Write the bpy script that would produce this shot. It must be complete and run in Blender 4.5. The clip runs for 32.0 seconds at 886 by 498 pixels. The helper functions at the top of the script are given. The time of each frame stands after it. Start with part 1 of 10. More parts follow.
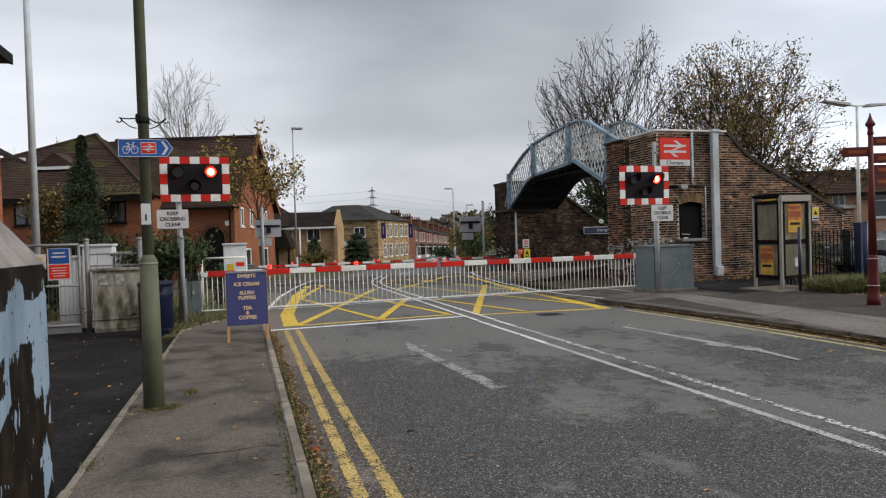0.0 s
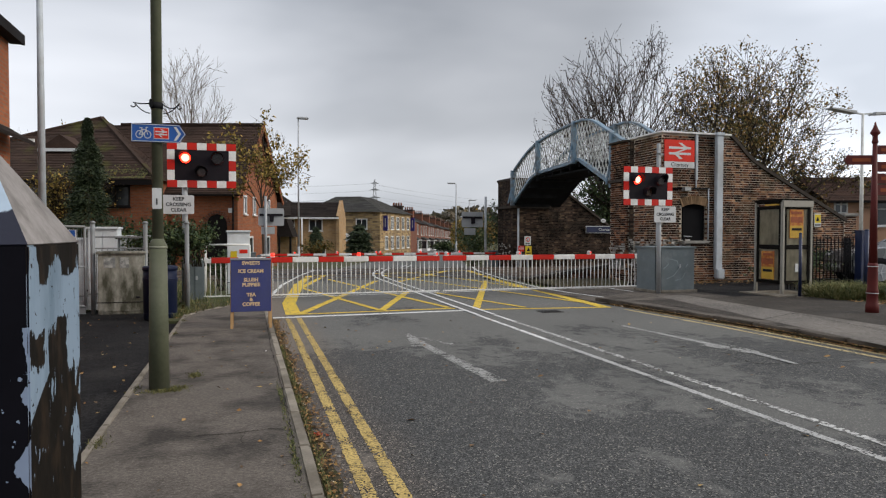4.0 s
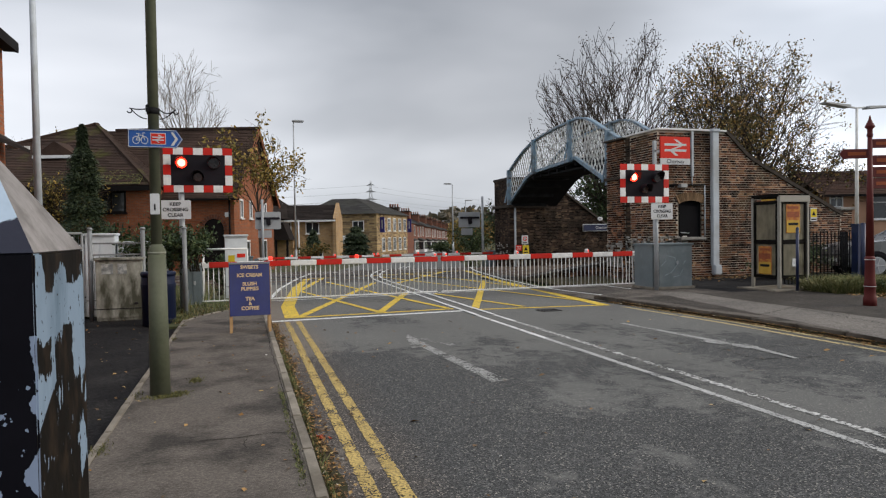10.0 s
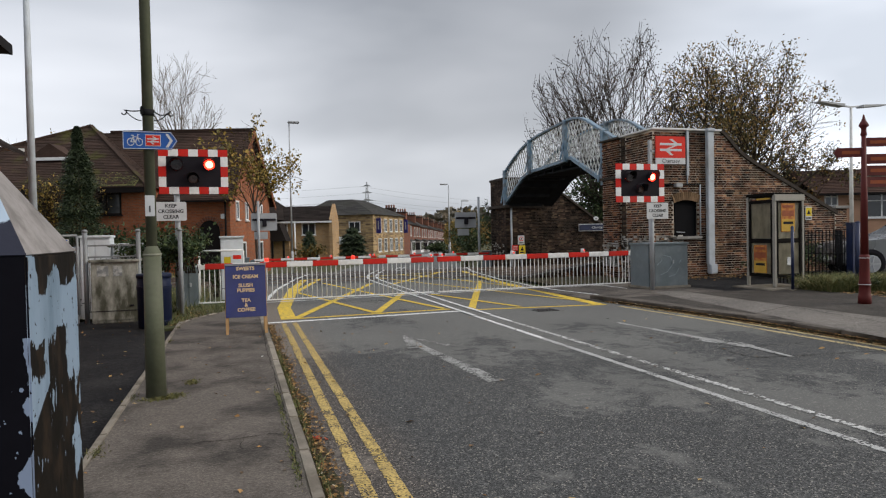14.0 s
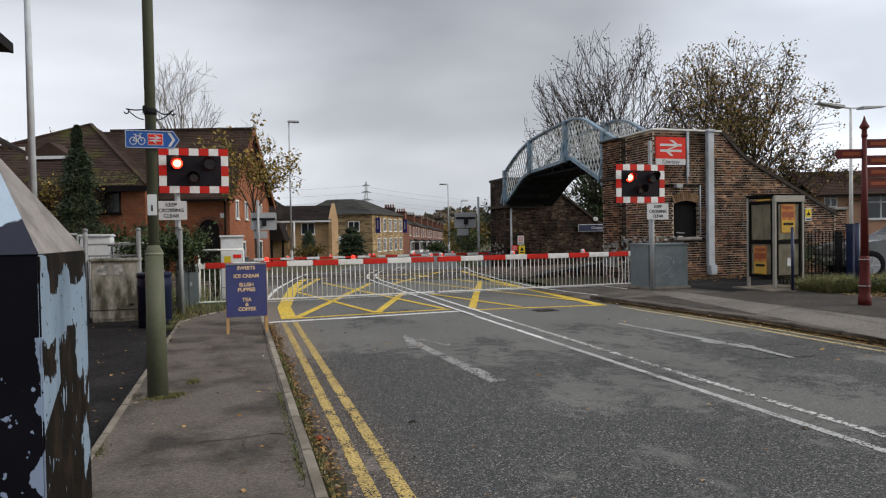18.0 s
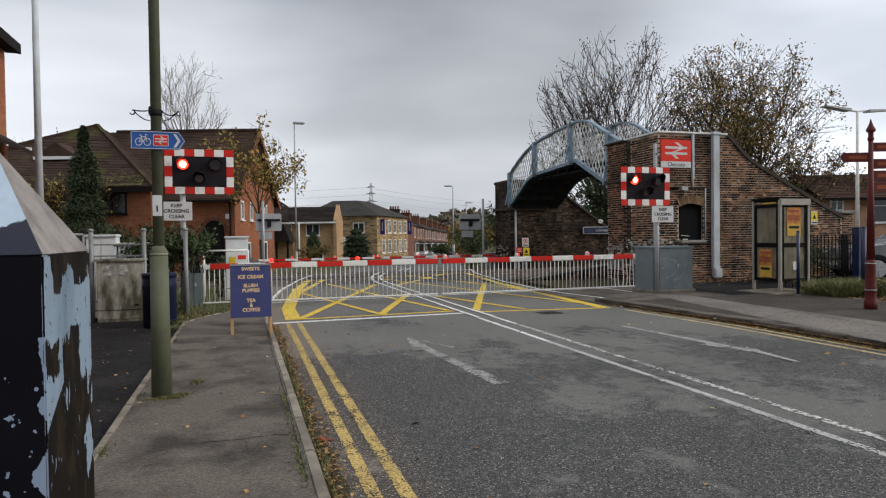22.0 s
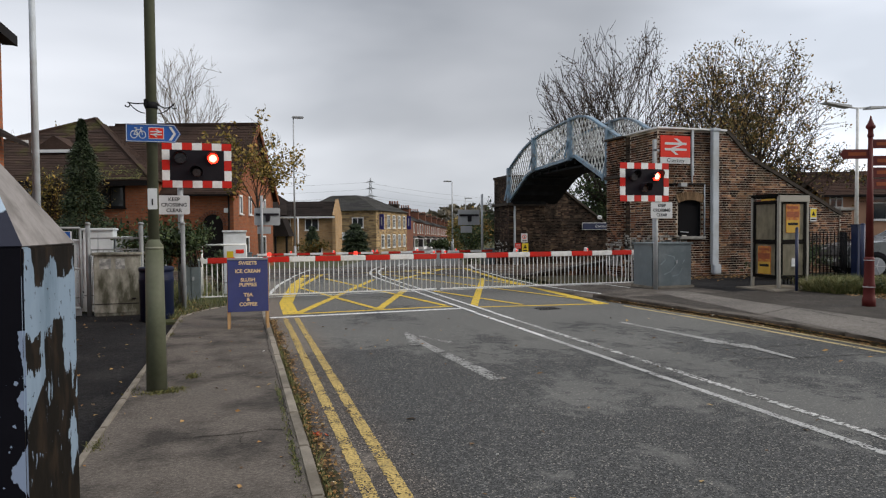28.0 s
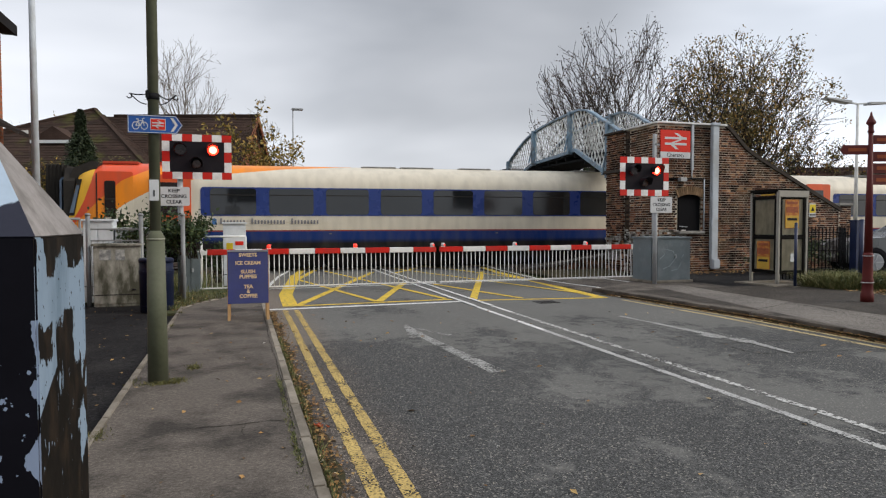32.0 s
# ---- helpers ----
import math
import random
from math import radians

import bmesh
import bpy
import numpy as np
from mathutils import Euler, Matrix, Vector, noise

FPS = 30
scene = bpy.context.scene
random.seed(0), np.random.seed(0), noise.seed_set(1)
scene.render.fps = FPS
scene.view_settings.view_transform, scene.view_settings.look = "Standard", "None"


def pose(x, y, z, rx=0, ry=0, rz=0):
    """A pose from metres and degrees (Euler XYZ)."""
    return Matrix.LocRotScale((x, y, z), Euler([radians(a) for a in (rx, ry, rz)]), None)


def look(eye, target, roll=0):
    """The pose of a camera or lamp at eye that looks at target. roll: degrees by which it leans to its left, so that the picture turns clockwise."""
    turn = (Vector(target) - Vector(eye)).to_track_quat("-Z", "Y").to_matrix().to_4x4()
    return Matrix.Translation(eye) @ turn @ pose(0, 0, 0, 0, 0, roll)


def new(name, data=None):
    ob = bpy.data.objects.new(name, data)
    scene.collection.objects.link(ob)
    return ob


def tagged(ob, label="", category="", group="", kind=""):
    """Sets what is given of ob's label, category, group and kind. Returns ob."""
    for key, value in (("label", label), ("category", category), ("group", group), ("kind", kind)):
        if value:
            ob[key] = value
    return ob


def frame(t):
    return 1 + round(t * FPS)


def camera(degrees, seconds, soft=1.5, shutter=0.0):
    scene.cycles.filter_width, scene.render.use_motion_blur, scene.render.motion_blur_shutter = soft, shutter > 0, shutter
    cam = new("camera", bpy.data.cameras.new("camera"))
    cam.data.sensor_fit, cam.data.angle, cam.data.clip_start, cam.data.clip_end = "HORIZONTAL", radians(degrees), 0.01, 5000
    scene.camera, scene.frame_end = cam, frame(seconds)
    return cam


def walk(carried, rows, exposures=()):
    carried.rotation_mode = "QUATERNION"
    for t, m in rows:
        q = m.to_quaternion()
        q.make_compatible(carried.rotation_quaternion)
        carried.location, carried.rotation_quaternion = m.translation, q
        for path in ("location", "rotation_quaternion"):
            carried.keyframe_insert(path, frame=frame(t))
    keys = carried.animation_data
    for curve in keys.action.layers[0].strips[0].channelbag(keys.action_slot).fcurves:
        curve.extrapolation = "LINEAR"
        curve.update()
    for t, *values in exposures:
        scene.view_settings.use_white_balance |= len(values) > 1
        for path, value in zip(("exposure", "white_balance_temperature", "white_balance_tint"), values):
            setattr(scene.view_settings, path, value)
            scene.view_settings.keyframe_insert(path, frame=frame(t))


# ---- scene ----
# World: metres, +y along the road towards the crossing, +x to the right across it, road surface at z = 0.
cam = camera(68, 32.0, soft=1.2, shutter=0.0)


def cam_pose(x, y, z, yaw, pitch, roll):
    return pose(x, y, z, 90 + pitch, 0, yaw) @ pose(0, 0, 0, 0, 0, roll)


# seconds, eye x y z, yaw, pitch, roll
walk(cam, [(r[0], cam_pose(*r[1:])) for r in [
    (0.0, 0.091, 0.048, 1.628, -16.87, -0.96, -1.79),
    (0.5, 0.074, 0.023, 1.636, -16.93, -1.10, -1.68),
    (1.0, 0.033, 0.034, 1.641, -17.02, -1.16, -1.58),
    (1.5, 0.017, 0.003, 1.632, -17.03, -1.18, -1.06),
    (2.0, 0.012, 0.011, 1.622, -16.98, -1.24, -0.36),
    (2.5, 0.016, -0.001, 1.621, -16.81, -1.26, -0.18),
    (3.0, 0.023, -0.009, 1.619, -16.75, -1.27, -0.03),
    (3.5, 0.026, -0.023, 1.619, -16.77, -1.36, 0.05),
    (5.5, 0.001, 0.007, 1.616, -16.91, -1.53, 0.03),
    (6.0, 0.009, 0.018, 1.618, -16.98, -1.55, -0.06),
    (6.5, 0.016, 0.020, 1.615, -17.03, -1.59, -0.20),
    (7.0, 0.022, 0.023, 1.618, -17.01, -1.58, -0.38),
    (7.5, 0.024, 0.017, 1.620, -17.01, -1.58, -0.58),
    (8.0, 0.022, -0.002, 1.620, -16.99, -1.54, -0.73),
    (8.5, 0.007, 0.001, 1.620, -16.98, -1.53, -0.78),
    (9.0, 0.000, 0.000, 1.620, -17.00, -1.53, -0.80),
    (9.5, -0.000, -0.008, 1.620, -16.99, -1.47, -0.85),
    (10.0, 0.001, -0.017, 1.620, -17.06, -1.39, -0.89),
    (10.5, 0.006, -0.024, 1.619, -17.10, -1.36, -0.98),
    (11.0, 0.007, -0.029, 1.620, -17.13, -1.29, -1.02),
    (11.5, 0.003, -0.021, 1.621, -17.22, -1.23, -1.07),
    (12.0, -0.005, -0.015, 1.621, -17.28, -1.23, -1.09),
    (12.5, 0.000, -0.010, 1.621, -17.29, -1.28, -1.14),
    (13.0, 0.009, -0.007, 1.622, -17.30, -1.30, -1.20),
    (13.5, 0.014, -0.017, 1.623, -17.31, -1.31, -1.15),
    (14.0, 0.008, -0.025, 1.619, -17.36, -1.35, -1.17),
    (14.5, -0.001, -0.028, 1.621, -17.40, -1.36, -1.12),
    (16.5, -0.021, -0.036, 1.621, -17.49, -1.36, -1.13),
    (17.0, -0.023, -0.036, 1.620, -17.50, -1.37, -1.08),
    (17.5, -0.019, -0.037, 1.621, -17.47, -1.37, -1.04),
    (18.0, -0.022, -0.015, 1.621, -17.45, -1.36, -0.98),
    (18.5, -0.011, -0.015, 1.621, -17.41, -1.34, -1.04),
    (19.0, -0.008, -0.002, 1.619, -17.36, -1.37, -1.07),
    (19.5, -0.009, -0.004, 1.618, -17.28, -1.34, -1.09),
    (20.0, -0.016, -0.003, 1.620, -17.22, -1.29, -1.03),
    (20.5, -0.017, -0.012, 1.618, -17.18, -1.29, -1.01),
    (21.0, -0.020, -0.009, 1.619, -17.11, -1.27, -0.94),
    (21.5, -0.019, -0.014, 1.622, -17.08, -1.23, -0.82),
    (22.0, -0.016, -0.019, 1.622, -17.05, -1.20, -0.72),
    (22.5, -0.009, -0.029, 1.621, -17.08, -1.16, -0.62),
    (23.0, -0.004, -0.023, 1.621, -17.10, -1.14, -0.53),
    (23.5, -0.002, -0.016, 1.618, -17.10, -1.15, -0.37),
    (24.0, 0.002, -0.011, 1.617, -17.11, -1.16, -0.34),
    (24.5, -0.000, -0.005, 1.618, -17.07, -1.19, -0.27),
    (25.0, 0.003, -0.006, 1.618, -17.12, -1.27, -0.27),
    (25.5, 0.008, -0.014, 1.620, -17.11, -1.28, -0.36),
    (27.5, 0.013, 0.002, 1.617, -17.15, -1.51, -0.52),
    (28.0, 0.016, 0.004, 1.617, -17.11, -1.61, -0.46),
    (28.5, 0.018, -0.004, 1.616, -17.07, -1.68, -0.44),
    (29.0, 0.014, -0.009, 1.616, -17.07, -1.76, -0.41),
    (29.5, 0.004, -0.005, 1.618, -17.08, -1.81, -0.37),
    (30.0, 0.003, -0.004, 1.617, -17.09, -1.93, -0.38),
    (30.5, -0.002, 0.009, 1.616, -17.07, -2.00, -0.31),
    (31.0, -0.007, 0.014, 1.615, -17.10, -2.06, -0.20),
    (31.5, -0.011, 0.007, 1.615, -17.14, -2.13, -0.13),
    (32.0, -0.012, -0.001, 1.617, -17.23, -2.21, -0.10),
]], exposures=[(0.0, 0.12), (28.0, 0.10), (29.6, 0.19), (32.5, 0.19)])

# ---- light ----

def build_world():
    w = bpy.data.worlds.new("overcast_sky")
    scene.world = w
    w.use_nodes = True
    nt = w.node_tree
    nt.nodes.clear()
    N = nt.nodes.new
    L = nt.links.new
    out = N("ShaderNodeOutputWorld")
    bg = N("ShaderNodeBackground")
    sky = N("ShaderNodeTexSky")
    sky.sky_type = "NISHITA"
    sky.sun_disc = False
    sky.sun_elevation = radians(28)
    sky.sun_rotation = radians(115)
    sky.air_density, sky.dust_density = 1.0, 2.0
    skyk = N("ShaderNodeVectorMath")
    skyk.operation = "SCALE"
    skyk.inputs["Scale"].default_value = 0.10
    L(sky.outputs[0], skyk.inputs[0])
    tc = N("ShaderNodeTexCoord")
    sep = N("ShaderNodeSeparateXYZ")
    L(tc.outputs["Generated"], sep.inputs[0])
    # cloud layers, flattened towards the horizon
    mp = N("ShaderNodeMapping")
    mp.inputs["Scale"].default_value = (1.0, 1.0, 3.4)
    mp.inputs["Location"].default_value = (3.1, 1.7, 0.4)
    L(tc.outputs["Generated"], mp.inputs[0])
    n1 = N("ShaderNodeTexNoise")
    n1.inputs["Scale"].default_value = 1.5
    n1.inputs["Detail"].default_value = 4
    n1.inputs["Roughness"].default_value = 0.46
    n1.inputs["Distortion"].default_value = 0.25
    L(mp.outputs[0], n1.inputs["Vector"])
    cr = N("ShaderNodeValToRGB")
    cr.color_ramp.elements[0].position = 0.34
    cr.color_ramp.elements[0].color = (0.30, 0.32, 0.355, 1)
    cr.color_ramp.elements[1].position = 0.68
    cr.color_ramp.elements[1].color = (0.60, 0.615, 0.655, 1)
    L(n1.outputs[0], cr.inputs[0])
    # height: thinner and brighter cloud low down, thickest at about fifteen degrees, bright again overhead
    hr = N("ShaderNodeValToRGB")
    hr.color_ramp.interpolation = "EASE"
    e = hr.color_ramp.elements
    e[0].position, e[0].color = 0.0, (1.5, 1.5, 1.5, 1)
    e[1].position, e[1].color = 1.0, (2.0, 2.0, 2.0, 1)
    for p, v in ((0.05, 1.36), (0.11, 1.14), (0.17, 0.90), (0.34, 0.93), (0.6, 1.6)):
        x = e.new(p)
        x.color = (v, v, v, 1)
    L(sep.outputs[2], hr.inputs[0])
    mul = N("ShaderNodeVectorMath")
    mul.operation = "MULTIPLY"
    L(cr.outputs[0], mul.inputs[0])
    L(hr.outputs[0], mul.inputs[1])
    # the brighter quarter of the sky, round the hidden sun
    dot = N("ShaderNodeVectorMath")
    dot.operation = "DOT_PRODUCT"
    L(tc.outputs["Generated"], dot.inputs[0])
    az, el = radians(55), radians(5)
    dot.inputs[1].default_value = (math.sin(az) * math.cos(el), math.cos(az) * math.cos(el), math.sin(el))
    gr = N("ShaderNodeMapRange")
    gr.interpolation_type = "SMOOTHSTEP"
    gr.inputs["From Min"].default_value = 0.88
    gr.inputs["From Max"].default_value = 0.985
    gr.inputs["To Min"].default_value = 1.0
    gr.inputs["To Max"].default_value = 2.5
    L(dot.outputs["Value"], gr.inputs["Value"])
    dot2 = N("ShaderNodeVectorMath")
    dot2.operation = "DOT_PRODUCT"
    L(tc.outputs["Generated"], dot2.inputs[0])
    az, el = radians(-29), radians(15)
    dot2.inputs[1].default_value = (math.sin(az) * math.cos(el), math.cos(az) * math.cos(el), math.sin(el))
    gr2 = N("ShaderNodeMapRange")
    gr2.interpolation_type = "SMOOTHSTEP"
    gr2.inputs["From Min"].default_value = 0.72
    gr2.inputs["From Max"].default_value = 0.98
    gr2.inputs["To Min"].default_value = 1.0
    gr2.inputs["To Max"].default_value = 1.66
    L(dot2.outputs["Value"], gr2.inputs["Value"])
    both = N("ShaderNodeMath")
    both.operation = "MULTIPLY"
    L(gr.outputs[0], both.inputs[0])
    L(gr2.outputs[0], both.inputs[1])
    mul2 = N("ShaderNodeVectorMath")
    mul2.operation = "SCALE"
    L(mul.outputs[0], mul2.inputs[0])
    L(both.outputs[0], mul2.inputs["Scale"])
    mix = N("ShaderNodeMix")
    mix.data_type = "RGBA"
    mix.inputs["Factor"].default_value = 0.9
    L(skyk.outputs[0], mix.inputs["A"])
    L(mul2.outputs[0], mix.inputs["B"])
    L(mix.outputs["Result"], bg.inputs["Color"])
    bg.inputs["Strength"].default_value = 1.02
    L(bg.outputs[0], out.inputs[0])
    sun = bpy.data.lights.new("sun", "SUN")
    sun.energy = 1.9
    sun.angle = radians(35)
    sun.color = (1.0, 0.93, 0.83)
    ob = new("sun", sun)
    d = Vector((math.sin(radians(115)) * math.cos(radians(28)), math.cos(radians(115)) * math.cos(radians(28)), math.sin(radians(28))))
    ob.matrix_world = look(d * 60, (0, 0, 0))


build_world()


# ---- materials ----
def mat(name, col, rough=0.8, metal=0.0, var=0.25, scale=3.0, fine=40.0, bump=0.15, dirt=None, dirt_amt=0.0, dirt_scale=1.2,
        island=False, objrand=0.0, emit=None, emit_str=0.0, spec=0.5, stretch=(1, 1, 1), dirt_lo=0.45, dirt_hi=0.62):
    """A surface with mottling at two scales, fine relief, an optional dirt colour in patches, and a change of tone from piece to piece."""
    m = bpy.data.materials.new(name)
    m.use_nodes = True
    nt = m.node_tree
    nt.nodes.clear()
    N, L = nt.nodes.new, nt.links.new
    out = N("ShaderNodeOutputMaterial")
    b = N("ShaderNodeBsdfPrincipled")
    L(b.outputs[0], out.inputs[0])
    tc = N("ShaderNodeTexCoord")
    mp = N("ShaderNodeMapping")
    mp.inputs["Scale"].default_value = stretch
    L(tc.outputs["Object"], mp.inputs[0])
    src = mp.outputs[0]
    info = N("ShaderNodeObjectInfo")
    if objrand:
        add = N("ShaderNodeVectorMath")
        add.operation = "ADD"
        sc = N("ShaderNodeVectorMath")
        sc.operation = "SCALE"
        sc.inputs[0].default_value = (37.0, 53.0, 11.0)
        L(info.outputs["Random"], sc.inputs["Scale"])
        L(src, add.inputs[0])
        L(sc.outputs[0], add.inputs[1])
        src = add.outputs[0]
    n1, n2 = N("ShaderNodeTexNoise"), N("ShaderNodeTexNoise")
    n1.inputs["Scale"].default_value, n1.inputs["Detail"].default_value = scale, 4
    n2.inputs["Scale"].default_value, n2.inputs["Detail"].default_value = fine, 3
    L(src, n1.inputs["Vector"])
    L(src, n2.inputs["Vector"])
    s = N("ShaderNodeMath")
    s.operation = "MULTIPLY_ADD"
    L(n2.outputs[0], s.inputs[0])
    s.inputs[1].default_value = 0.45
    L(n1.outputs[0], s.inputs[2])
    mr = N("ShaderNodeMapRange")
    mr.inputs["From Min"].default_value, mr.inputs["From Max"].default_value = 0.45, 1.0
    mr.inputs["To Min"].default_value, mr.inputs["To Max"].default_value = 1 - var, 1 + var
    L(s.outputs[0], mr.inputs[0])
    val = mr.outputs[0]
    if island or objrand:
        r = N("ShaderNodeMapRange")
        amt = objrand or 0.25
        r.inputs["To Min"].default_value, r.inputs["To Max"].default_value = 1 - amt, 1 + amt
        if island:
            geo = N("ShaderNodeNewGeometry")
            L(geo.outputs["Random Per Island"], r.inputs[0])
        else:
            L(info.outputs["Random"], r.inputs[0])
        mm = N("ShaderNodeMath")
        mm.operation = "MULTIPLY"
        L(val, mm.inputs[0])
        L(r.outputs[0], mm.inputs[1])
        val = mm.outputs[0]
    c = N("ShaderNodeVectorMath")
    c.operation = "SCALE"
    c.inputs[0].default_value = col
    L(val, c.inputs["Scale"])
    res = c.outputs[0]
    if dirt:
        n3 = N("ShaderNodeTexNoise")
        n3.inputs["Scale"].default_value, n3.inputs["Detail"].default_value = dirt_scale, 7
        n3.inputs["Roughness"].default_value = 0.62
        L(src, n3.inputs["Vector"])
        dr = N("ShaderNodeMapRange")
        dr.inputs["From Min"].default_value, dr.inputs["From Max"].default_value = dirt_lo, dirt_hi
        dr.inputs["To Max"].default_value = dirt_amt
        L(n3.outputs[0], dr.inputs[0])
        mx = N("ShaderNodeMix")
        mx.data_type = "RGBA"
        L(dr.outputs[0], mx.inputs["Factor"])
        L(res, mx.inputs["A"])
        mx.inputs["B"].default_value = (*dirt, 1)
        res = mx.outputs["Result"]
    L(res, b.inputs["Base Color"])
    rr = N("ShaderNodeMapRange")
    rr.inputs["From Min"].default_value, rr.inputs["From Max"].default_value = 0.3, 0.7
    rr.inputs["To Min"].default_value, rr.inputs["To Max"].default_value = max(0.02, rough - 0.1), min(1, rough + 0.1)
    L(n1.outputs[0], rr.inputs[0])
    L(rr.outputs[0], b.inputs["Roughness"])
    b.inputs["Metallic"].default_value = metal
    b.inputs["Specular IOR Level"].default_value = min(spec, 0.06) if max(col) < 0.03 and rough >= 0.4 and not metal else min(spec, 0.12) if rough >= 0.8 else min(spec, 0.22) if rough >= 0.5 and not metal else spec
    if emit:
        b.inputs["Emission Color"].default_value = (*emit, 1)
        b.inputs["Emission Strength"].default_value = emit_str
    if bump:
        bp = N("ShaderNodeBump")
        bp.inputs["Strength"].default_value = bump
        bp.inputs["Distance"].default_value = 0.01
        L(s.outputs[0], bp.inputs["Height"])
        L(bp.outputs[0], b.inputs["Normal"])
    return m


def glass(name, tint=(0.9, 0.92, 0.92), rough=0.03):
    m = bpy.data.materials.new(name)
    m.use_nodes = True
    b = m.node_tree.nodes["Principled BSDF"]
    b.inputs["Base Color"].default_value = (*tint, 1)
    b.inputs["Roughness"].default_value = rough
    b.inputs["Transmission Weight"].default_value = 1.0
    b.inputs["IOR"].default_value = 1.25
    return m


# ---- mesh helpers ----
def add_box(bm, cx, cy, cz, sx, sy, sz, m=None):
    """A box by centre and full size, moved by m."""
    v = []
    for k in (-1, 1):
        for j in (-1, 1):
            for i in (-1, 1):
                p = Vector((cx + i * sx / 2, cy + j * sy / 2, cz + k * sz / 2))
                v.append(bm.verts.new(m @ p if m else p))
    for f in ((0, 2, 3, 1), (4, 5, 7, 6), (0, 1, 5, 4), (2, 6, 7, 3), (0, 4, 6, 2), (1, 3, 7, 5)):
        bm.faces.new([v[i] for i in f])
    return v


def bar(bm, a, b, w, h=None, up=(0, 0, 1)):
    """A square-sectioned bar from a to b, w wide and h high."""
    a, b = Vector(a), Vector(b)
    h = h or w
    d = (b - a).normalized()
    u = Vector(up)
    if abs(d.dot(u)) > 0.98:
        u = Vector((1, 0, 0))
    s = d.cross(u).normalized()
    u = s.cross(d)
    v = []
    for p in (a, b):
        for i, j in ((-1, -1), (1, -1), (1, 1), (-1, 1)):
            v.append(bm.verts.new(p + s * (i * w / 2) + u * (j * h / 2)))
    for f in ((0, 1, 2, 3), (7, 6, 5, 4), (0, 4, 5, 1), (1, 5, 6, 2), (2, 6, 7, 3), (3, 7, 4, 0)):
        bm.faces.new([v[i] for i in f])


def tube(bm, a, b, r, r2=None, n=12, caps=True):
    """A round bar from a to b with radii r and r2."""
    a, b = Vector(a), Vector(b)
    r2 = r if r2 is None else r2
    d = (b - a).normalized()
    s = d.orthogonal().normalized()
    u = d.cross(s)
    rings = []
    for p, q in ((a, r), (b, r2)):
        rings.append([bm.verts.new(p + (s * math.cos(t) + u * math.sin(t)) * q) for t in (2 * math.pi * k / n for k in range(n))])
    for k in range(n):
        f = bm.faces.new((rings[0][k], rings[0][(k + 1) % n], rings[1][(k + 1) % n], rings[1][k]))
        f.smooth = True
    if caps:
        bm.faces.new(rings[0][::-1])
        bm.faces.new(rings[1])


def lathe(bm, prof, n=16, c=(0, 0, 0), smooth=True, rot=0.0):
    """A turned body: (radius, height) pairs about the upright axis through c."""
    rings = []
    for r, z in prof:
        rings.append([bm.verts.new((c[0] + r * math.cos(t), c[1] + r * math.sin(t), c[2] + z)) for t in (rot + 2 * math.pi * k / n for k in range(n))])
    for a, b in zip(rings, rings[1:]):
        for k in range(n):
            f = bm.faces.new((a[k], a[(k + 1) % n], b[(k + 1) % n], b[k]))
            f.smooth = smooth
    bm.faces.new(rings[0][::-1])
    bm.faces.new(rings[-1])


def sweep(bm, pts, w, h):
    """A rectangular bar bent along the points (x, y, z), as one closed skin; w across, h upright."""
    pts = [Vector(p) for p in pts]
    rows = []
    for k, p in enumerate(pts):
        d = (pts[min(k + 1, len(pts) - 1)] - pts[max(k - 1, 0)]).normalized()
        side = d.cross(Vector((0, 0, 1))).normalized() * (w / 2)
        up = side.cross(d).normalized() * (h / 2)
        rows.append([bm.verts.new(p + side * i + up * j) for i, j in ((-1, -1), (1, -1), (1, 1), (-1, 1))])
    for a, b in zip(rows, rows[1:]):
        for i in range(4):
            bm.faces.new((a[i], a[(i + 1) % 4], b[(i + 1) % 4], b[i]))
    bm.faces.new(rows[0][::-1])
    bm.faces.new(rows[-1])
    bmesh.ops.recalc_face_normals(bm, faces=bm.faces[:])


def prism(bm, pts, a, b, axis="y"):
    """A flat outline (u, v) drawn from a to b along the axis: y takes (x, z), x takes (y, z), z takes (x, y)."""
    def at(p, q):
        return {"y": (p[0], q, p[1]), "x": (q, p[0], p[1]), "z": (p[0], p[1], q)}[axis]
    n = len(pts)
    u = [bm.verts.new(at(p, a)) for p in pts]
    v = [bm.verts.new(at(p, b)) for p in pts]
    bm.faces.new(u)
    bm.faces.new(v[::-1])
    for k in range(n):
        bm.faces.new((u[k], v[k], v[(k + 1) % n], u[(k + 1) % n]))


def mesh_of(name, bm, material):
    bmesh.ops.recalc_face_normals(bm, faces=bm.faces)
    me = bpy.data.meshes.new(name)
    bm.to_mesh(me)
    bm.free()
    me.materials.append(material)
    return me


def part(name, bm, material, parent=None, label="", at=None):
    """One bmesh as ONE mesh object, under a thing or a part if one is given."""
    ob = new(name, bm if isinstance(bm, bpy.types.Mesh) else mesh_of(name, bm, material))
    if at is not None:
        ob.matrix_basis = at
    if parent:
        ob.parent = parent
    if label:
        ob["label"] = label
    return ob


def thing(name, m, label, category, group=""):
    ob = new(name)
    ob.empty_display_size = 0.2
    ob.matrix_basis = m
    return tagged(ob, label, category, group)


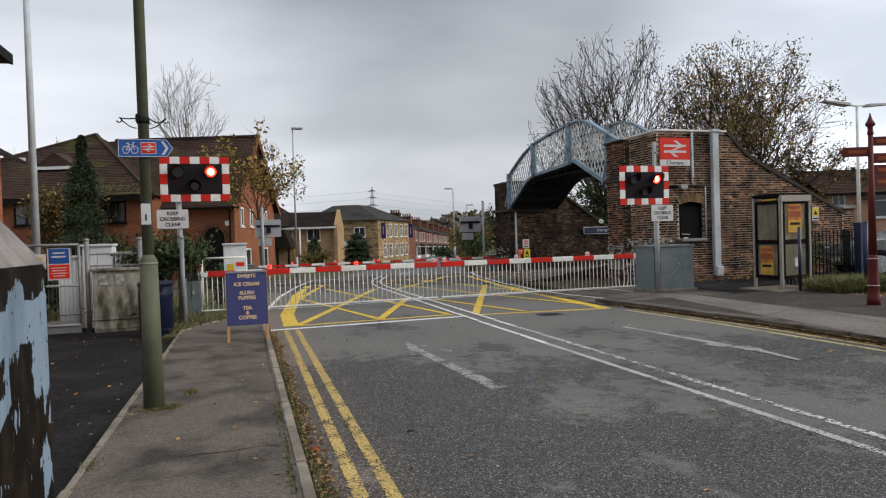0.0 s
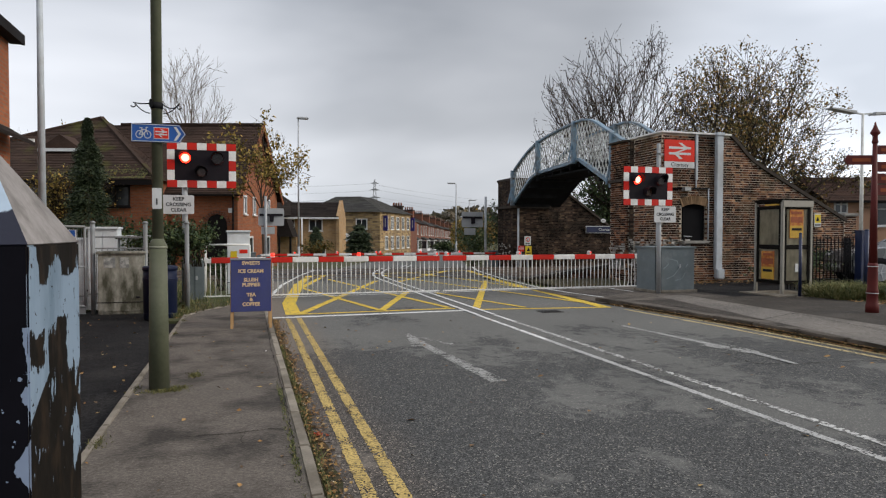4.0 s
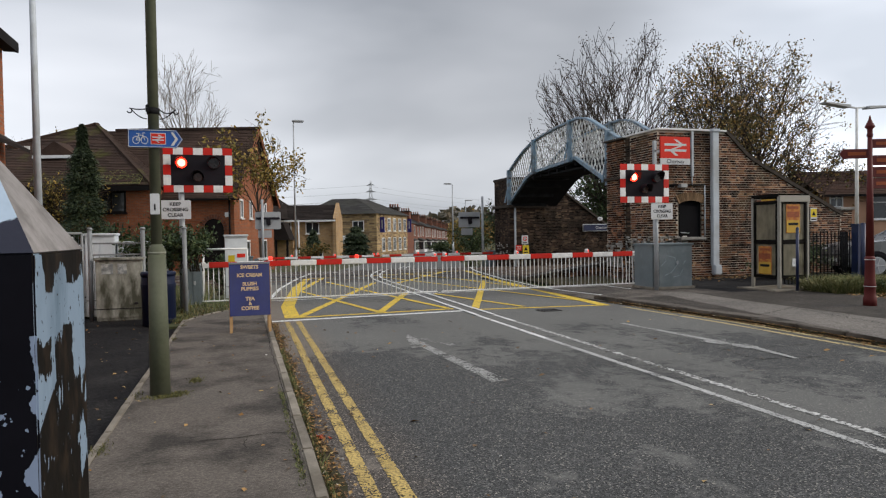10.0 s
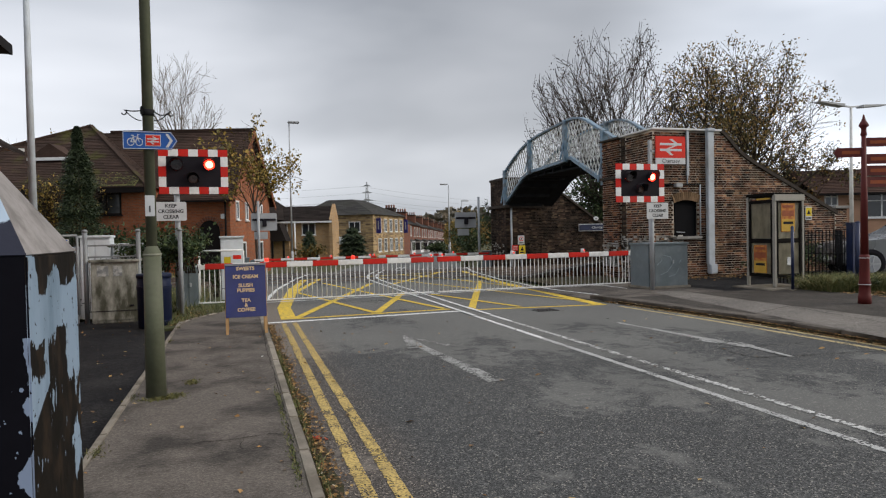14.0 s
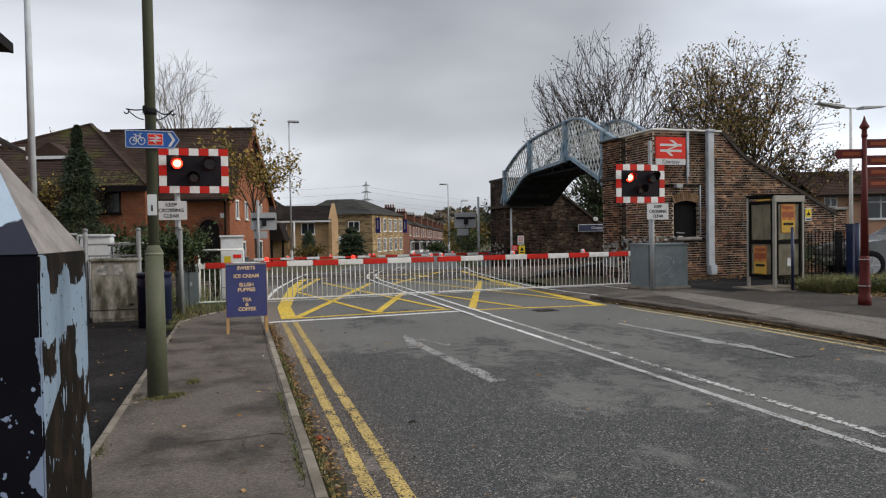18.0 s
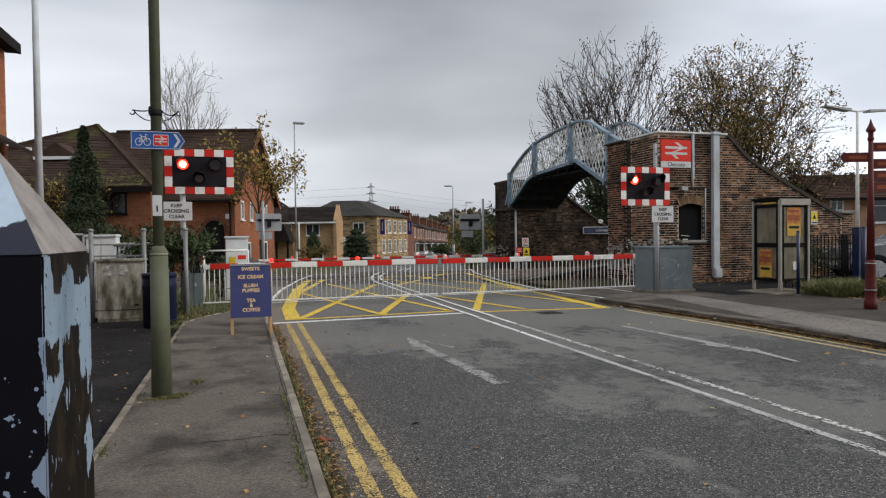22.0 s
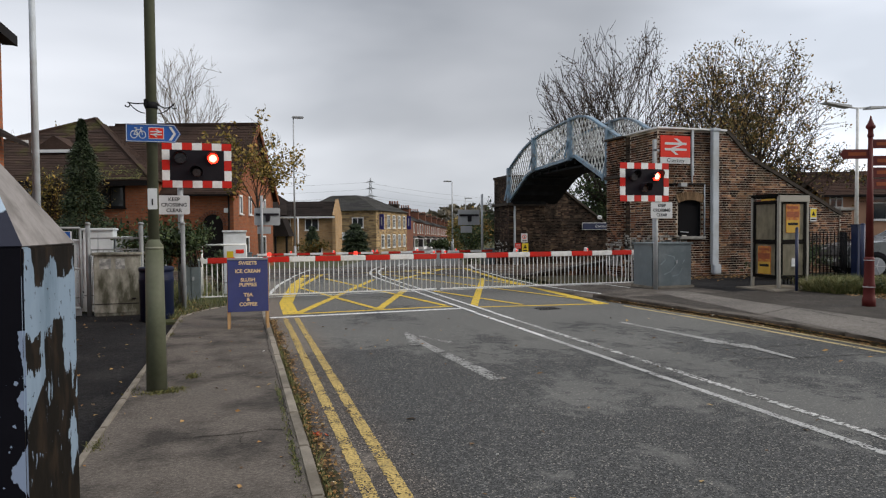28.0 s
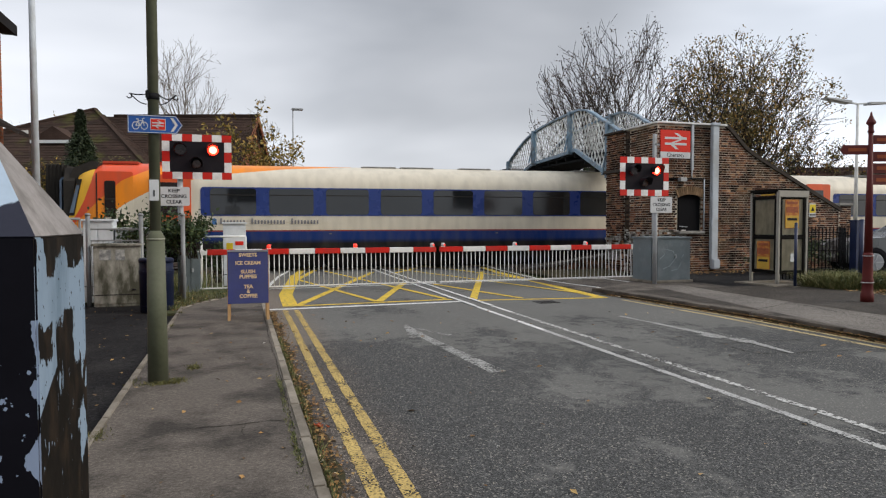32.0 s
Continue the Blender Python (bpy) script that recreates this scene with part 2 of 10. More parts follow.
def bm_box(cx, cy, cz, sx, sy, sz, bevel=0.0, m=None):
    bm = bmesh.new()
    add_box(bm, cx, cy, cz, sx, sy, sz, m)
    if bevel:
        bmesh.ops.bevel(bm, geom=bm.edges[:], offset=bevel, segments=2, affect="EDGES")
    return bm


def bm_tube(a, b, r, r2=None, n=12):
    bm = bmesh.new()
    tube(bm, a, b, r, r2, n)
    return bm


def bm_bar(a, b, w, h=None, up=(0, 0, 1)):
    bm = bmesh.new()
    bar(bm, a, b, w, h, up)
    return bm


def bm_lathe(prof, n=16, rot=0.0, smooth=True):
    bm = bmesh.new()
    lathe(bm, prof, n, rot=rot, smooth=smooth)
    return bm


def bm_prism(pts, a, b, axis="y"):
    bm = bmesh.new()
    prism(bm, pts, a, b, axis)
    return bm


def writing(name, text, size, material, parent, m, label="", width=None, bold=0.0):
    """Raised letters in the built-in font, centred at m, turned into a mesh."""
    cu = bpy.data.curves.new(name, "FONT")
    cu.body, cu.size, cu.align_x, cu.align_y = text, size, "CENTER", "CENTER"
    cu.extrude, cu.offset = 0.001, bold
    tmp = bpy.data.objects.new(name, cu)
    scene.collection.objects.link(tmp)
    me = bpy.data.meshes.new_from_object(tmp.evaluated_get(bpy.context.evaluated_depsgraph_get()))
    bpy.data.objects.remove(tmp)
    if width:
        xs = [v.co.x for v in me.vertices]
        k = width / (max(xs) - min(xs))
        for v in me.vertices:
            v.co.x *= k
    me.materials.clear()
    me.materials.append(material)
    ob = new(name, me)
    ob.matrix_basis = m
    ob.parent = parent
    if label:
        ob["label"] = label
    return ob


def grit(m, lo, hi, scale=95.0, mix=0.75, relief=0.6):
    """Adds the speckle of stones in tarmac: each stone its own tone, some of them pale."""
    nt = m.node_tree
    N, L = nt.nodes.new, nt.links.new
    b = next(n for n in nt.nodes if n.type == "BSDF_PRINCIPLED")
    old = b.inputs["Base Color"].links[0].from_socket
    tc = N("ShaderNodeTexCoord")
    v = N("ShaderNodeTexVoronoi")
    v.inputs["Scale"].default_value = scale
    L(tc.outputs["Object"], v.inputs["Vector"])
    sep = N("ShaderNodeSeparateColor")
    L(v.outputs["Color"], sep.inputs[0])
    r = N("ShaderNodeValToRGB")
    e = r.color_ramp.elements
    e[0].position, e[0].color = 0.0, (lo, lo, lo, 1)
    e[1].position, e[1].color = 1.0, (hi, hi, hi, 1)
    for p, q in ((0.55, 0.9), (0.85, 1.25)):
        e.new(p).color = (q, q, q, 1)
    L(sep.outputs[0], r.inputs[0])
    n = N("ShaderNodeTexNoise")
    n.inputs["Scale"].default_value, n.inputs["Detail"].default_value = scale * 0.22, 3
    L(tc.outputs["Object"], n.inputs["Vector"])
    mr = N("ShaderNodeMapRange")
    mr.inputs["From Min"].default_value, mr.inputs["From Max"].default_value = 0.3, 0.7
    mr.inputs["To Min"].default_value, mr.inputs["To Max"].default_value = 0.72, 1.28
    L(n.outputs[0], mr.inputs[0])
    k = N("ShaderNodeVectorMath")
    k.operation = "MULTIPLY"
    L(r.outputs[0], k.inputs[0])
    L(mr.outputs[0], k.inputs[1])
    k2 = N("ShaderNodeVectorMath")
    k2.operation = "MULTIPLY"
    L(old, k2.inputs[0])
    L(k.outputs[0], k2.inputs[1])
    L(k2.outputs[0], b.inputs["Base Color"])
    bp = N("ShaderNodeBump")
    bp.inputs["Strength"].default_value, bp.inputs["Distance"].default_value = relief, 0.004
    L(v.outputs["Distance"], bp.inputs["Height"])
    L(bp.outputs[0], b.inputs["Normal"])
    return m


FACE = pose(0, 0, 0, 90)  # lays a flat x-y drawing upright, to face -y


# ---- ground, road, pavements ----
def road_surface():
    """Old road: dark coarse stone in places, elsewhere worn smooth and pale, above all along the middle and towards the crossing."""
    m = mat("asphalt", (0.10, 0.099, 0.094), 0.85, var=0.16, scale=0.55, fine=75, bump=0.4)
    nt = m.node_tree
    N, L = nt.nodes.new, nt.links.new
    b = next(n for n in nt.nodes if n.type == "BSDF_PRINCIPLED")
    old = b.inputs["Base Color"].links[0].from_socket
    tc = N("ShaderNodeTexCoord")
    sep = N("ShaderNodeSeparateXYZ")
    L(tc.outputs["Object"], sep.inputs[0])

    def calc(op, *args):
        n = N("ShaderNodeMath")
        n.operation = op
        for k, v in enumerate(args):
            if isinstance(v, (int, float)):
                n.inputs[k].default_value = v
            else:
                L(v, n.inputs[k])
        return n.outputs[0]

    def ramp(v, lo, hi, out0=0.0, out1=1.0):
        n = N("ShaderNodeMapRange")
        n.interpolation_type = "SMOOTHSTEP"
        for k, q in (("From Min", lo), ("From Max", hi), ("To Min", out0), ("To Max", out1)):
            n.inputs[k].default_value = q
        L(v, n.inputs["Value"])
        return n.outputs[0]

    def cloud(scale, detail, rough, stretch=(1, 1, 1), shift=0.0):
        mp = N("ShaderNodeMapping")
        mp.inputs["Scale"].default_value = stretch
        mp.inputs["Location"].default_value = (shift, shift * 0.7, 0)
        L(tc.outputs["Object"], mp.inputs[0])
        n = N("ShaderNodeTexNoise")
        n.inputs["Scale"].default_value, n.inputs["Detail"].default_value, n.inputs["Roughness"].default_value = scale, detail, rough
        L(mp.outputs[0], n.inputs["Vector"])
        return n.outputs[0]
    # worn: 0 where the stone stands coarse and dark, 1 where it is polished
    patch = calc("ADD", cloud(0.55, 9, 0.62, (1.0, 0.62, 1), 3.3), calc("MULTIPLY", calc("SUBTRACT", cloud(5.0, 6, 0.65), 0.5), 0.42))
    lane = calc("ADD", ramp(sep.outputs[0], 3.5, 4.15, 0.0, 0.12), ramp(sep.outputs[1], 8.0, 11.5, 0.0, 0.16))
    lane = calc("ADD", lane, ramp(sep.outputs[0], 4.6, 5.4, 0.0, -0.045))
    lane = calc("ADD", lane, ramp(sep.outputs[0], 1.3, 0.9, 0.0, 0.05))
    worn = ramp(calc("ADD", patch, lane), 0.525, 0.63)
    v = N("ShaderNodeTexVoronoi")
    v.inputs["Scale"].default_value = 100.0
    L(tc.outputs["Object"], v.inputs["Vector"])
    sc = N("ShaderNodeSeparateColor")
    L(v.outputs["Color"], sc.inputs[0])
    r = N("ShaderNodeValToRGB")
    e = r.color_ramp.elements
    e[0].position, e[0].color = 0.0, (0.34, 0.36, 0.40, 1)
    e[1].position, e[1].color = 1.0, (3.5, 3.3, 3.0, 1)
    for p, q in ((0.5, 0.78), (0.8, 1.1), (0.93, 1.75)):
        e.new(p).color = (q * 0.985, q, q * 1.03, 1)
    L(sc.outputs[0], r.inputs[0])
    stone = N("ShaderNodeMix")
    stone.data_type = "RGBA"
    L(calc("MULTIPLY", worn, 0.62), stone.inputs["Factor"])
    L(r.outputs[0], stone.inputs["A"])
    stone.inputs["B"].default_value = (1.3, 1.29, 1.26, 1)
    tone = N("ShaderNodeMapRange")
    tone.inputs["To Min"].default_value, tone.inputs["To Max"].default_value = 0.86, 1.16
    L(worn, tone.inputs["Value"])
    # brownish towards the gutter
    edge = N("ShaderNodeMix")
    edge.data_type = "RGBA"
    L(ramp(calc("ADD", sep.outputs[0], calc("MULTIPLY", cloud(1.5, 4, 0.6), 0.6)), 1.75, 0.9, 0.0, 0.75), edge.inputs["Factor"])
    L(old, edge.inputs["A"])
    edge.inputs["B"].default_value = (0.135, 0.112, 0.092, 1)
    k = N("ShaderNodeVectorMath")
    k.operation = "MULTIPLY"
    L(edge.outputs["Result"], k.inputs[0])
    L(stone.outputs["Result"], k.inputs[1])
    k2 = N("ShaderNodeVectorMath")
    k2.operation = "SCALE"
    L(k.outputs[0], k2.inputs[0])
    L(tone.outputs[0], k2.inputs["Scale"])
    L(k2.outputs[0], b.inputs["Base Color"])
    bp = N("ShaderNodeBump")
    bp.inputs["Distance"].default_value = 0.004
    L(ramp(worn, 0.0, 1.0, 0.85, 0.2), bp.inputs["Strength"])
    L(v.outputs["Distance"], bp.inputs["Height"])
    L(bp.outputs[0], b.inputs["Normal"])
    return m


ASPHALT = road_surface()
TARMAC = mat("pavement_tarmac", (0.139, 0.121, 0.104), 0.9, var=0.2, scale=1.3, fine=190, bump=0.22, dirt=(0.036, 0.033, 0.030), dirt_amt=0.85, dirt_scale=1.3, dirt_lo=0.45, dirt_hi=0.63)
DARK_TARMAC = mat("side_tarmac", (0.018, 0.0175, 0.018), 0.85, var=0.3, scale=0.9, fine=70, bump=0.4, dirt=(0.045, 0.043, 0.041), dirt_amt=0.4)
PALE_TARMAC = mat("pale_tarmac", (0.17, 0.155, 0.138), 0.9, var=0.2, scale=0.8, fine=60, bump=0.35, dirt=(0.12, 0.11, 0.1), dirt_amt=0.6, dirt_scale=0.7)
grit(TARMAC, 0.8, 1.35, 190, relief=0.3)
grit(DARK_TARMAC, 0.6, 1.9, 90)
grit(PALE_TARMAC, 0.75, 1.4, 110)
KERB = mat("kerb_concrete", (0.25, 0.222, 0.182), 0.92, var=0.25, scale=4, fine=60, bump=0.4, dirt=(0.085, 0.072, 0.055), dirt_amt=0.6, dirt_scale=2.5, objrand=0.15)
OLD_KERB = mat("old_kerb_concrete", (0.125, 0.108, 0.09), 0.92, var=0.3, scale=3, fine=60, bump=0.4, dirt=(0.045, 0.038, 0.03), dirt_amt=0.85, dirt_scale=2.0, dirt_lo=0.4, dirt_hi=0.6, objrand=0.15)
WHITE_LINE = mat("road_paint_white", (0.66, 0.66, 0.64), 0.75, var=0.15, scale=3, fine=50, bump=0.3, dirt=(0.15, 0.15, 0.145), dirt_amt=0.8, dirt_scale=14, dirt_lo=0.5, dirt_hi=0.66)
WORN_LINE = mat("road_paint_worn", (0.50, 0.50, 0.48), 0.8, var=0.2, scale=3, fine=50, bump=0.3, dirt=(0.11, 0.108, 0.10), dirt_amt=1.0, dirt_scale=16, dirt_lo=0.47, dirt_hi=0.56)
SCUFFED_LINE = mat("road_paint_scuffed", (0.43, 0.43, 0.415), 0.8, var=0.2, scale=3, fine=50, bump=0.3, dirt=(0.16, 0.157, 0.15), dirt_amt=0.75, dirt_scale=40, dirt_lo=0.48, dirt_hi=0.62)
FAINT_LINE = mat("road_paint_faint", (0.36, 0.36, 0.345), 0.8, var=0.25, scale=3, fine=50, bump=0.3, dirt=(0.16, 0.157, 0.15), dirt_amt=0.85, dirt_scale=34, dirt_lo=0.44, dirt_hi=0.62)
YELLOW_LINE = mat("road_paint_yellow", (0.66, 0.46, 0.05), 0.75, var=0.2, scale=3, fine=50, bump=0.3, dirt=(0.2, 0.16, 0.08), dirt_amt=0.7, dirt_scale=13, dirt_lo=0.48, dirt_hi=0.62)
OCHRE_LINE = mat("road_paint_old_yellow", (0.52, 0.38, 0.135), 0.8, var=0.2, scale=3, fine=50, bump=0.3, dirt=(0.17, 0.135, 0.075), dirt_amt=0.85, dirt_scale=48, dirt_lo=0.46, dirt_hi=0.62)
PALE_YELLOW = mat("road_paint_faded_yellow", (0.50, 0.40, 0.20), 0.8, var=0.2, scale=3, fine=50, bump=0.3, dirt=(0.2, 0.17, 0.11), dirt_amt=0.8, dirt_scale=30, dirt_lo=0.46, dirt_hi=0.62)
EARTH = mat("verge_earth", (0.085, 0.08, 0.045), 0.95, var=0.4, scale=0.6, fine=20, bump=0.6, dirt=(0.06, 0.085, 0.03), dirt_amt=0.8, dirt_scale=0.4)
BALLAST = mat("track_ballast", (0.085, 0.068, 0.054), 0.95, var=0.45, scale=5, fine=30, bump=0.9)


def gz(y):
    """The road's height: level to the crossing, then falling a little."""
    return -0.4 * min(1.0, max(0.0, (y - 29.0) / 7.0)) - 0.015 * max(0.0, min(y, 240.0) - 38.0)


def centre(y):
    """The middle of the road: straight, then bending to the right past the crossing."""
    if y < 21:
        return 4.5
    if y < 25:
        return 4.5 + (y - 21) ** 2 / 8 * 0.33
    return 5.16 + (y - 25) * 0.33


def ribbon(name, f0, f1, y0, y1, lift, material, step=1.0, parent=None, label="", slab=0.0):
    """A strip of surface between the lines x = f0(y) and x = f1(y), following the road's height."""
    bm = bmesh.new()
    n = max(1, math.ceil((y1 - y0) / step))
    rows = []
    for k in range(n + 1):
        y = y0 + (y1 - y0) * k / n
        z = gz(y) + lift
        row = [bm.verts.new((f0(y), y, z)), bm.verts.new((f1(y), y, z))]
        if slab:
            row += [bm.verts.new((f1(y), y, z - slab)), bm.verts.new((f0(y), y, z - slab))]
        rows.append(row)
    for a, b in zip(rows, rows[1:]):
        bm.faces.new((a[0], a[1], b[1], b[0]))
        if slab:
            for i, j in ((1, 2), (3, 0)):
                bm.faces.new((a[i], a[j], b[j], b[i]))
    if slab:
        bm.faces.new(rows[0])
        bm.faces.new(rows[-1][::-1])
    return part(name, bm, material, parent, label)


def line_mark(a, b, w, material, name, lift=0.004):
    """A painted line from a to b on the road."""
    bm = bmesh.new()
    a, b = Vector((*a, 0)), Vector((*b, 0))
    near = min(a.y, b.y) < 11.5
    n = max(1, math.ceil((b - a).length / (0.06 if near else 1.5)))
    s = (b - a).normalized().cross(Vector((0, 0, 1))) * (w / 2)
    prev = None
    for k in range(n + 1):
        p = a.lerp(b, k / n)
        rag = [random.uniform(0.78, 1.1) if near else 1.0 for _ in range(2)]
        row = [bm.verts.new((p + q).to_tuple()[:2] + (gz((p + q).y) + lift,)) for q in (-s * rag[0], s * rag[1])]
        if prev:
            bm.faces.new((prev[0], prev[1], row[1], row[0]))
        prev = row
    return part(name, bm, material, ROAD)


def worn_mark(a, b, w, material, name, wear=0.4, lift=0.004, cell=0.022, w2=None, seed=0.0, pit=47):
    """A painted stroke from a to b that has flaked: small cells of paint with ragged edges, many of them gone."""
    a, b = Vector((*a, 0)), Vector((*b, 0))
    ln = (b - a).length
    n, m = max(2, math.ceil(ln / cell)), max(3, round(max(w, w2 or w) / cell))
    d = (b - a) / n
    s = (b - a).normalized().cross(Vector((0, 0, 1)))
    verts, faces = [], []
    for i in range(n + 1):
        half = (w + ((w if w2 is None else w2) - w) * i / n) / 2
        for j in range(m + 1):
            e = -1 + 2 * j / m
            p = a + d * i + s * half * e
            q = p * 19 + Vector((seed, 0, seed))
            p += (s * noise.noise(q) + d.normalized() * noise.noise(q + Vector((31, 7, 3)))) * cell * 0.6
            verts.append((p.x, p.y, gz(p.y) + lift))
    for i in range(n):
        for j in range(m):
            p = a + d * (i + 0.5) + s * ((j + 0.5) / m - 0.5) * w
            edge = abs(2 * (j + 0.5) / m - 1)
            v = 0.5 * noise.noise(p * 3.1 + Vector((seed, 2, 5))) + 0.4 * noise.noise(p * 14 + Vector((4, seed, 1))) + 0.75 * noise.noise(p * pit)
            if v + 0.16 * edge > 0.75 - wear:
                continue
            k = i * (m + 1) + j
            faces.append((k, k + 1, k + m + 2, k + m + 1))
    me = bpy.data.meshes.new(name)
    me.from_pydata(verts, [], faces)
    me.materials.append(material)
    return part(name, me, material, ROAD)


def build_ground():
    bm = bmesh.new()
    ys = [-60, -20, -5, 5, 15, 20, 25.5, 29, 31, 33, 36, 38, 50, 80, 140, 240, 3000]
    xs = [-2500, -300, -80, -20, 0, 20, 80, 300, 2500]
    g = [[bm.verts.new((x, y, gz(y) - 0.06)) for x in xs] for y in ys]
    for a, b in zip(g, g[1:]):
        for k in range(len(xs) - 1):
            bm.faces.new((a[k], a[k + 1], b[k + 1], b[k]))
    tagged(part("ground", bm, EARTH), "rough grass and earth round the crossing", "ground", kind="structure")


build_ground()
def far_edge(y):
    """The road's edge on the station side."""
    return max(7.86, 8.3 - 0.085 * max(0.0, y - 9.0))


ROAD = ribbon("road", lambda y: centre(y) - 3.98, lambda y: centre(y) + 3.9 if y < 20 else centre(y) + 3.5, -12, 130, 0.0, ASPHALT, 1.0)
tagged(ROAD, "worn grey asphalt road with faded paint lines", "road", kind="structure")


def build_markings():
    # double yellow lines by the near kerb, and by the far one
    for x in (0.74, 0.94):
        worn_mark((x + 0.0005, 2.6), (x + 0.05, 12.55), 0.096, OCHRE_LINE, "yellow_line", 0.43, seed=x, cell=0.012, pit=64)
    for gap in (0.1, 0.34):
        worn_mark((far_edge(12.1) - gap, 12.1), (8.22 - gap, 9.4), 0.09, PALE_YELLOW, "yellow_line", 0.22, cell=0.03)
        worn_mark((8.22 - gap, 9.4), (8.28 - gap, 3.0), 0.09, PALE_YELLOW, "yellow_line", 0.22, cell=0.03)
    # stop line and the hatched box over the crossing
    line_mark((0.52, 12.72), (4.36, 12.86), 0.17, WHITE_LINE, "stop_line")
    line_mark((0.9, 13.15), (4.3, 13.3), 0.14, YELLOW_LINE, "box_line")
    line_mark((4.75, 12.95), (7.62, 12.55), 0.14, YELLOW_LINE, "box_line")
    line_mark((0.93, 13.1), (0.98, 15.4), 0.3, YELLOW_LINE, "box_line", 0.0055)
    line_mark((0.98, 15.3), (1.66, 21.0), 0.3, YELLOW_LINE, "box_line", 0.007)
    line_mark((1.66, 20.9), (2.3, 24.6), 0.25, YELLOW_LINE, "box_line", 0.0055)
    line_mark((7.5, 12.55), (8.15, 20.4), 0.26, YELLOW_LINE, "box_line", 0.0055)
    line_mark((8.15, 20.3), (9.1, 26.4), 0.22, YELLOW_LINE, "box_line", 0.007)
    line_mark((2.3, 24.6), (9.1, 26.4), 0.16, YELLOW_LINE, "box_line", 0.007)
    for a, b in (((1.04, 13.1), (4.2, 21.5)), ((2.73, 13.35), (4.35, 17.6)), ((1.1, 17.4), (2.85, 24.6)), ((4.72, 13.1), (7.75, 20.6)), ((4.75, 20.8), (8.2, 26.4))):
        line_mark(a, b, 0.17, YELLOW_LINE, "hatch_line", 0.0085)
    for a, b in (((2.7, 13.35), (1.5, 19.8)), ((4.2, 13.4), (2.75, 22.6)), ((7.55, 13.4), (5.0, 24.2)), ((7.9, 17.6), (6.6, 25.0)), ((5.8, 13.0), (4.9, 16.8)), ((7.5, 20.7), (6.2, 25.7))):
        line_mark(a, b, 0.13, YELLOW_LINE, "hatch_line", 0.010)
    # lines where the barriers come down, and the edges of the crossing
    line_mark((0.55, 16.7), (8.1, 17.0), 0.1, WHITE_LINE, "crossing_line", 0.0115)
    line_mark((8.1, 17.0), (10.1, 16.78), 0.1, WHITE_LINE, "crossing_line", 0.0225)
    line_mark((10.07, 16.8), (10.12, 14.95), 0.08, WHITE_LINE, "crossing_line", 0.024)
    line_mark((2.6, 27.9), (10.6, 29.0), 0.12, WHITE_LINE, "crossing_line", 0.0115)
    for a, b in (((0.55, 16.4), (1.1, 20.5)), ((1.1, 20.5), (2.0, 25.0)), ((2.0, 25.0), (2.8, 28)), ((8.5, 20.5), (9.4, 26.0)), ((9.4, 26), (10.2, 29))):
        line_mark(a, b, 0.1, WHITE_LINE, "edge_line", 0.013)
    for a, b in (((8.53, 14.3), (8.3, 15.6)), ((8.3, 15.55), (8.2, 17.1)), ((8.2, 17.05), (8.52, 20.5))):
        line_mark(a, b, 0.1, WHITE_LINE, "edge_line", 0.0255)
    # the double middle line: solid on this side, flaked away in lengths on the other
    def bend(y):
        return 4.5 + 0.01 * max(0.0, y - 14) + (0.0305 * max(0.0, y - 22) ** 2 if y < 27.5 else 0.921 + (y - 27.5) * 0.335)
    y = 9.0
    while y < 40:
        step = 1.0 if y < 20 else 0.5
        for off in (-0.12, 0.21):
            if off < 0 or y > 10.9:
                line_mark((bend(y) + off, y), (bend(y + step) + off, y + step), 0.085, WHITE_LINE, "middle_line", 0.0145 if y > 11 else 0.006)
        y += step
    for y0, y1, wear in ((9.05, 7.4, 0.2), (7.4, 5.9, 0.34), (5.9, 4.6, 0.44), (4.6, 1.5, 0.36)):
        worn_mark((4.38 + 0.0026 * (9.05 - y0), y0), (4.38 + 0.0026 * (9.05 - y1), y1), 0.088, SCUFFED_LINE, "middle_line", wear, cell=0.018, seed=y0)
    for y0, y1, wear in ((11.02, 9.9, 0.16), (9.9, 8.9, 0.36), (8.9, 8.1, 0.28), (8.1, 6.15, 0.66), (6.15, 5.35, 0.24), (5.35, 4.75, 0.5), (4.75, 4.3, 0.38), (4.3, 3.6, 0.3), (3.6, 1.5, 0.4)):
        worn_mark((4.71, y0), (4.72, y1), 0.09, WORN_LINE, "middle_line", wear, cell=0.02, seed=y0)
    # worn arrows that lead traffic back into its lane, one each way
    worn_mark((2.44, 9.7), (2.66, 6.6), 0.12, FAINT_LINE, "arrow_shaft", 0.56, w2=0.2, cell=0.018, pit=58)
    worn_mark((2.5, 10.15), (2.42, 8.95), 0.06, FAINT_LINE, "arrow_head", 0.66, lift=0.0065, w2=0.3, cell=0.022)
    worn_mark((2.52, 9.9), (2.88, 8.95), 0.1, FAINT_LINE, "arrow_head", 0.8, lift=0.009, w2=0.14, cell=0.022)
    worn_mark((6.31, 9.98), (6.56, 7.4), 0.09, FAINT_LINE, "arrow_shaft", 0.36, w2=0.15, cell=0.022)
    worn_mark((6.5, 7.95), (6.6, 7.2), 0.46, FAINT_LINE, "arrow_head", 0.58, lift=0.0065, w2=0.22, cell=0.022)
    worn_mark((6.6, 7.3), (6.52, 6.42), 0.14, FAINT_LINE, "arrow_head", 0.28, lift=0.009, w2=0.07, cell=0.022)


build_markings()


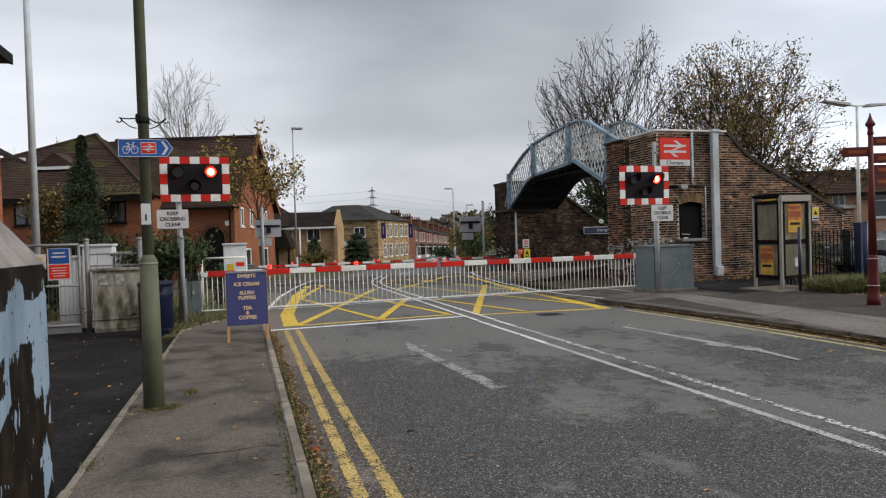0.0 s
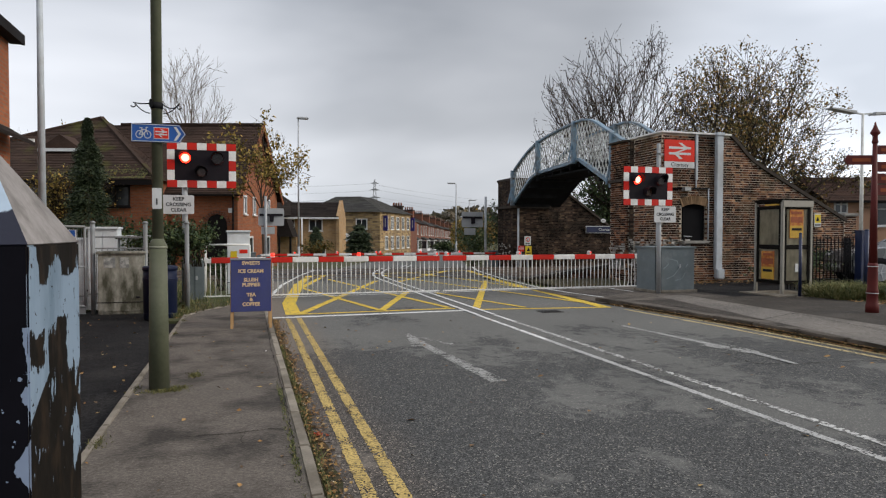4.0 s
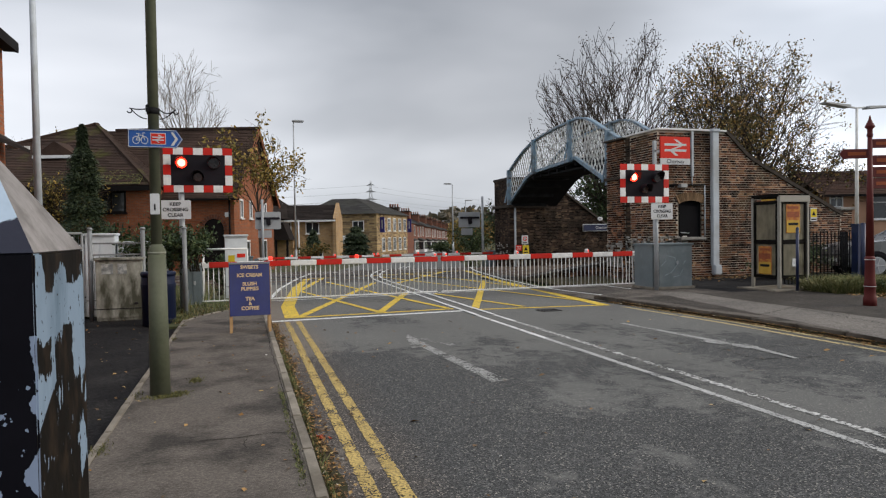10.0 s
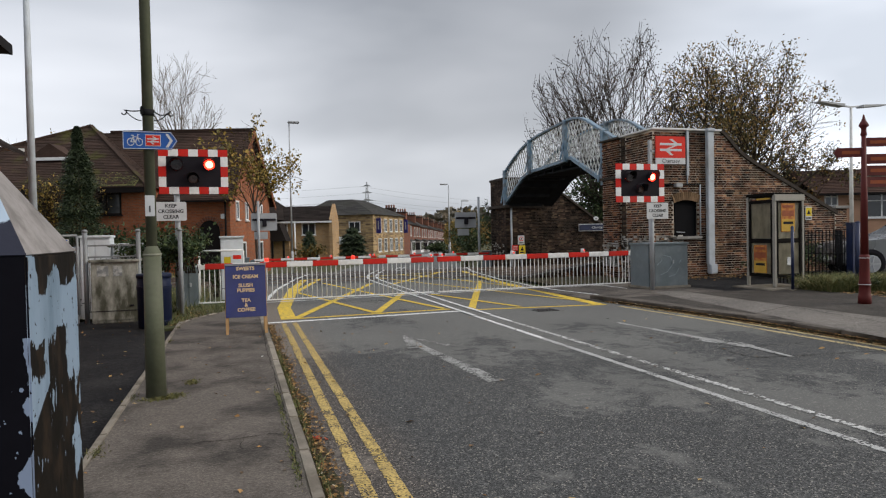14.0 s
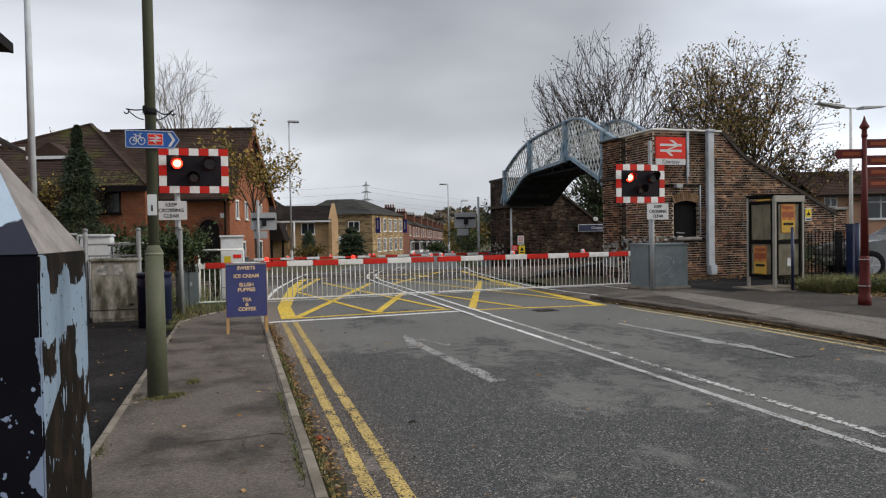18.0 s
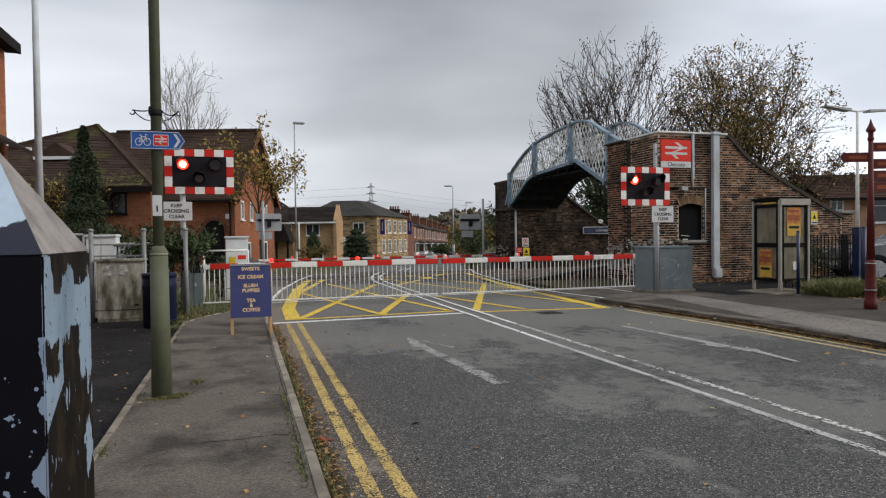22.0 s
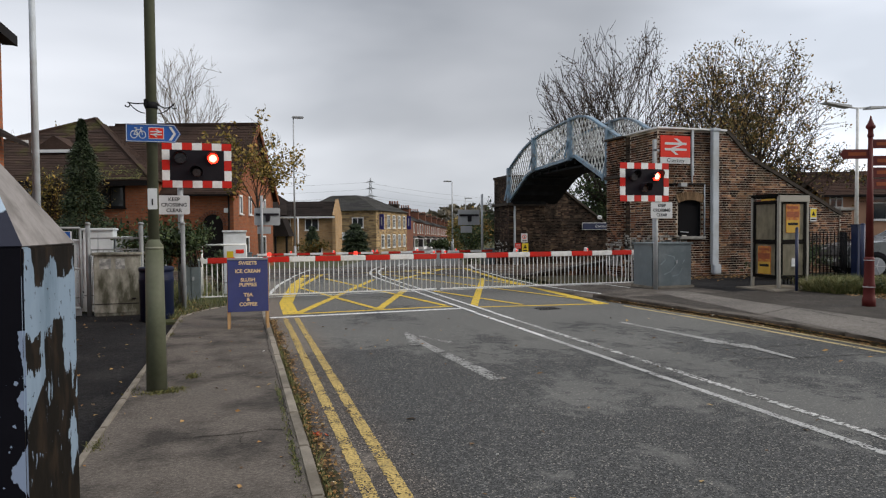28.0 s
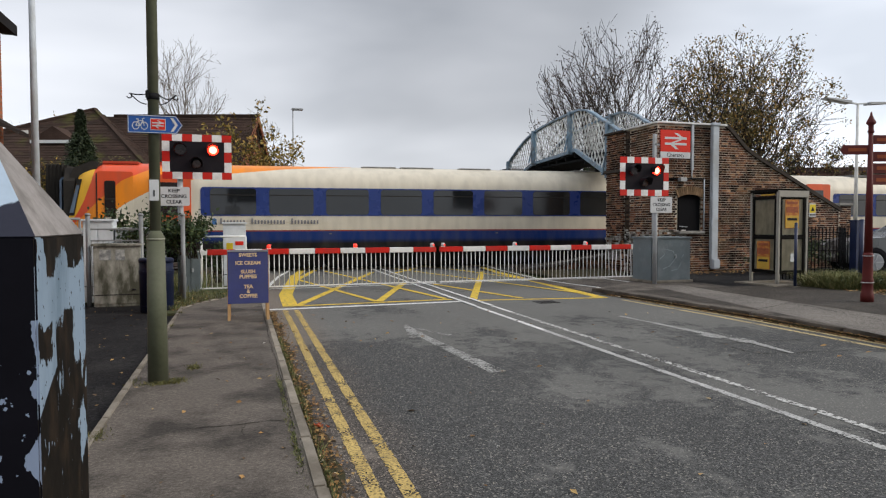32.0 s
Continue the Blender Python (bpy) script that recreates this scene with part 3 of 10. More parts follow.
def kerb_run(name, f, y0, y1, z, w=0.12, h=0.16, length=0.914, label="", material=None):
    """Kerb stones end to end along x = f(y), each a bevelled block."""
    holder = thing(name, Matrix(), label, "kerb")
    holder["kind"] = "structure"
    bm = bm_box(0, 0, -h / 2, w, length - 0.012, h, 0.012)
    me = mesh_of("kerb_stone", bm, material or KERB)
    y, k = y0, 0
    while y < y1:
        t = math.atan2(f(y + length) - f(y), length)
        m = pose(f(y + length / 2), y + length / 2, gz(y) + z + random.uniform(-0.004, 0.004), random.uniform(-0.3, 0.3), 0, -math.degrees(t) + random.uniform(-0.4, 0.4))
        part("kerb_stone", me, material or KERB, holder, at=m)
        y += length
        k += 1
    return holder


tagged(ribbon("pavement", lambda y: -1.0, lambda y: 0.374, -4, 12.0, 0.1, TARMAC, 2.0, slab=0.2), "cracked brown tarmac pavement beside the road", "pavement", kind="structure")
def pavement_edge(y):
    """The pavement's inner edge, curving in to the kerb before the barrier."""
    return -1.0 + 0.19 * max(0.0, y - 12.2) ** 2


tagged(ribbon("verge_earth", lambda y: -1.3, lambda y: min(0.4, pavement_edge(y)) - 0.05, 12.2, 17.2, 0.075, EARTH, 0.2, slab=0.2), "earth and litter between fence and pavement", "verge", kind="structure")
tagged(ribbon("pavement_end", pavement_edge, lambda y: 0.374 + 0.005 * (y - 12), 12.0, 14.85, 0.1, TARMAC, 0.19, slab=0.2), "tarmac pavement running up to the barrier", "pavement", kind="structure")
tagged(ribbon("side_yard", lambda y: -9.0, lambda y: -1.06, -4, 14.4, 0.03, DARK_TARMAC, 2.0), "dark tarmac yard beside the pavement", "ground", kind="structure")
tagged(ribbon("pavement_right", lambda y: far_edge(y) + 0.1 + 1.4 * max(0.0, y - 13.6), lambda y: 11.2, -4, 15.6, 0.1, TARMAC, 0.4, slab=0.2), "brown tarmac pavement on the station side", "pavement", kind="structure")
tagged(ribbon("crossing_apron", lambda y: min(centre(y) + 3.3, 8.3), lambda y: 11.3, 13.2, 17.6, 0.016, TARMAC, 0.5), "dark tarmac apron beside the barrier", "pavement", kind="structure")
tagged(ribbon("station_forecourt", lambda y: 11.2, lambda y: 24, 11.4, 17.5, 0.1, DARK_TARMAC, 1.0, slab=0.2), "dark tarmac by the station wall", "pavement", kind="structure")
SOOTY_TARMAC = mat("dark_patched_tarmac", (0.052, 0.046, 0.040), 0.9, var=0.25, scale=1.5, fine=60, bump=0.35, dirt=(0.085, 0.076, 0.066), dirt_amt=0.6, dirt_scale=1.1)
grit(SOOTY_TARMAC, 0.75, 1.4, 110)
tagged(ribbon("footway_strip", lambda y: 8.75 + 0.18 * (y - 9.4), lambda y: 10.05 + 0.1 * max(0.0, y - 11), 2, 13.6, 0.104, PALE_TARMAC, 0.5), "paler relaid strip of pavement", "pavement", kind="structure")
tagged(ribbon("footway_patch", lambda y: far_edge(y) + 0.34, lambda y: min(8.7 + 0.18 * (y - 9.4), 9.4) - 0.02, 9.3, 12.8, 0.1055, SOOTY_TARMAC, 0.35), "dark patched tarmac trench along the kerb", "pavement", kind="structure")
tagged(ribbon("footway_margin", lambda y: 10.12 + 0.1 * max(0.0, y - 11), lambda y: 13.2, 2, 12.9, 0.103, SOOTY_TARMAC, 0.5), "dark old tarmac behind the relaid strip", "pavement", kind="structure")
CRACK = mat("crack_dirt", (0.022, 0.02, 0.017), 0.95, var=0.3, scale=6, fine=40, bump=0.2)
CAST_IRON = mat("cast_iron_cover", (0.045, 0.042, 0.04), 0.6, metal=0.5, var=0.3, scale=6, fine=40, bump=0.2)


def crack(pts, z, w, name, label, seed):
    """A wandering crack in the tarmac."""
    rng = random.Random(seed)
    bm = bmesh.new()
    prev = None
    for a, b in zip(pts, pts[1:]):
        a, b = Vector((*a, z)), Vector((*b, z))
        n = max(2, int((b - a).length / 0.06))
        s = (b - a).normalized().cross(Vector((0, 0, 1)))
        for k in range(n):
            p = a.lerp(b, k / n) + s * rng.gauss(0, 1.4 * w)
            h = w * rng.uniform(0.35, 1.2)
            row = [bm.verts.new(p - s * h), bm.verts.new(p + s * h)]
            if prev:
                bm.faces.new((prev[0], prev[1], row[1], row[0]))
            prev = row
    tagged(part(name, bm, CRACK), label, "crack", kind="structure")


crack([(-0.41, 5.16), (-0.05, 5.14), (0.2, 5.2), (0.36, 5.1)], 0.103, 0.005, "pavement_crack", "dark crack across the pavement", 1)
crack([(0.02, 5.15), (-0.02, 4.95), (0.02, 4.8)], 0.103, 0.003, "pavement_crack", "dark crack in the pavement", 2)
crack([(0.36, 11.5), (0.345, 9.0), (0.362, 6.5), (0.35, 4.0)], 0.103, 0.004, "pavement_crack", "dark joint beside the kerb", 3)
crack([(6.08, 7.29), (6.7, 7.2), (7.43, 7.18)], 0.005, 0.008, "road_crack", "fine dark crack in the road", 8)
crack([(6.07, 7.01), (6.08, 6.55), (7.46, 6.36), (8.1, 6.3)], 0.005, 0.009, "road_crack", "dark cracked seam in the road", 5)
crack([(7.3, 7.12), (7.5, 7.22)], 0.005, 0.02, "road_crack", "short dark crack in the road", 6)
crack([(8.6, 9.3), (9.98, 9.92), (9.72, 8.7), (9.5, 7.6), (9.35, 5.5)], 0.108, 0.01, "pavement_crack", "dark seam round the relaid pavement", 7)
GUTTER_DIRT = mat("gutter_dirt", (0.062, 0.048, 0.03), 0.95, var=0.45, scale=9, fine=50, bump=0.6, dirt=(0.04, 0.045, 0.018), dirt_amt=0.8, dirt_scale=3)
tagged(ribbon("gutter_dirt", lambda y: 0.455, lambda y: 0.585 + 0.035 * math.sin(3.1 * y) + 0.025 * math.sin(7.7 * y + 1), -2, 12.4, 0.003, GUTTER_DIRT, 0.12), "brown dirt gathered in the gutter", "dirt", kind="structure")
tagged(ribbon("far_gutter_dirt", lambda y: far_edge(y) - 0.13 + 0.03 * math.sin(2.3 * y), lambda y: far_edge(y) + 0.01, 2, 13.8, 0.003, GUTTER_DIRT, 0.2), "dark dirt in the far gutter", "dirt", kind="structure")
tagged(ribbon("kerb_drift", lambda y: far_edge(y) - 0.05 + 0.02 * math.sin(3.7 * y) + 0.012 * math.sin(11 * y), lambda y: far_edge(y) + 0.01, 2, 12.6, 0.038, GUTTER_DIRT, 0.15, slab=0.05), "packed dirt and leaf mould against the far kerb", "dirt", kind="structure")
gully = thing("drain_cover", pose(6.0, 12.2, 0.004), "cast-iron drain cover set in the road", "drain cover")
part("frame", bm_box(0, 0, 0, 0.46, 0.36, 0.012, 0.003), CAST_IRON, gully)
for k in range(6):
    part("slot_bar", bm_box(-0.17 + 0.068 * k, 0, 0.009, 0.03, 0.3, 0.012), CAST_IRON, gully)
kerb_run("kerb", lambda y: 0.418, -2.6, 15.5, 0.1, w=0.085, label="weathered concrete kerb stones along the gutter")
kerb_run("kerb_edging", lambda y: pavement_edge(y) - 0.03, 12.2, 14.7, 0.11, w=0.07, h=0.14, length=0.3, label="narrow concrete edging curving before the fence")
kerb_run("kerb_edging", lambda y: -1.03, -2.6, 12.2, 0.11, w=0.07, h=0.14, label="narrow concrete edging between pavement and yard")
kerb_run("kerb_far_side", lambda y: far_edge(y) + 0.06, 0.0, 13.0, 0.1, material=OLD_KERB, label="concrete kerb stones on the station side")


# ---- station footbridge: brick tower, stair wall, arched lattice span ----
def brick_mat(name, stops, island, mottle=0.18):
    """Bricks that differ from one to the next, by ramp stops of (place, colour)."""
    m = mat(name, (1, 1, 1), 0.92, var=mottle, scale=5, fine=50, bump=0.5, island=island, objrand=0.0 if island else 0.05)
    nt = m.node_tree
    N, L = nt.nodes.new, nt.links.new
    b = next(n for n in nt.nodes if n.type == "BSDF_PRINCIPLED")
    old = b.inputs["Base Color"].links[0].from_socket
    ramp = N("ShaderNodeValToRGB")
    e = ramp.color_ramp.elements
    e[0].position, e[0].color = stops[0][0], (*stops[0][1], 1)
    e[1].position, e[1].color = stops[-1][0], (*stops[-1][1], 1)
    for p, c in stops[1:-1]:
        e.new(p).color = (*c, 1)
    src = N("ShaderNodeNewGeometry").outputs["Random Per Island"] if island else N("ShaderNodeObjectInfo").outputs["Random"]
    L(src, ramp.inputs[0])
    mul = N("ShaderNodeVectorMath")
    mul.operation = "MULTIPLY"
    L(old, mul.inputs[0])
    L(ramp.outputs[0], mul.inputs[1])
    # soot and damp in large soft patches
    tc = N("ShaderNodeNewGeometry")
    n3 = N("ShaderNodeTexNoise")
    n3.inputs["Scale"].default_value, n3.inputs["Detail"].default_value = 0.8, 5
    L(tc.outputs["Position"], n3.inputs["Vector"])
    mr = N("ShaderNodeMapRange")
    mr.inputs["From Min"].default_value, mr.inputs["From Max"].default_value = 0.40, 0.60
    mr.inputs["To Min"].default_value, mr.inputs["To Max"].default_value = 0.22, 1.55
    n4 = N("ShaderNodeTexNoise")
    n4.inputs["Scale"].default_value, n4.inputs["Detail"].default_value = 3.2, 5
    L(tc.outputs["Position"], n4.inputs["Vector"])
    mean = N("ShaderNodeMix")
    mean.inputs["Factor"].default_value = 0.5
    L(n3.outputs[0], mean.inputs["A"])
    L(n4.outputs[0], mean.inputs["B"])
    L(mean.outputs["Result"], mr.inputs[0])
    m2 = N("ShaderNodeVectorMath")
    m2.operation = "SCALE"
    L(mul.outputs[0], m2.inputs[0])
    L(mr.outputs[0], m2.inputs["Scale"])
    # lime and lichen bloom over some of the face
    n5 = N("ShaderNodeTexNoise")
    n5.inputs["Scale"].default_value, n5.inputs["Detail"].default_value = 1.3, 6
    shift = N("ShaderNodeVectorMath")
    shift.inputs[1].default_value = (7.3, 1.1, 4.9)
    L(tc.outputs["Position"], shift.inputs[0])
    L(shift.outputs[0], n5.inputs["Vector"])
    fr = N("ShaderNodeMapRange")
    fr.inputs["From Min"].default_value, fr.inputs["From Max"].default_value, fr.inputs["To Max"].default_value = 0.53, 0.68, 0.38
    L(n5.outputs[0], fr.inputs["Value"])
    lime = N("ShaderNodeMix")
    lime.data_type = "RGBA"
    L(fr.outputs[0], lime.inputs["Factor"])
    L(m2.outputs[0], lime.inputs["A"])
    lime.inputs["B"].default_value = (0.16, 0.105, 0.06, 1) if name != "sooty_brick_wall" else (0.05, 0.04, 0.03, 1)
    L(lime.outputs["Result"], b.inputs["Base Color"])
    return m


SOOTY = [(0.0, (0.018, 0.013, 0.011)), (0.4, (0.035, 0.023, 0.018)), (0.8, (0.055, 0.035, 0.024)), (1.0, (0.10, 0.07, 0.045))]
STOCK = [(0.0, (0.022, 0.013, 0.011)), (0.35, (0.060, 0.028, 0.019)), (0.7, (0.115, 0.050, 0.030)), (0.92, (0.18, 0.088, 0.046)), (1.0, (0.28, 0.17, 0.095))]
BRICK = brick_mat("stock_brick", STOCK, False)
BRICK_ISL = brick_mat("stock_brick_wall", STOCK, True)
ARCH_BRICK = mat("arch_brick", (0.20, 0.13, 0.075), 0.92, var=0.3, scale=6, fine=50, bump=0.4, objrand=0.3)
SOOT_BRICK = brick_mat("sooty_brick_wall", SOOTY, True)
SOOT_MORTAR = mat("sooty_mortar", (0.085, 0.07, 0.055), 0.95, var=0.35, scale=2, fine=40, bump=0.4, dirt=(0.03, 0.026, 0.022), dirt_amt=0.85, dirt_scale=0.9)
MORTAR = mat("old_mortar", (0.52, 0.455, 0.37), 0.95, var=0.35, scale=2, fine=40, bump=0.4, dirt=(0.06, 0.05, 0.04), dirt_amt=0.8, dirt_scale=0.9, dirt_lo=0.5, dirt_hi=0.68)
COPING = mat("coping_stone", (0.30, 0.29, 0.27), 0.9, var=0.25, scale=3, fine=40, bump=0.3, dirt=(0.12, 0.11, 0.1), dirt_amt=0.6)
DARK_COPING = mat("brick_coping", (0.06, 0.05, 0.042), 0.95, var=0.3, scale=4, fine=40, bump=0.5)
GALV = mat("galvanised_steel", (0.42, 0.44, 0.46), 0.55, metal=0.3, var=0.15, scale=4, fine=40, bump=0.08, dirt=(0.25, 0.25, 0.25), dirt_amt=0.5)
PALE_GREY = mat("pale_grey_paint", (0.48, 0.52, 0.56), 0.6, var=0.12, scale=3, fine=30, bump=0.08, dirt=(0.3, 0.29, 0.27), dirt_amt=0.5)
BRIDGE_BLUE = mat("bridge_blue_paint", (0.16, 0.26, 0.35), 0.45, var=0.25, scale=3, fine=30, bump=0.15, dirt=(0.10, 0.085, 0.07), dirt_amt=0.7, dirt_scale=3)
LATTICE = mat("lattice_pale_paint", (0.66, 0.68, 0.67), 0.65, var=0.3, scale=6, fine=40, bump=0.15, dirt=(0.18, 0.15, 0.12), dirt_amt=0.65, dirt_scale=2.2, objrand=0.2)
DARK_IRON = mat("near_black_iron", (0.017, 0.018, 0.019), 0.95, spec=0.1, var=0.4, scale=3, fine=30, bump=0.3)
BLACK_PAINT = mat("black_paint", (0.009, 0.009, 0.010), 0.75, spec=0.2, var=0.3, scale=4, fine=40, bump=0.1)
WHITE_PAINT = mat("white_paint", (0.76, 0.76, 0.74), 0.55, var=0.1, scale=4, fine=30, bump=0.06, dirt=(0.4, 0.39, 0.36), dirt_amt=0.35, dirt_scale=3)
WHITEWASH = mat("flaking_whitewash", (0.40, 0.385, 0.355), 0.9, var=0.3, scale=5, fine=40, bump=0.4, objrand=0.3)
BL, BH, BD = 0.212, 0.059, 0.05
BRICK_ME = None


def brick_cells(u0, u1, v0, v1, inside):
    """Centres and lengths of bricks in alternating long and short over a face, with a hole where inside() says no."""
    row, v = 0, v0
    while v + BH <= v1 + 0.01:
        u, n = u0 - (0.056 if row % 2 else 0.0), row
        while u < u1:
            ln = 0.1125 if n % 2 else 0.225
            a, b = max(u, u0) + 0.0065, min(u + ln, u1) - 0.0065
            if b - a > 0.05 and inside((a + b) / 2, v + BH / 2):
                yield (a + b) / 2, v + BH / 2, b - a
            u += ln
            n += 1
        v += 0.075
        row += 1


def brick_face(parent, place, u0, u1, v0, v1, inside, single=lambda u, v: False, limit=300, name="brickwork", rest=None):
    """Bricks laid on a face: place(u, v, out) gives the world point. Those that single() picks are objects of their own, the rest one mesh."""
    global BRICK_ME
    if BRICK_ME is None:
        BRICK_ME = mesh_of("brick", bm_box(0, 0, 0, BL, BD, BH), BRICK)
    verts, faces, count = [], [], 0
    o, du, dv = Vector(place(0, 0, 0)), Vector(place(1, 0, 0)), Vector(place(0, 1, 0))
    eu, ev = du - o, dv - o
    en = eu.cross(ev)
    for u, v, ln in brick_cells(u0, u1, v0, v1, inside):
        out = random.uniform(0.002, 0.012)
        c = Vector(place(u, v, out - BD / 2))
        if count < limit and single(u, v) and ln > 0.2:
            m = Matrix((eu, -en, ev)).transposed().to_4x4()
            m.translation = c
            part("brick", BRICK_ME, BRICK, parent, at=m)
            count += 1
            continue
        k = len(verts)
        for s in (-1, 1):
            for j in (-1, 1):
                for i in (-1, 1):
                    verts.append(c + eu * (i * ln / 2) + ev * (j * BH / 2) + en * (s * BD / 2))
        faces += [[k + i for i in f] for f in ((0, 2, 3, 1), (4, 5, 7, 6), (0, 1, 5, 4), (2, 6, 7, 3), (0, 4, 6, 2), (1, 3, 7, 5))]
    me = bpy.data.meshes.new(name)
    me.from_pydata(verts, [], faces)
    me.materials.append(rest or BRICK_ISL)
    ob = part(name, me, rest or BRICK_ISL, parent)
    ob["kind"] = "stuff"
    return ob


def slope_top(x):
    """The stair wall's top: it drops steeply from the tower, then runs down straight to the end pier."""
    if x < 14.85:
        return 4.7
    t = (x - 14.85) / 4.8
    return 4.32 - 2.3 * t + 0.38 * math.exp(-(t / 0.13) ** 2)


TX, TY, TYB = 12.35, 17.5, 20.3
TOWER = thing("footbridge_tower", Matrix(), "old brown stock brick footbridge tower with a sloping stair wall", "tower")


def hatch_top(x):
    return 2.42 + 0.22 * math.cos((x - 13.55) / 0.45 * 1.2)


def build_tower():
    steps = [14.85 + 4.85 * k / 40 for k in range(41)]
    part("core", bm_prism([(14.0, 0), (19.7, 0)] + [(x, slope_top(x)) for x in steps[::-1]] + [(14.0, 4.7)], TY, 19.2), MORTAR, TOWER)
    part("core", bm_prism([(TX, 0), (13.1, 0), (13.1, 4.7), (TX, 4.7)], TY, 19.2), MORTAR, TOWER)
    part("core", bm_prism([(13.1, 0), (14.0, 0), (14.0, 1.32), (13.1, 1.32)], TY, 19.2), MORTAR, TOWER)
    part("core", bm_prism([(13.1, 4.7)] + [(13.1 + 0.09 * k, hatch_top(13.1 + 0.09 * k)) for k in range(11)] + [(14.0, 4.7)], TY, 19.2), MORTAR, TOWER)
    part("rear_core", bm_prism([(TX, 0), (14.9, 0), (14.9, 4.5), (TX, 4.5)], 19.2, TYB), MORTAR, TOWER)

    def door_hole(u, v):
        return not (13.1 < u < 14.0 and 1.3 < v < hatch_top(u) + 0.02)
    brick_face(TOWER, lambda u, v, o: (u, TY - o, v), TX, 19.65, 0.0, 4.68, lambda u, v: v < slope_top(u) - 0.02 and door_hole(u, v),
               lambda u, v: (u < 13.9 and 2.6 < v < 4.4), limit=210, name="front_brickwork")
    brick_face(TOWER, lambda u, v, o: (TX - o, -u, v), -18.98, -TY, 0.0, 4.68, lambda u, v: True, lambda u, v: v > 2.6, limit=80, name="side_brickwork")
    # a dark upright strip beside the pilaster, laid in the far pier's brick material
    brick_face(TOWER, lambda u, v, o: (TX - o, -u, v), -19.25, -18.98, 0.0, 4.68, lambda u, v: True, name="sooty_recess", rest=SOOT_BRICK)
    part("recess_back", bm_box(TX + 0.02, 19.115, 2.34, 0.044, 0.27, 4.66), SOOT_MORTAR, TOWER)
    # the pilaster that carries the span, with a ledge half way up
    part("pilaster_core", bm_box(TX - 0.02, (19.26 + TYB) / 2, 2.32, 0.12, TYB - 19.27, 4.64), MORTAR, TOWER)
    brick_face(TOWER, lambda u, v, o: (TX - 0.09 - o, -u, v), -TYB, -19.25, 0.0, 4.66, lambda u, v: True, name="pilaster_brickwork")
    brick_face(TOWER, lambda u, v, o: (u, 19.25 - o, v), TX - 0.09, TX, 0.0, 4.66, lambda u, v: True, name="pilaster_return")
    part("pilaster_ledge", bm_box(TX - 0.09, 19.78, 3.38, 0.2, 1.12, 0.1, 0.012), DARK_COPING, TOWER)
    part("pilaster_cap", bm_box(TX - 0.02, 19.78, 4.69, 0.34, 1.14, 0.06, 0.012), DARK_COPING, TOWER)
    # the arch of bricks on edge over the hatch
    for k in range(14):
        a = (k - 6.5) / 6.5 * 0.4
        m = pose(13.55 + 1.2 * math.sin(a), TY - 0.014, 1.45 + 1.2 * math.cos(a), 0, math.degrees(a), 0)
        part("arch_brick", bm_box(0, 0, 0, 0.062, 0.05, 0.26), ARCH_BRICK, TOWER, at=m)
    part("coping", bm_box(13.6, 17.6, 4.735, 2.6, 0.36, 0.06, 0.012), WHITE_PAINT, TOWER, "pale stone coping")
    part("side_coping", bm_box(TX + 0.06, 18.5, 4.73, 0.3, 1.5, 0.06, 0.012), WHITE_PAINT, TOWER, "pale stone coping")
    n = 26
    for k in range(n):
        x0, x1 = 14.88 + k * 4.8 / n, 14.88 + (k + 1) * 4.8 / n - 0.01
        bm = bmesh.new()
        bar(bm, (x0, 17.62, slope_top(x0) + 0.05), (x1, 17.62, slope_top(x1) + 0.05), 0.38, 0.11)
        part("coping_brick", bm, DARK_COPING, TOWER)
    part("end_pier", bm_box(19.85, 17.78, 1.15, 0.53, 0.6, 2.1), MORTAR, TOWER)
    brick_face(TOWER, lambda u, v, o: (u, 17.48 - o, v), 19.585, 20.115, 0.1, 2.2, lambda u, v: True, name="pier_brickwork")
    part("end_pier_cap", bm_box(19.85, 17.75, 2.25, 0.65, 0.7, 0.1, 0.02), COPING, TOWER)
    # steel hatch with frame, sill and bar
    part("hatch", bm_box(13.55, TY + 0.14, 1.98, 0.9, 0.04, 1.34, 0.006), BLACK_PAINT, TOWER, "black steel door in an arched opening")
    part("hatch_sill", bm_box(13.6, TY - 0.03, 1.33, 0.95, 0.16, 0.09, 0.012), COPING, TOWER, "pale stone sill")
    part("hatch_bar", bm_bar((13.25, TY + 0.08, 1.52), (13.55, TY + 0.08, 1.5), 0.025), GALV, TOWER)
    part("hatch_leaf", bm_box(13.58, TY + 0.11, 1.86, 0.74, 0.03, 1.0, 0.006), BLACK_PAINT, TOWER)
    for x in (13.1, 14.02):
        part("hatch_frame", bm_bar((x + (0.03 if x < 13.5 else -0.05), TY + 0.1, 1.38), (x + (0.03 if x < 13.5 else -0.05), TY + 0.1, 2.5), 0.05), BLACK_PAINT, TOWER)
    # pipes and conduits
    part("downpipe", bm_box(14.4, TY - 0.09, 2.6, 0.25, 0.14, 4.3, 0.02), PALE_GREY, TOWER, "pale grey square downpipe")
    part("downpipe_shoe", bm_box(14.44, TY - 0.12, 0.32, 0.28, 0.2, 0.32, 0.03), PALE_GREY, TOWER)
    part("downpipe_head", bm_box(14.4, TY - 0.1, 4.73, 0.29, 0.2, 0.1, 0.02), PALE_GREY, TOWER)
    part("conduit", bm_box(13.6, TY - 0.04, 4.0, 0.09, 0.06, 1.45, 0.01), PALE_GREY, TOWER)
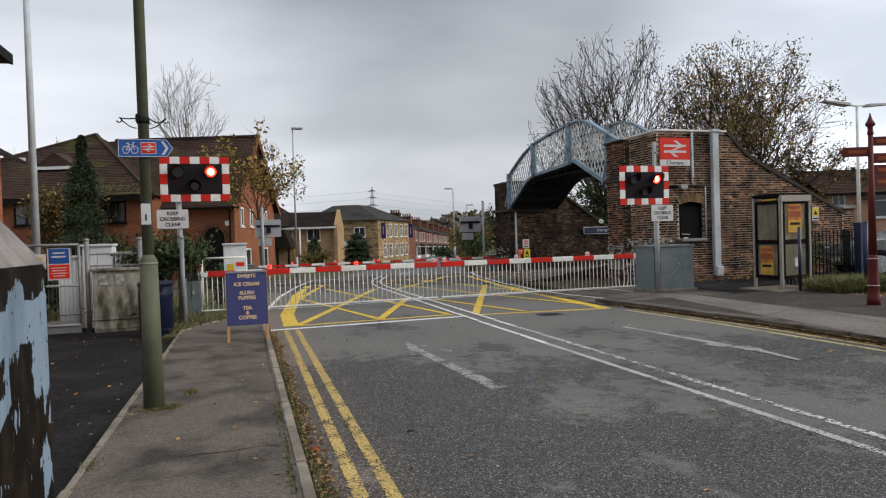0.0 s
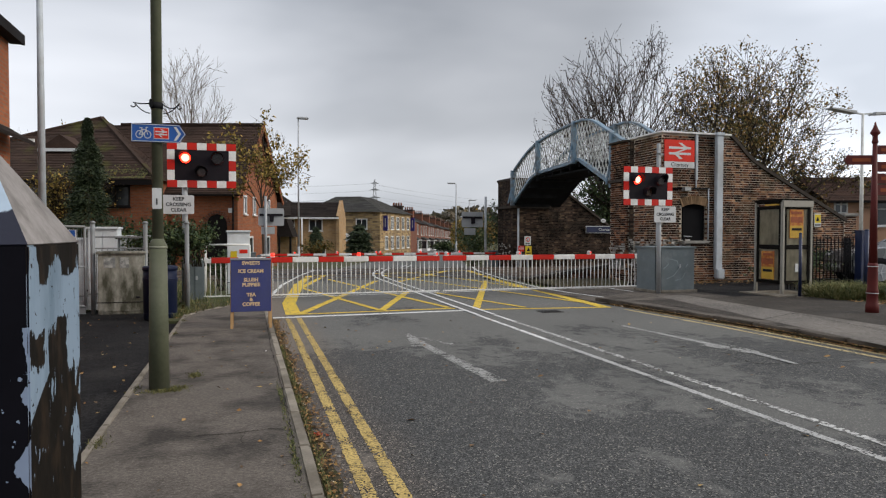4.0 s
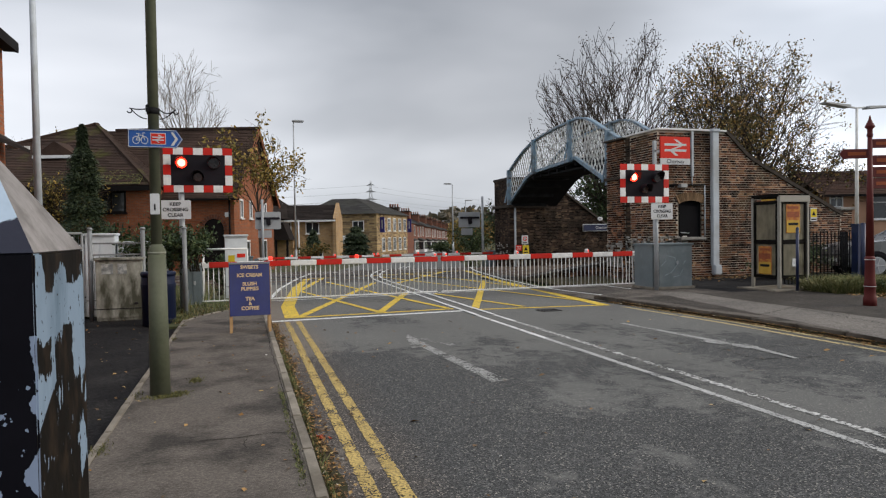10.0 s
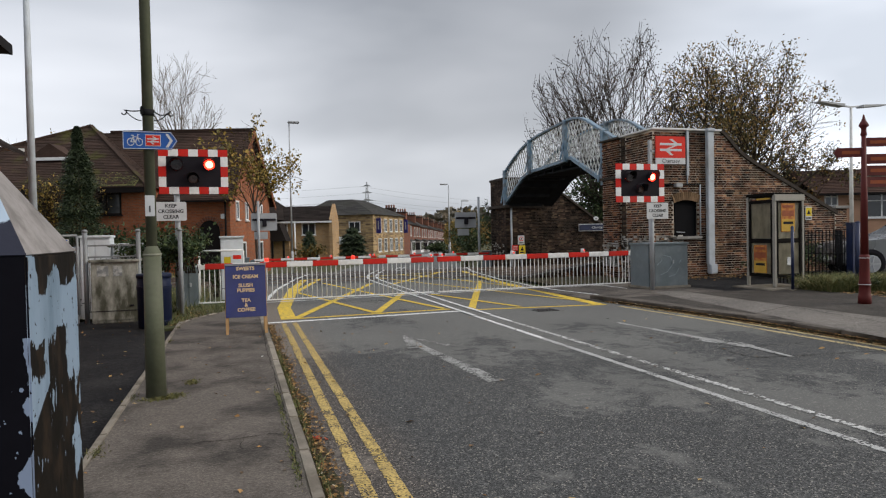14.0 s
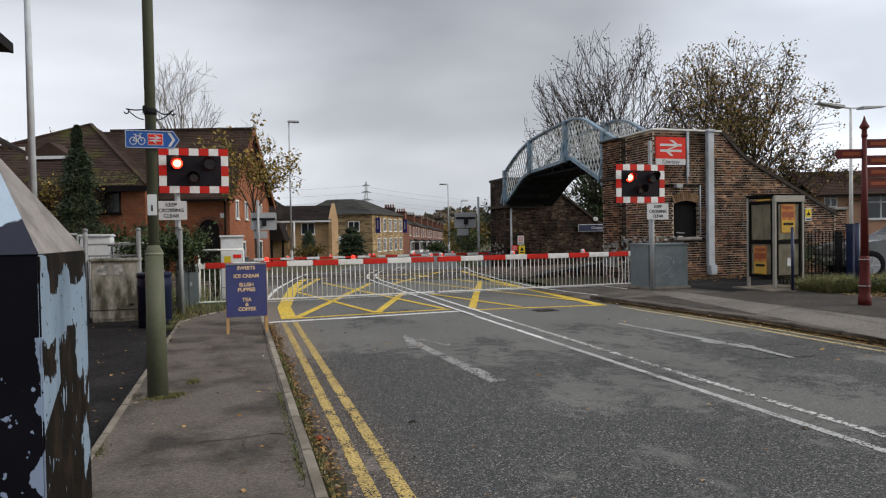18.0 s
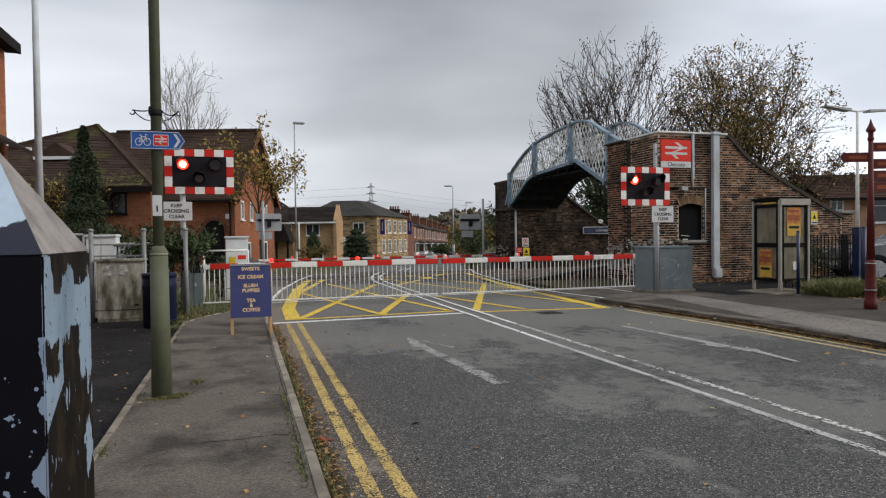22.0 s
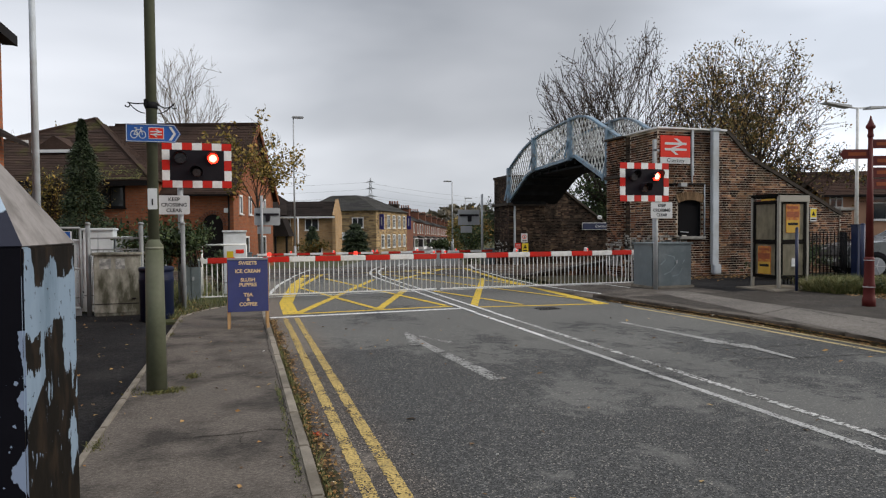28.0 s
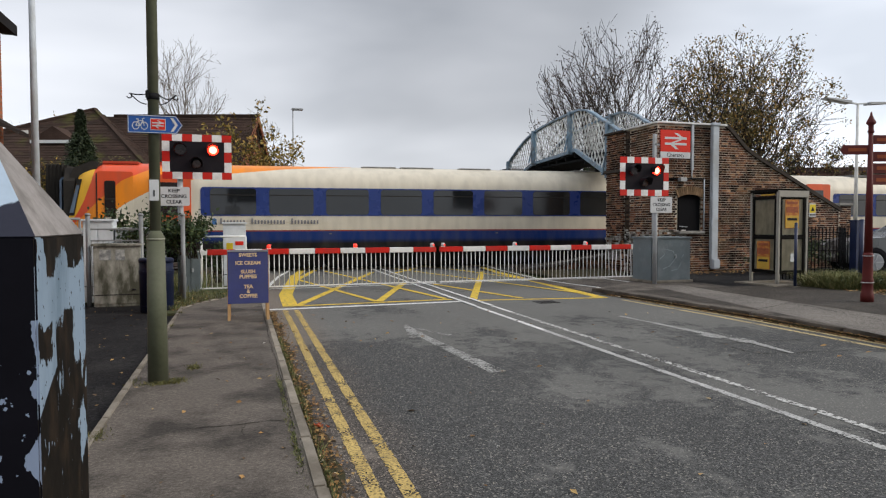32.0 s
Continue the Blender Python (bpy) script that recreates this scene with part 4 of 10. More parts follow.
    for a, b in (((12.5, 3.0), (14.08, 3.02)), ((14.07, 3.02), (14.07, 1.4)), ((13.6, 3.02), (13.6, 3.3))):
        part("cable", bm_tube((a[0], TY - 0.03, a[1]), (b[0], TY - 0.03, b[1]), 0.022, n=8), DARK_IRON if a[0] < 13 else PALE_GREY, TOWER)
    part("camera_box", bm_box(13.2, TY - 0.1, 2.98, 0.24, 0.16, 0.12, 0.01), GALV, TOWER)
    # flaking whitewash near the ground on the corner
    for k in range(230):
        u, v = 17.6 + 2.6 * random.random() ** 1.6, 0.0325 + 0.075 * random.choice((7, 8, 9, 10, 11, 12, 12, 13, 13, 14, 14, 15, 15, 16, 16, 17, 18))
        part("whitewash_chip", bm_box(TX - 0.012, u, v, 0.03, random.uniform(0.05, 0.2), random.uniform(0.035, 0.065)), WHITEWASH, TOWER)
    for k in range(110):
        u, v = 19.3 + 0.95 * random.random(), 0.0325 + 0.075 * random.choice((5, 6, 7, 7, 8, 8, 9, 9, 10, 10, 11, 12, 13, 14, 15, 16))
        part("whitewash_chip", bm_box(TX - 0.104, u, v, 0.03, random.uniform(0.05, 0.2), random.uniform(0.035, 0.065)), WHITEWASH, TOWER)
    for k in range(60):
        u, v = TX + 0.1 + 0.9 * random.random() ** 1.5, 0.0325 + 0.075 * random.choice((13, 14, 15, 15, 16, 16, 17, 18))
        part("whitewash_chip", bm_box(u, TY - 0.012, v, random.uniform(0.05, 0.2), 0.03, random.uniform(0.035, 0.065)), WHITEWASH, TOWER)


build_tower()

# girder lines along the span: (y, height)
TOP = [(19.7, 4.76), (20.6, 5.2), (21.5, 5.66), (22.0, 5.84), (22.5, 5.93), (23.1, 5.91), (24.5, 5.83), (26.0, 5.68), (26.8, 5.53), (27.5, 5.33), (28.2, 5.05), (28.9, 4.72), (29.5, 4.4)]
BOT = [(20.3, 3.28), (22.8, 4.45), (23.7, 4.37), (26.6, 4.24), (27.3, 4.06), (29.3, 3.0)]


def along(line, y):
    for (a, p), (b, q) in zip(line, line[1:]):
        if y <= b:
            return p + (q - p) * max(0.0, (y - a) / (b - a))
    return line[-1][1]


def build_span():
    span = thing("footbridge_span", Matrix(), "arched wrought-iron footbridge with pale blue lattice sides", "footbridge")
    for x in (12.42, 14.25):
        for line, name, w, h in ((TOP, "top_rail", 0.19, 0.07), (BOT, "bottom_chord", 0.16, 0.12)):
            bm = bmesh.new()
            sweep(bm, [(x, a, p) for a, p in line], w, h)
            part(name, bm, BRIDGE_BLUE, span, "blue-grey painted iron")
        y = 18.4
        while y < 30.2:
            for sgn in (1, -1):
                # walk the slanting bar and keep what lies between the chords
                pts = []
                for k in range(61):
                    t = k / 60
                    yy, zz = y + sgn * t * 1.55, 2.9 + t * 3.1
                    if 20.3 <= yy <= 29.35 and along(BOT, yy) < zz < along(TOP, yy):
                        pts.append((yy, zz))
                if len(pts) > 4:
                    part("lattice_bar", bm_bar((x + sgn * 0.012, *pts[0]), (x + sgn * 0.012, *pts[-1]), 0.05, 0.012, up=(1, 0, 0)), LATTICE, span)
            y += 0.235
        for y in (20.35, 23.15, 26.45, 29.25):
            part("girder_post", bm_bar((x - 0.05, y, along(BOT, y) - 0.1), (x - 0.05, y, along(TOP, y) + 0.05), 0.14, 0.22), BRIDGE_BLUE, span)
            part("knee_brace", bm_bar((x - 0.3, y, along(BOT, y)), (x - 0.02, y, along(TOP, y) - 0.25), 0.05), BRIDGE_BLUE, span)
    # near-black underside: deck plates, cross beams, landing plates and a flat sheet
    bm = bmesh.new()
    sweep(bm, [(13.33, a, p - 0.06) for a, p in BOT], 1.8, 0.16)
    part("deck", bm, DARK_IRON, span, "near-black deck plates")
    for k in range(12):
        y = 20.6 + k * 0.77
        part("deck_beam", bm_bar((12.45, y, along(BOT, y) - 0.2), (14.2, y, along(BOT, y) - 0.2), 0.1, 0.16), DARK_IRON, span)
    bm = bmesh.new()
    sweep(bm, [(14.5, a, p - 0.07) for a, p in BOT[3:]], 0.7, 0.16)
    part("landing_soffit", bm, DARK_IRON, span, "near-black landing plates")
    part("soffit_shield", bm_box(13.33, 24.7, 4.05, 1.6, 5.4, 0.08), DARK_IRON, span)


build_span()

FAR_PIER = thing("footbridge_pier", Matrix(), "sooty brick pier and stair wall beyond the tracks", "pier")


def build_pier():
    part("pier_core", bm_box(13.3, 30.2, 1.85, 1.9, 1.9, 4.6), SOOT_MORTAR, FAR_PIER)
    brick_face(FAR_PIER, lambda u, v, o: (12.35 - o, -u, v), -31.15, -29.25, -0.4, 4.15, lambda u, v: True, name="side_brickwork", rest=SOOT_BRICK)
    brick_face(FAR_PIER, lambda u, v, o: (u, 29.25 - o, v), 12.35, 14.25, -0.4, 4.15, lambda u, v: True, name="front_brickwork", rest=SOOT_BRICK)
    part("pier_cap", bm_box(13.3, 30.2, 4.2, 2.0, 2.05, 0.12, 0.02), DARK_COPING, FAR_PIER)
    part("band_course", bm_box(13.25, 30.1, 2.85, 2.1, 2.15, 0.14, 0.02), DARK_COPING, FAR_PIER)
    # stair wall running down to the right behind the tracks
    out = [(14.25, -0.4), (22.5, -0.4), (22.5, 0.9), (18.4, 1.65), (15.4, 3.75), (14.25, 3.9)]
    part("stair_wall_core", bm_prism(out, 30.0, 30.5), SOOT_MORTAR, FAR_PIER)

    def under(u, v):
        top = 3.9 - (u - 14.25) * 0.13 if u < 15.4 else 3.75 - (u - 15.4) * 0.7 if u < 18.4 else 1.65 - (u - 18.4) * 0.18
        return v < top - 0.03
    brick_face(FAR_PIER, lambda u, v, o: (u, 30.0 - o, v), 14.25, 22.5, -0.4, 3.9, under, name="stair_brickwork", rest=SOOT_BRICK)
    part("rain_pipe", bm_tube((12.6, 29.15, -0.3), (12.6, 29.15, 2.8), 0.05), PALE_GREY, FAR_PIER)
    for a, b in (((15.35, 3.8), (18.4, 1.7)), ((18.4, 1.7), (22.5, 0.95))):
        part("wall_coping", bm_bar((a[0], 30.2, a[1]), (b[0], 30.2, b[1]), 0.6, 0.1), DARK_COPING, FAR_PIER)


build_pier()
for k in range(26):
    part("whitewash_chip", bm_box(12.338, 29.4 + 1.6 * random.random(), 0.0325 + 0.075 * random.choice((7, 8, 9, 10, 11, 12, 13, 14)), 0.03, random.uniform(0.06, 0.2), random.uniform(0.035, 0.065)), WHITEWASH, FAR_PIER)


# ---- railway ----
RAIL_STEEL = mat("worn_rail_steel", (0.20, 0.15, 0.12), 0.5, metal=0.6, var=0.3, scale=3, fine=40, bump=0.1)
SLEEPER = mat("concrete_sleeper", (0.13, 0.115, 0.10), 0.95, var=0.25, scale=4, fine=40, bump=0.4, objrand=0.15)
RUBBER = mat("crossing_rubber_panel", (0.07, 0.068, 0.065), 0.85, var=0.3, scale=2, fine=40, bump=0.3, dirt=(0.1, 0.1, 0.095), dirt_amt=0.6)
SKEW = math.atan(-0.065)
NEAR_SIDE = (5.0, 22.6)


def track_pose(s, side=0.0, z=0.0):
    """A pose on the near track: s metres to the right along it, side metres across from the carriage's near side."""
    c, n = math.cos(SKEW), math.sin(SKEW)
    return pose(NEAR_SIDE[0] + s * c - side * n, NEAR_SIDE[1] + s * n + side * c, z, 0, 0, math.degrees(SKEW))


def build_track():
    bed = tagged(part("track_bed", bm_box(0, 0, -0.12, 420, 9.6, 0.1), BALLAST, at=track_pose(90, 3.1)), "stony railway ballast along the line", "ballast", kind="structure")
    bed.location.z = 0.02
    for k, side in enumerate((1.37, 4.8)):
        tr = thing("railway_track", track_pose(0, side), "steel rails on concrete sleepers through the crossing", "railway track", "railway tracks")
        for y in (-0.75, 0.75):
            part("rail", bm_box(60, y, -0.0, 320, 0.07, 0.06), RAIL_STEEL, tr)
        me = mesh_of("sleeper", bm_box(0, 0, 0, 0.26, 2.5, 0.12, 0.015), SLEEPER)
        for i in range(48):
            s = -32 + i * 0.7
            if s > -5.6:
                s += 10.5
            part("sleeper", me, SLEEPER, tr, at=pose(s, 0, -0.09))
        for y, w in ((0, 1.36), (-1.35, 1.1), (1.35, 1.1)):
            for i in range(6):
                part("crossing_panel", bm_box(-3.7 + i * 1.5, y, -0.0225, 1.48, w, 0.05, 0.006), RUBBER, tr)


build_track()


def platform_ramp():
    """The near platform's brick-sided ramp, rising from the crossing behind the tower."""
    ob = thing("platform_ramp", Matrix(), "old sooty brick platform ramp rising from the crossing", "platform")
    x0, x1, rise = 9.2, 19.5, 0.137

    def top(x):
        return 0.02 + rise * (x - x0)
    part("ramp_core", bm_prism([(x0, -0.06), (x1, -0.06), (x1, top(x1)), (x0, top(x0))], 20.62, 21.3), SOOT_MORTAR, ob)
    brick_face(ob, lambda u, v, o: (u, 20.62 - o, v), x0, x1, -0.05, 1.4, lambda u, v: v < top(u) - 0.05, name="ramp_brickwork", rest=BRICK_ISL)
    for k in range(12):
        a, b = x0 + 0.86 * k, x0 + 0.86 * (k + 1) - 0.012
        if b <= x1:
            part("edge_slab", bm_bar((a, 20.86, top(a) + 0.02), (b, 20.86, top(b) + 0.02), 0.6, 0.04), DARK_COPING, ob)
            part("edge_line", bm_bar((a, 20.63, top(a) + 0.03), (b, 20.63, top(b) + 0.03), 0.05, 0.035), COPING, ob)


platform_ramp()
tagged(ribbon("cess", lambda y: 9.0, lambda y: 12.2, 17.7, 20.6, 0.024, GUTTER_DIRT, 0.5), "dark dirt beside the crossing below the ramp", "ground", kind="structure")

# ---- the train ----
T_WHITE = (0.70, 0.645, 0.53)


def livery(name):
    """Carriage paint: yellow, red and orange sweeps at the cab, cream-white body, a thin red line, dark blue below."""
    m = bpy.data.materials.new(name)
    m.use_nodes = True
    nt = m.node_tree
    N, L = nt.nodes.new, nt.links.new
    b = nt.nodes["Principled BSDF"]
    tc = N("ShaderNodeTexCoord")
    sep = N("ShaderNodeSeparateXYZ")
    L(tc.outputs["Object"], sep.inputs[0])
    xs = N("ShaderNodeMath")
    xs.operation = "DIVIDE"
    xs.inputs[1].default_value = 13.0
    L(sep.outputs[0], xs.inputs[0])

    def curve(pts):
        r = N("ShaderNodeValToRGB")
        e = r.color_ramp.elements
        e[0].position, e[1].position = pts[0][0] / 13, pts[-1][0] / 13
        for k, q in ((0, pts[0]), (1, pts[-1])):
            e[k].color = (q[1] / 5,) * 3 + (1,)
        for x, z in pts[1:-1]:
            e.new(x / 13).color = (z / 5,) * 3 + (1,)
        L(xs.outputs[0], r.inputs[0])
        g = N("ShaderNodeMath")
        g.operation = "MULTIPLY"
        g.inputs[1].default_value = 5.0
        L(r.outputs[0], g.inputs[0])
        t = N("ShaderNodeMath")
        t.operation = "GREATER_THAN"
        L(sep.outputs[2], t.inputs[0])
        L(g.outputs[0], t.inputs[1])
        return t.outputs[0]

    def over(a, col, fac):
        x = N("ShaderNodeMix")
        x.data_type = "RGBA"
        L(fac, x.inputs["Factor"])
        if isinstance(a, tuple):
            x.inputs["A"].default_value = (*a, 1)
        else:
            L(a, x.inputs["A"])
        x.inputs["B"].default_value = (*col, 1)
        return x.outputs["Result"]
    c = over(T_WHITE, (0.86, 0.27, 0.02), curve([(0.0, 1.1), (0.7, 1.33), (1.74, 1.68), (2.5, 2.27), (3.3, 2.72), (4.5, 3.06), (5.6, 3.28), (7.4, 3.48), (9.5, 3.62), (12.9, 4.0)]))
    c = over(c, (0.74, 0.095, 0.035), curve([(0.0, 1.2), (0.7, 1.45), (1.18, 1.8), (1.68, 2.33), (2.4, 3.0), (3.3, 3.45), (4.6, 3.62), (5.4, 4.2), (12.9, 4.9)]))
    c = over(c, (0.88, 0.48, 0.035), curve([(0.0, 1.2), (0.84, 1.6), (1.1, 2.0), (1.3, 2.37), (1.52, 2.96), (1.62, 3.5), (1.7, 4.9), (12.9, 4.9)]))
    low = N("ShaderNodeMath")
    low.operation = "LESS_THAN"
    low.inputs[1].default_value = 1.41
    L(sep.outputs[2], low.inputs[0])
    c = over(c, (0.30, 0.05, 0.035), low.outputs[0])
    low2 = N("ShaderNodeMath")
    low2.operation = "LESS_THAN"
    low2.inputs[1].default_value = 1.365
    L(sep.outputs[2], low2.inputs[0])
    c = over(c, (0.008, 0.034, 0.17), low2.outputs[0])
    low3 = N("ShaderNodeMapRange")
    low3.inputs["From Min"].default_value, low3.inputs["From Max"].default_value = 1.12, 0.95
    L(sep.outputs[2], low3.inputs["Value"])
    c = over(c, (0.010, 0.010, 0.012), low3.outputs[0])
    # road dirt, streaked downwards
    mp = N("ShaderNodeMapping")
    mp.inputs["Scale"].default_value = (2.5, 2.5, 0.6)
    L(tc.outputs["Object"], mp.inputs[0])
    n = N("ShaderNodeTexNoise")
    n.inputs["Scale"].default_value, n.inputs["Detail"].default_value = 1.2, 6
    L(mp.outputs[0], n.inputs["Vector"])
    mr = N("ShaderNodeMapRange")
    mr.inputs["From Min"].default_value, mr.inputs["From Max"].default_value = 0.4, 0.7
    mr.inputs["To Max"].default_value = 0.22
    L(n.outputs[0], mr.inputs[0])
    c = over(c, (0.16, 0.14, 0.11), mr.outputs[0])
    L(c, b.inputs["Base Color"])
    b.inputs["Specular IOR Level"].default_value = 0.25
    b.inputs["Roughness"].default_value = 0.42
    return m


LIVERY = livery("train_livery")
T_BLACK = mat("train_black", (0.034, 0.031, 0.028), 0.85, spec=0.2, var=0.3, scale=3, fine=30, bump=0.15)
T_UNDER = mat("underframe_grime", (0.007, 0.0065, 0.006), 0.95, spec=0.04, var=0.4, scale=3, fine=30, bump=0.4)
T_RED = mat("train_door_red", (0.74, 0.11, 0.028), 0.42, var=0.1, scale=2, fine=20, bump=0.03, dirt=(0.2, 0.1, 0.06), dirt_amt=0.25)
T_BLUE = mat("window_band_blue", (0.018, 0.042, 0.20), 0.3, var=0.12, scale=2, fine=20, bump=0.02)
T_GLASS = mat("train_window_glass", (0.016, 0.018, 0.02), 0.1, var=0.3, scale=0.5, fine=6, bump=0.0, spec=0.5)
T_YELLOW = mat("train_end_yellow", (0.60, 0.36, 0.03), 0.5, var=0.15, scale=3, fine=20, bump=0.03, dirt=(0.15, 0.1, 0.04), dirt_amt=0.4)
# windscreens: the sky's reflection is put into the base colour as a bluish tone
T_SCREEN = mat("windscreen_painted_sky", (0.085, 0.125, 0.18), 0.12, var=0.3, scale=2.0, fine=6, bump=0.0, spec=0.7)
next(n for n in T_GLASS.node_tree.nodes if n.type == "BSDF_PRINCIPLED").inputs["IOR"].default_value = 1.8
T_ROOF_RED = mat("roof_pod_red", (0.45, 0.07, 0.035), 0.6, var=0.2, scale=3, fine=20, bump=0.05)
T_WALKWAY = mat("roof_walkway_grey", (0.34, 0.335, 0.32), 0.7, var=0.2, scale=3, fine=20, bump=0.1)
T_ROOF = mat("roof_gear_grey", (0.16, 0.16, 0.16), 0.7, var=0.2, scale=3, fine=20, bump=0.1)
STEEL_BRIGHT = mat("wheel_steel", (0.22, 0.2, 0.19), 0.45, metal=0.7, var=0.2, scale=4, fine=30, bump=0.1)
LETTER_GREY = mat("sign_grey_letters", (0.20, 0.20, 0.22), 0.5, var=0.1, scale=4, fine=30, bump=0.0)
LOGO_BLUE = mat("logo_blue", (0.06, 0.16, 0.36), 0.5, var=0.1, scale=4, fine=30, bump=0.0)
HEADLAMP = mat("headlamp", (0.55, 0.42, 0.16), 0.1, var=0.1, scale=4, fine=30, bump=0.0)
PROFILE = [(1.24, 0.70), (1.33, 0.80), (1.37, 1.05), (1.37, 2.7), (1.36, 2.92), (1.31, 3.1), (1.19, 3.3), (0.98, 3.48), (0.6, 3.61), (0.2, 3.66)]
WHEELSETS = []


def rounded(x0, x1, z0, z1, r, n=5):
    pts = []
    for cx, cz, a0 in ((x1 - r, z1 - r, 0), (x0 + r, z1 - r, 90), (x0 + r, z0 + r, 180), (x1 - r, z0 + r, 270)):
        for k in range(n):
            a = radians(a0 + 90 * k / (n - 1))
            pts.append((cx + r * math.cos(a), cz + r * math.sin(a)))
    return pts


def carriage(train, x0, length, cab, logo):
    """One carriage of the train with its near and far sides; cab: whether it has a driving end in front."""
    ring = PROFILE + [(-y, z) for y, z in PROFILE[::-1]]
    bm = bmesh.new()
    xs = [0.62, 0.85, 1.2, 1.6, 2.2, 4, 8, 12, 16, length] if cab else [0.0, 4, 8, 12, 16, length]
    rows = []
    for k, x in enumerate(xs):
        row = []
        for y, z in ring:
            xx, yy = x, y
            if cab and x < 2.0:
                t = max(0.0, (z - 1.2) / 2.46)
                xx = x + 0.62 * t * max(0.0, 1 - (x - 0.62) / 1.4)
                yy = y * (0.86 + 0.14 * min(1, (x - 0.62) / 0.6))
                z = z - 0.25 * max(0, (z - 3.2)) * max(0, 1 - (x - 0.62) / 0.8)
            row.append(bm.verts.new((xx, yy, z)))
        rows.append(row)
    for a, b in zip(rows, rows[1:]):
        for k in range(len(ring)):
            f = bm.faces.new((a[k], a[(k + 1) % len(ring)], b[(k + 1) % len(ring)], b[k]))
            f.smooth = 2 < k < 17
    bm.faces.new(rows[0])
    bm.faces.new(rows[-1][::-1])
    me = mesh_of("body", bm, LIVERY if cab else LIVERY_TRAILER)
    body = part("body", me, LIVERY, train, "cream body with orange and red sweeps over dark blue" if cab else "cream body over dark blue", at=pose(x0, 0, 0))
    for sgn in (-1, 1):
        y0, y1 = sgn * 1.366, sgn * 1.383
        bands = ((4.79, 21.93),) if cab else ((1.45, 2.98), (4.45, length - 4.45), (length - 2.98, length - 1.45))
        for b0, b1 in bands:
            part("window_band", bm_prism(rounded(b0, b1, 1.89, 2.84, 0.12), y0, y1), T_BLUE, body, "dark blue window band")
            n = max(1, int((b1 - b0) / 1.85))
            for k in range(n):
                x = b0 + 0.3 + 1.885 * k if n > 1 else b0 + 0.1
                w = 1.46 if n > 1 else b1 - b0 - 0.2
                part("window_pane", bm_prism(rounded(x, x + w, 1.93, 2.80, 0.1), sgn * 1.38, sgn * 1.392), T_GLASS, body, "dark tinted window")
                part("vent_rail", bm_box(x + w / 2, sgn * 1.393, 2.58, w - 0.02, 0.006, 0.03), T_BLACK, body)
        for x in (3.32, 22.05) if cab else (3.1, length - 4.28):
            d = part("passenger_door", bm_prism(rounded(x, x + 1.18, 0.95, 3.22, 0.08), y0, sgn * 1.40), T_RED, body, "red-orange passenger door")
            part("door_window", bm_prism(rounded(x + 0.2, x + 0.84, 1.9, 2.97, 0.07), sgn * 1.395, sgn * 1.408), T_GLASS, d)
            part("door_seal", bm_box(x - 0.02, sgn * 1.39, 2.08, 0.04, 0.03, 2.2), T_BLACK, d)
            part("door_button", bm_box(x + 0.1, sgn * 1.405, 2.35, 0.08, 0.012, 0.12), LOGO_BLUE, d)
        if logo:
            for a, b in ((5.37, 6.2), (6.36, 7.5), (7.66, 8.62)):
                n = round((b - a) / 0.105)
                for k in range(n):
                    h = 0.185 if k == 0 else 0.125
                    part("lettering_bar", bm_box(a + (k + 0.5) * (b - a) / n, sgn * 1.385, 1.62 + h / 2, 0.05, 0.012, h), LETTER_GREY, body)
            part("emblem", bm_prism([(5.14, 1.6), (5.28, 1.6), (5.28, 1.78), (5.2, 1.82), (5.14, 1.74)], y0, sgn * 1.388), LOGO_BLUE, body)
        for x in (2.9, 3.05, 5.6, 9.0, 15.0):
            part("step_lamp", bm_box(x, sgn * 1.375, 1.28, 0.09, 0.02, 0.04), T_ROOF, body)
    # roof gear
    for x, l in ((1.7, 1.1), (3.3, 0.3), (3.9, 0.3)) if cab else ((6.0, 1.5),):
        part("roof_pod", bm_box(x + l / 2, 0, 3.635, l, 1.5, 0.1, 0.03), T_ROOF_RED if cab else T_ROOF, body)
    for x in (10.8, 12.2, 14.4, 19.0):
        part("roof_vent", bm_box(x, 0, 3.645, 1.25, 1.2, 0.05, 0.02), T_WALKWAY, body)
    # underframe and bogies
    for x, l in ((6.9, 2.9), (9.9, 3.0), (13.0, 2.6), (15.7, 2.6), (18.4, 1.2)):
        part("equipment_case", bm_box(x + l / 2 - 1.0, 0, 0.42, l, 2.5, 0.62, 0.03), T_UNDER, body)
    part("pipework", bm_box(length / 2 + 0.4, 0, 0.5, length - 2.4, 1.9, 0.3), T_UNDER, body)
    part("solebar", bm_box(length / 2 + 0.4, 0, 0.72, length - 1.6, 2.5, 0.16), T_UNDER, body)
    for x in (3.7, length - 3.9):
        bogie = part("bogie", bm_box(x0 + x, 0, 0.52, 3.3, 2.3, 0.34, 0.05), T_UNDER, train, "grimy black bogie")
        for y in (-1.12, 1.12):
            part("spring", bm_tube((x0 + x - 0.5, y, 0.42), (x0 + x - 0.5, y, 0.7), 0.13), T_UNDER, bogie)
            part("damper", bm_tube((x0 + x + 0.4, y, 0.3), (x0 + x + 0.7, y, 0.72), 0.06), T_UNDER, bogie)
        for dx in (-1.3, 1.3):
            bm = bmesh.new()
            tube(bm, (0, -1.0, 0), (0, 1.0, 0), 0.08)
            for y in (-0.78, 0.7):
                tube(bm, (0, y, 0), (0, y + 0.08, 0), 0.42, n=24)
            for a in range(3):
                d = Vector((math.cos(a * 2.1), 0, math.sin(a * 2.1))) * 0.25
                add_box(bm, d.x, -0.8, d.z, 0.1, 0.06, 0.1)
